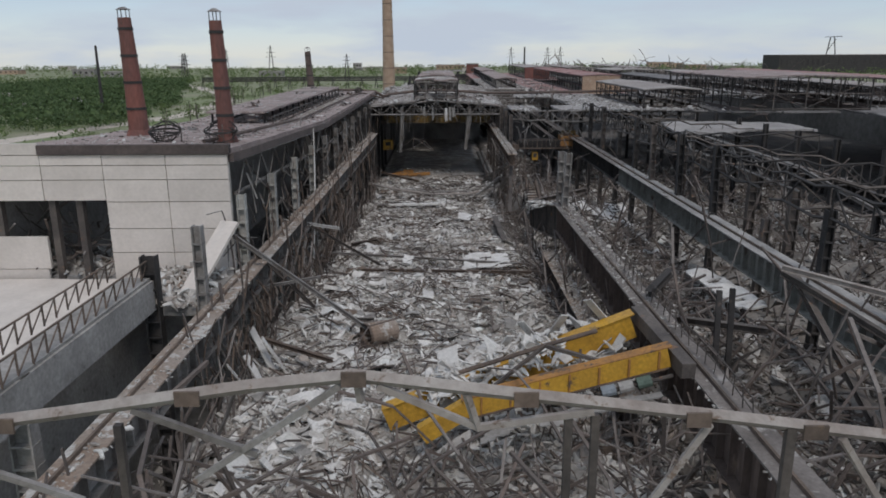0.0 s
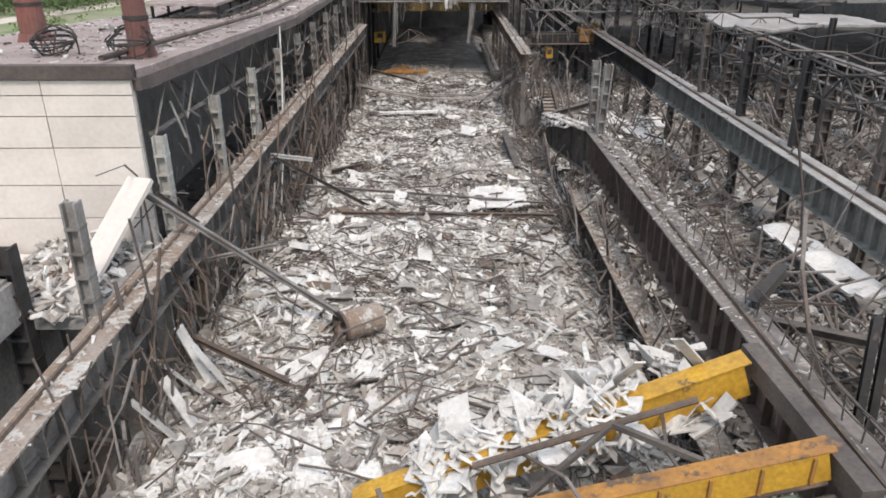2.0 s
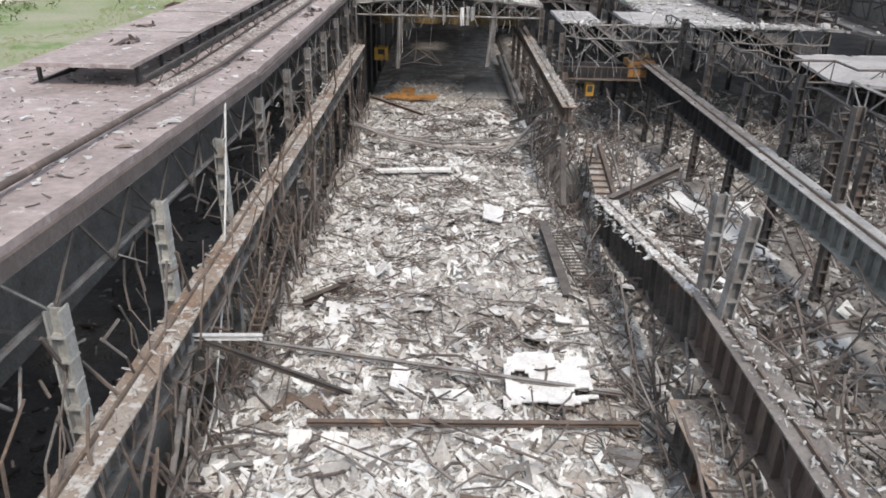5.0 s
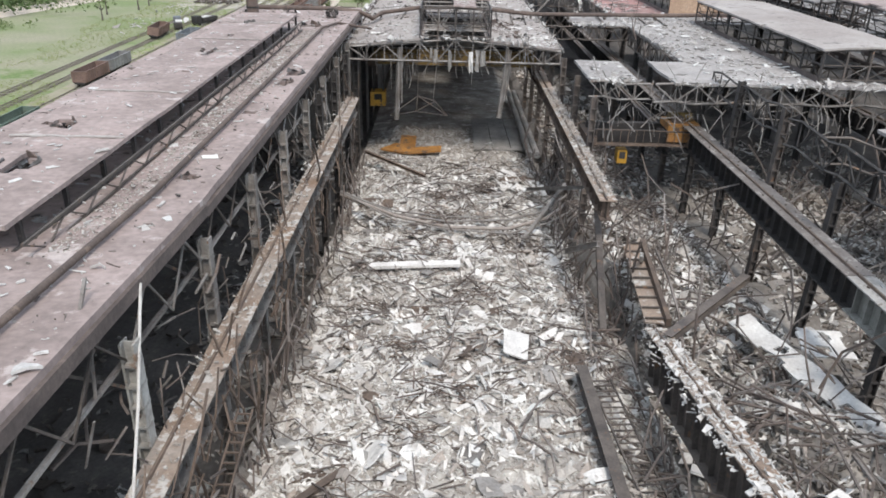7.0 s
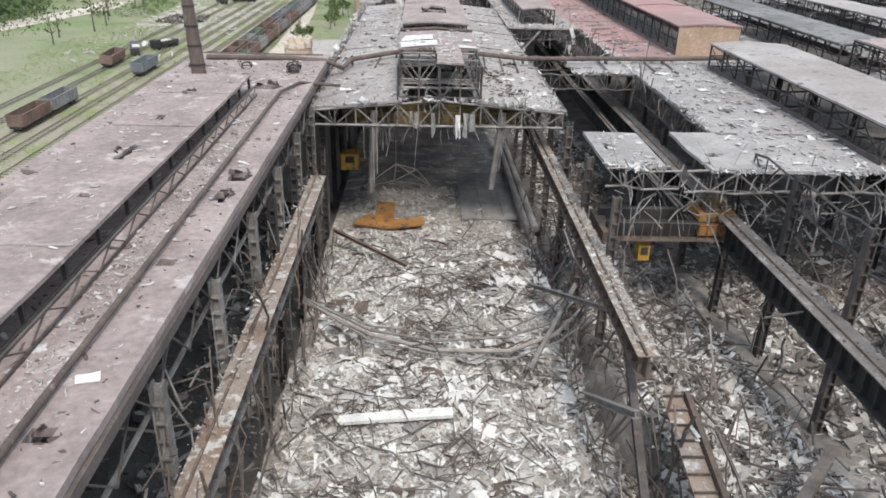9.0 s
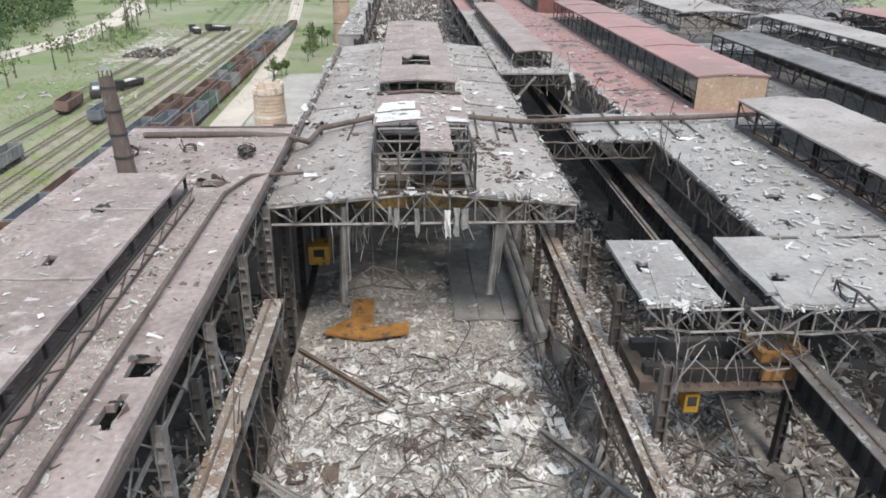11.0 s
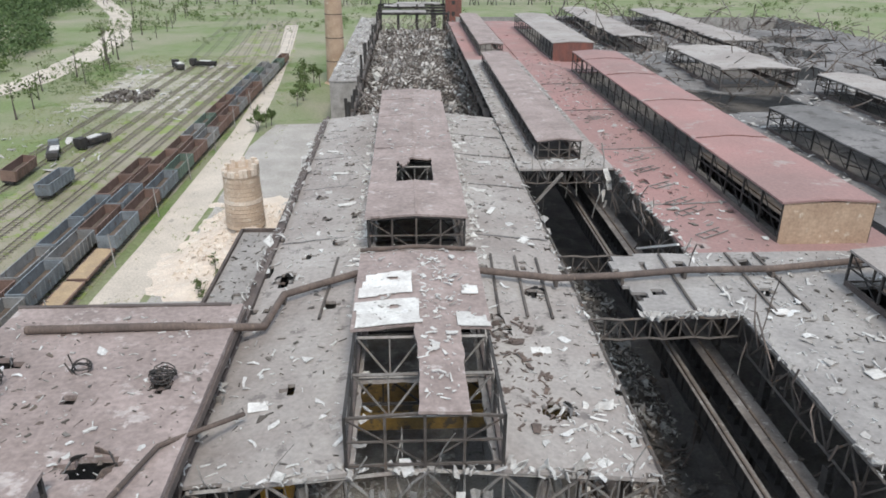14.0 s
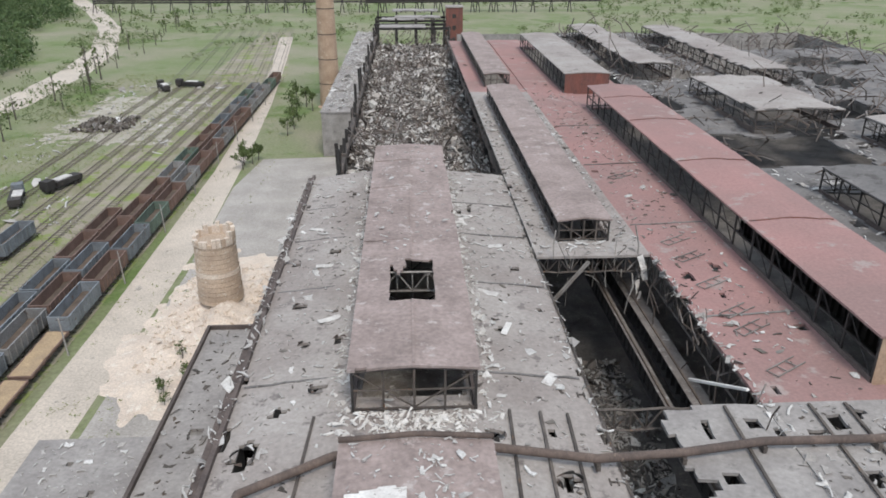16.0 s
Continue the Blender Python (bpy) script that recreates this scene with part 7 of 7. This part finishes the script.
for y0_ in (207, 214, 217.5, 224, 231, 236, 262):
    single("roof_ladder", Shape().beam((31, y0_, 22.05), (34.5, y0_ + 2.2, 22.05), 0.1).beam((30.4, y0_ + 1, 22.05), (33.9, y0_ + 3.2, 22.05), 0.1).beam((31, y0_, 22.05), (30.4, y0_ + 1, 22.05), 0.08).beam((32.2, y0_ + 0.7, 22.05), (31.6, y0_ + 1.7, 22.05), 0.08).beam((33.4, y0_ + 1.5, 22.05), (32.8, y0_ + 2.5, 22.05), 0.08), M_STEEL_LT, (32, y0_ + 1.5, 22), "fallen steel frame lying on the red roof", "steel frame", "roof frames")

# ---- railed crane way and low roofs near the start ----
gan = thing("railed_crane_way", (-19.6, 42, 16), "grey crane way with rusty lattice railing", "crane way")
part("girder", Shape().beam((-18.9, 24, 17.2), (-18.4, 50, 17.2), 0.5, 2.0), M_CONC, gan)
part("deck", Shape().beam((-19.7, 24, 18.3), (-19.3, 50, 18.3), 1.9, 0.15), M_CONC, gan)
for x in (-18.6, -20.8):
    part("hand_rail", Shape().beam((x - 0.2, 24, 19.5), (x + 0.1, 50, 19.5), 0.09), M_RUST, gan)
    for k in range(20):
        y = 24.5 + k * 1.3
        part("rail_post", Shape().beam((x, y, 18.3), (x, y, 19.5), 0.08), M_RUST, gan)
        part("rail_brace", Shape().beam((x, y, 18.4), (x, y + 1.3, 19.4), 0.06), M_RUST, gan)
column(-18.4, 50.2, 2, 19.8, "sooty column at the crane way's end", w=0.9, d=0.8, material=M_STEEL_DK, group="annex columns")
column(-19.0, 35.2, 2, 18.2, "grey concrete-clad column of the crane way", w=1.0, d=0.8, material=M_CONC, group="annex columns")
roof_piece(-36, -21.6, 30, 58.9, 15.6, M_WHITE, "pale dusty low roof before the end wall", 0, 0.3, name="roof_low", seed=2)
single("wall_low", Shape().box((-36, 30.2, 0), (-21.8, 58.8, 15.2)), M_CONC, (-29, 45, 0), "pale wall of the low building", "wall", kind="structure")
girder((-18.8, 50.6, 16.3), (-18.6, 59, 16.3), 1.2, 1.5, "grey crane girder covered with pale rubble", web_mat=M_CONC)
scatter("low_rubble", 500, (-21.4, -15.6, 50, 59), flat(16.3), 0.2, 1.2, 0.1, M_CHIP, "pale broken slabs heaped before the end wall", tilt=0.5)
single("floor_low", Shape().box((-21.6, 50.4, 15.6), (-15.2, 59.2, 16.2)), M_CONC, (-18.5, 55, 15.6), "broken concrete floor before the end wall", "floor", kind="structure")

# ---- roof seams, torn flaps and scraps ----
rj = random.Random(41)


def roof_seam(p, q, material, label):
    """A low lapped joint between roofing sheets, slightly wavering."""
    p, q = Vector(p), Vector(q)
    pts = [p.lerp(q, k / 8) + Vector((0, rj.uniform(-0.12, 0.12), 0.02 * (k % 2))) for k in range(9)]
    s = Shape()
    for a, b in zip(pts, pts[1:]):
        s.beam(a, b, 0.22, 0.09)
    return single("roof_seam", s, material, tuple(p), label, "roof seam", "roof seams", "structure")


for y in (208.5, 226.5, 240.5, 252):
    roof_seam((-15, y, 21.32), (-5.6, y, 22.3), M_ROOF_DARK, "dark lapped joint across the main roof")
    roof_seam((4.8, y, 22.36), (14, y, 21.42), M_ROOF_DARK, "dark lapped joint across the main roof")
for y in (228, 246, 258):
    roof_seam((-5.4, y, 26.56), (-0.5, y, 26.9), M_ROOF_PINK, "low joint across the lantern deck")
for y in (232, 256, 281, 300):
    roof_seam((38.6, y, 26.66), (43.6, y, 26.99), M_STACK, "dark joint across the red lantern deck")
    roof_seam((43.6, y, 26.99), (48.6, y, 26.66), M_STACK, "dark joint across the red lantern deck")
for y in (218, 243, 270, 296):
    roof_seam((28.3, y, 21.97), (38.3, y + 0.8, 21.97), M_ROOF_DARK, "dark lapped joint across the red roof")
for y in (110, 122, 146, 158):
    roof_seam((-28.2, y, 25.65), (-21.3, y, 25.65), M_ROOF, "lapped joint across the raised roof strip")
single("ridge_seam", Shape().beam((-0.45, 203, 26.93), (-0.45, 213.6, 26.93), 0.2, 0.06).beam((-0.45, 223.2, 26.93), (-0.45, 266, 26.93), 0.2, 0.06), M_ROOF_PINK, (-0.45, 203, 26.9), "low ridge joint along the lantern deck", "roof seam", "roof seams", "structure")


def torn_flaps(x, y, z, r, n, label):
    """Roofing bent upward round a hole."""
    ob = thing("torn_roof_flap", (x, y, z), label, "torn roofing", "torn flaps")
    for k in range(n):
        a = rj.uniform(0, 2 * math.pi)
        c, t = Vector((x + math.cos(a) * r, y + math.sin(a) * r, z)), Vector((-math.sin(a), math.cos(a), 0))
        o, h, w = Vector((math.cos(a), math.sin(a), 0)), rj.uniform(0.12, 0.45) * r, rj.uniform(0.3, 0.6) * r
        tip = c - o * h * 0.3 + Vector((0, 0, h)) + t * rj.uniform(-0.3, 0.3)
        d = Vector((0, 0, 0.05)) + o * 0.04
        part("flap", Shape().solid([c - t * w, c + t * w, tip + t * w * 0.4, tip - t * w * 0.2, c - t * w + d, c + t * w + d, tip + t * w * 0.4 + d, tip - t * w * 0.2 + d]), rj.choice((M_STEEL_DK, M_BROWN, M_ROOF_DARK)), ob)
    return ob


for x, y, r in ((-16.4, 139, 0.9), (-16.6, 135, 0.7), (-20, 169.5, 1.3), (-17, 108.5, 0.5), (-26.5, 84, 0.9), (-18.5, 178, 0.7), (-31, 181, 1.0)):
    torn_flaps(x, y, float(annex_z(x, y)), r, 6, "dark torn roofing bent up round a hole in the annex roof")
for x, y, r in ((-25, 105, 1.0), (-26.5, 113, 0.8), (-24.5, 139, 0.8), (-25.2, 158, 0.7)):
    torn_flaps(x, y, 25.6, r, 5, "dark torn roofing bent up on the raised strip")
for x, y, r in holes_torn:
    torn_flaps(x, y, float(main_z(x, y)), r, 6, "dark torn roofing bent up round a hole in the main roof")
for x, y, hx, hy, rz in ((-16.9, 112.3, 0.5, 0.35, 20), (-12.0, 178, 0.7, 0.55, 10), (-10.3, 232, 1.1, 0.35, 8), (7.5, 224, 1.2, 0.35, -30), (8.6, 216.5, 1.3, 0.3, 70), (-8.6, 219, 1.2, 0.35, 30), (9.8, 237, 0.9, 0.4, 12), (11.3, 208, 1.0, 0.45, 60), (-12.6, 244, 0.9, 0.35, -20), (6.9, 246, 1.2, 0.3, 40), (9.2, 184.5, 0.8, 0.45, 0), (34, 180, 0.7, 0.5, 15), (37, 169, 0.7, 0.6, 40), (31.5, 190, 0.8, 0.45, 5)):
    z = float(annex_z(x, y)) if x < -15.5 else (float(main_z(x, y)) if x < 14.4 else 21.95)
    ob = single("roof_board", sheet(-hx, hx, -hy, hy, lambda a, b: 0.12 * (vnoise(a + x, b + y, 0.6) - 0.5), 0.05, 0.18, ragged=0.25), M_PLATE, (0, 0, 0), "loose whitish board lying on the roof", "board", "roof boards")
    ob.matrix_basis = pose(x, y, z + 0.14, 3, 2, rz)

# ---- tangled reinforcement heaps on the rubble ----
for k in range(26):
    x, y = rj.uniform(-10.5, 10.5), 34 + k * 5.0 + rj.uniform(-2, 2)
    ob = thing("bar_heap", (x, y, float(rubble_z(x, y))), "brown tangle of thin bent bars on the rubble", "scrap bars", "bar heaps")
    lie = rj.uniform(0, math.pi)
    for j in range(26):
        a = lie + rj.gauss(0, 0.5)
        cx, cy, L = x + rj.gauss(0, 1.3), y + rj.gauss(0, 0.9), rj.uniform(1.2, 4.0)
        bow = rj.gauss(0, 0.5)
        pts = []
        for i in range(5):
            f = i / 4 - 0.5
            px, py = cx + math.cos(a) * L * f - math.sin(a) * bow * (0.25 - f * f) * 4, cy + math.sin(a) * L * f + math.cos(a) * bow * (0.25 - f * f) * 4
            pts.append((px, py, float(rubble_z(px, py)) + 0.12 + rj.uniform(0, 0.25) + (0.25 - f * f) * rj.uniform(0, 2.2)))
        part("bent_bar", Shape().tube(pts, rj.uniform(0.025, 0.05), 4), rj.choice((M_RUST, M_BROWN, M_STEEL)), ob)

# ---- yard: poles, bushes and the brick tower behind the far nave ----
for k in range(9):
    y = 226 + k * 24
    pl = thing("yard_pole", (-50.9, y, 0), "slim pale concrete pole beside the wagons", "pole", "yard poles")
    part("shaft", Shape().tube([(-50.9, y, 0), (-51.0 + rj.uniform(-0.2, 0.2), y, 6.2)], 0.14, 7, 0.09), M_CONC, pl)
    part("arm", Shape().beam((-51.5, y, 5.9), (-50.4, y, 5.9), 0.08), M_STEEL, pl)
for x, y, h, n in ((-43.5, 341, 5.0, 260), (-42, 346, 4.2, 240), (-36.9, 375, 5.5, 260), (-36, 383, 6.0, 240), (-33.9, 239, 2.6, 260), (-33, 236.5, 2.0, 240), (-38, 391, 5.0, 240)):
    tree(x, y, h, n, rj.randrange(999), "bushy young tree in fresh leaf beside the yard", 0.75)
for x, y, h in ((-127.7, 459, 16), (-131, 466, 15), (-170, 619, 15), (-120, 440, 9)):
    tree(x, y, h, 12, rj.randrange(999), "tall scorched bare tree beside the outer road", 0.35)
tower = thing("brick_tower", (21, 500, 0), "dull red brick stair tower behind the far nave", "tower")
part("wall", Shape().box((17.5, 498, 0), (25.0, 505, 25.5)), M_STACK, tower)
part("roof", Shape().box((17.2, 497.7, 25.5), (25.3, 505.3, 26.1)), M_ROOF, tower)
for z in (10, 16, 21):
    part("window", Shape().box((20.3, 497.92, z), (21.9, 498.1, z + 1.8)), M_STEEL_DK, tower)

# ---- wreckage in the broken end wall and behind the annex face ----
bars("end_wall_bars", 60, (-34, -25.2, 60.4, 66), flat(15.6), 1.5, 5.0, 0.12, M_BARS, "burnt pipes and members inside the broken end wall", lift=4.0, lean=(0.1, 1.1))
scatter("end_wall_debris", 240, (-34, -25.2, 59.8, 68), flat(15.7), 0.3, 1.6, 0.1, M_CHIP, "broken slabs inside the open end wall", tilt=0.4)
single("floor_end_wall", Shape().box((-33.6, 59.9, 15.2), (-25.0, 70, 15.6)), M_CONC, (-29, 65, 15.2), "broken upper floor behind the end wall", "floor", kind="structure")
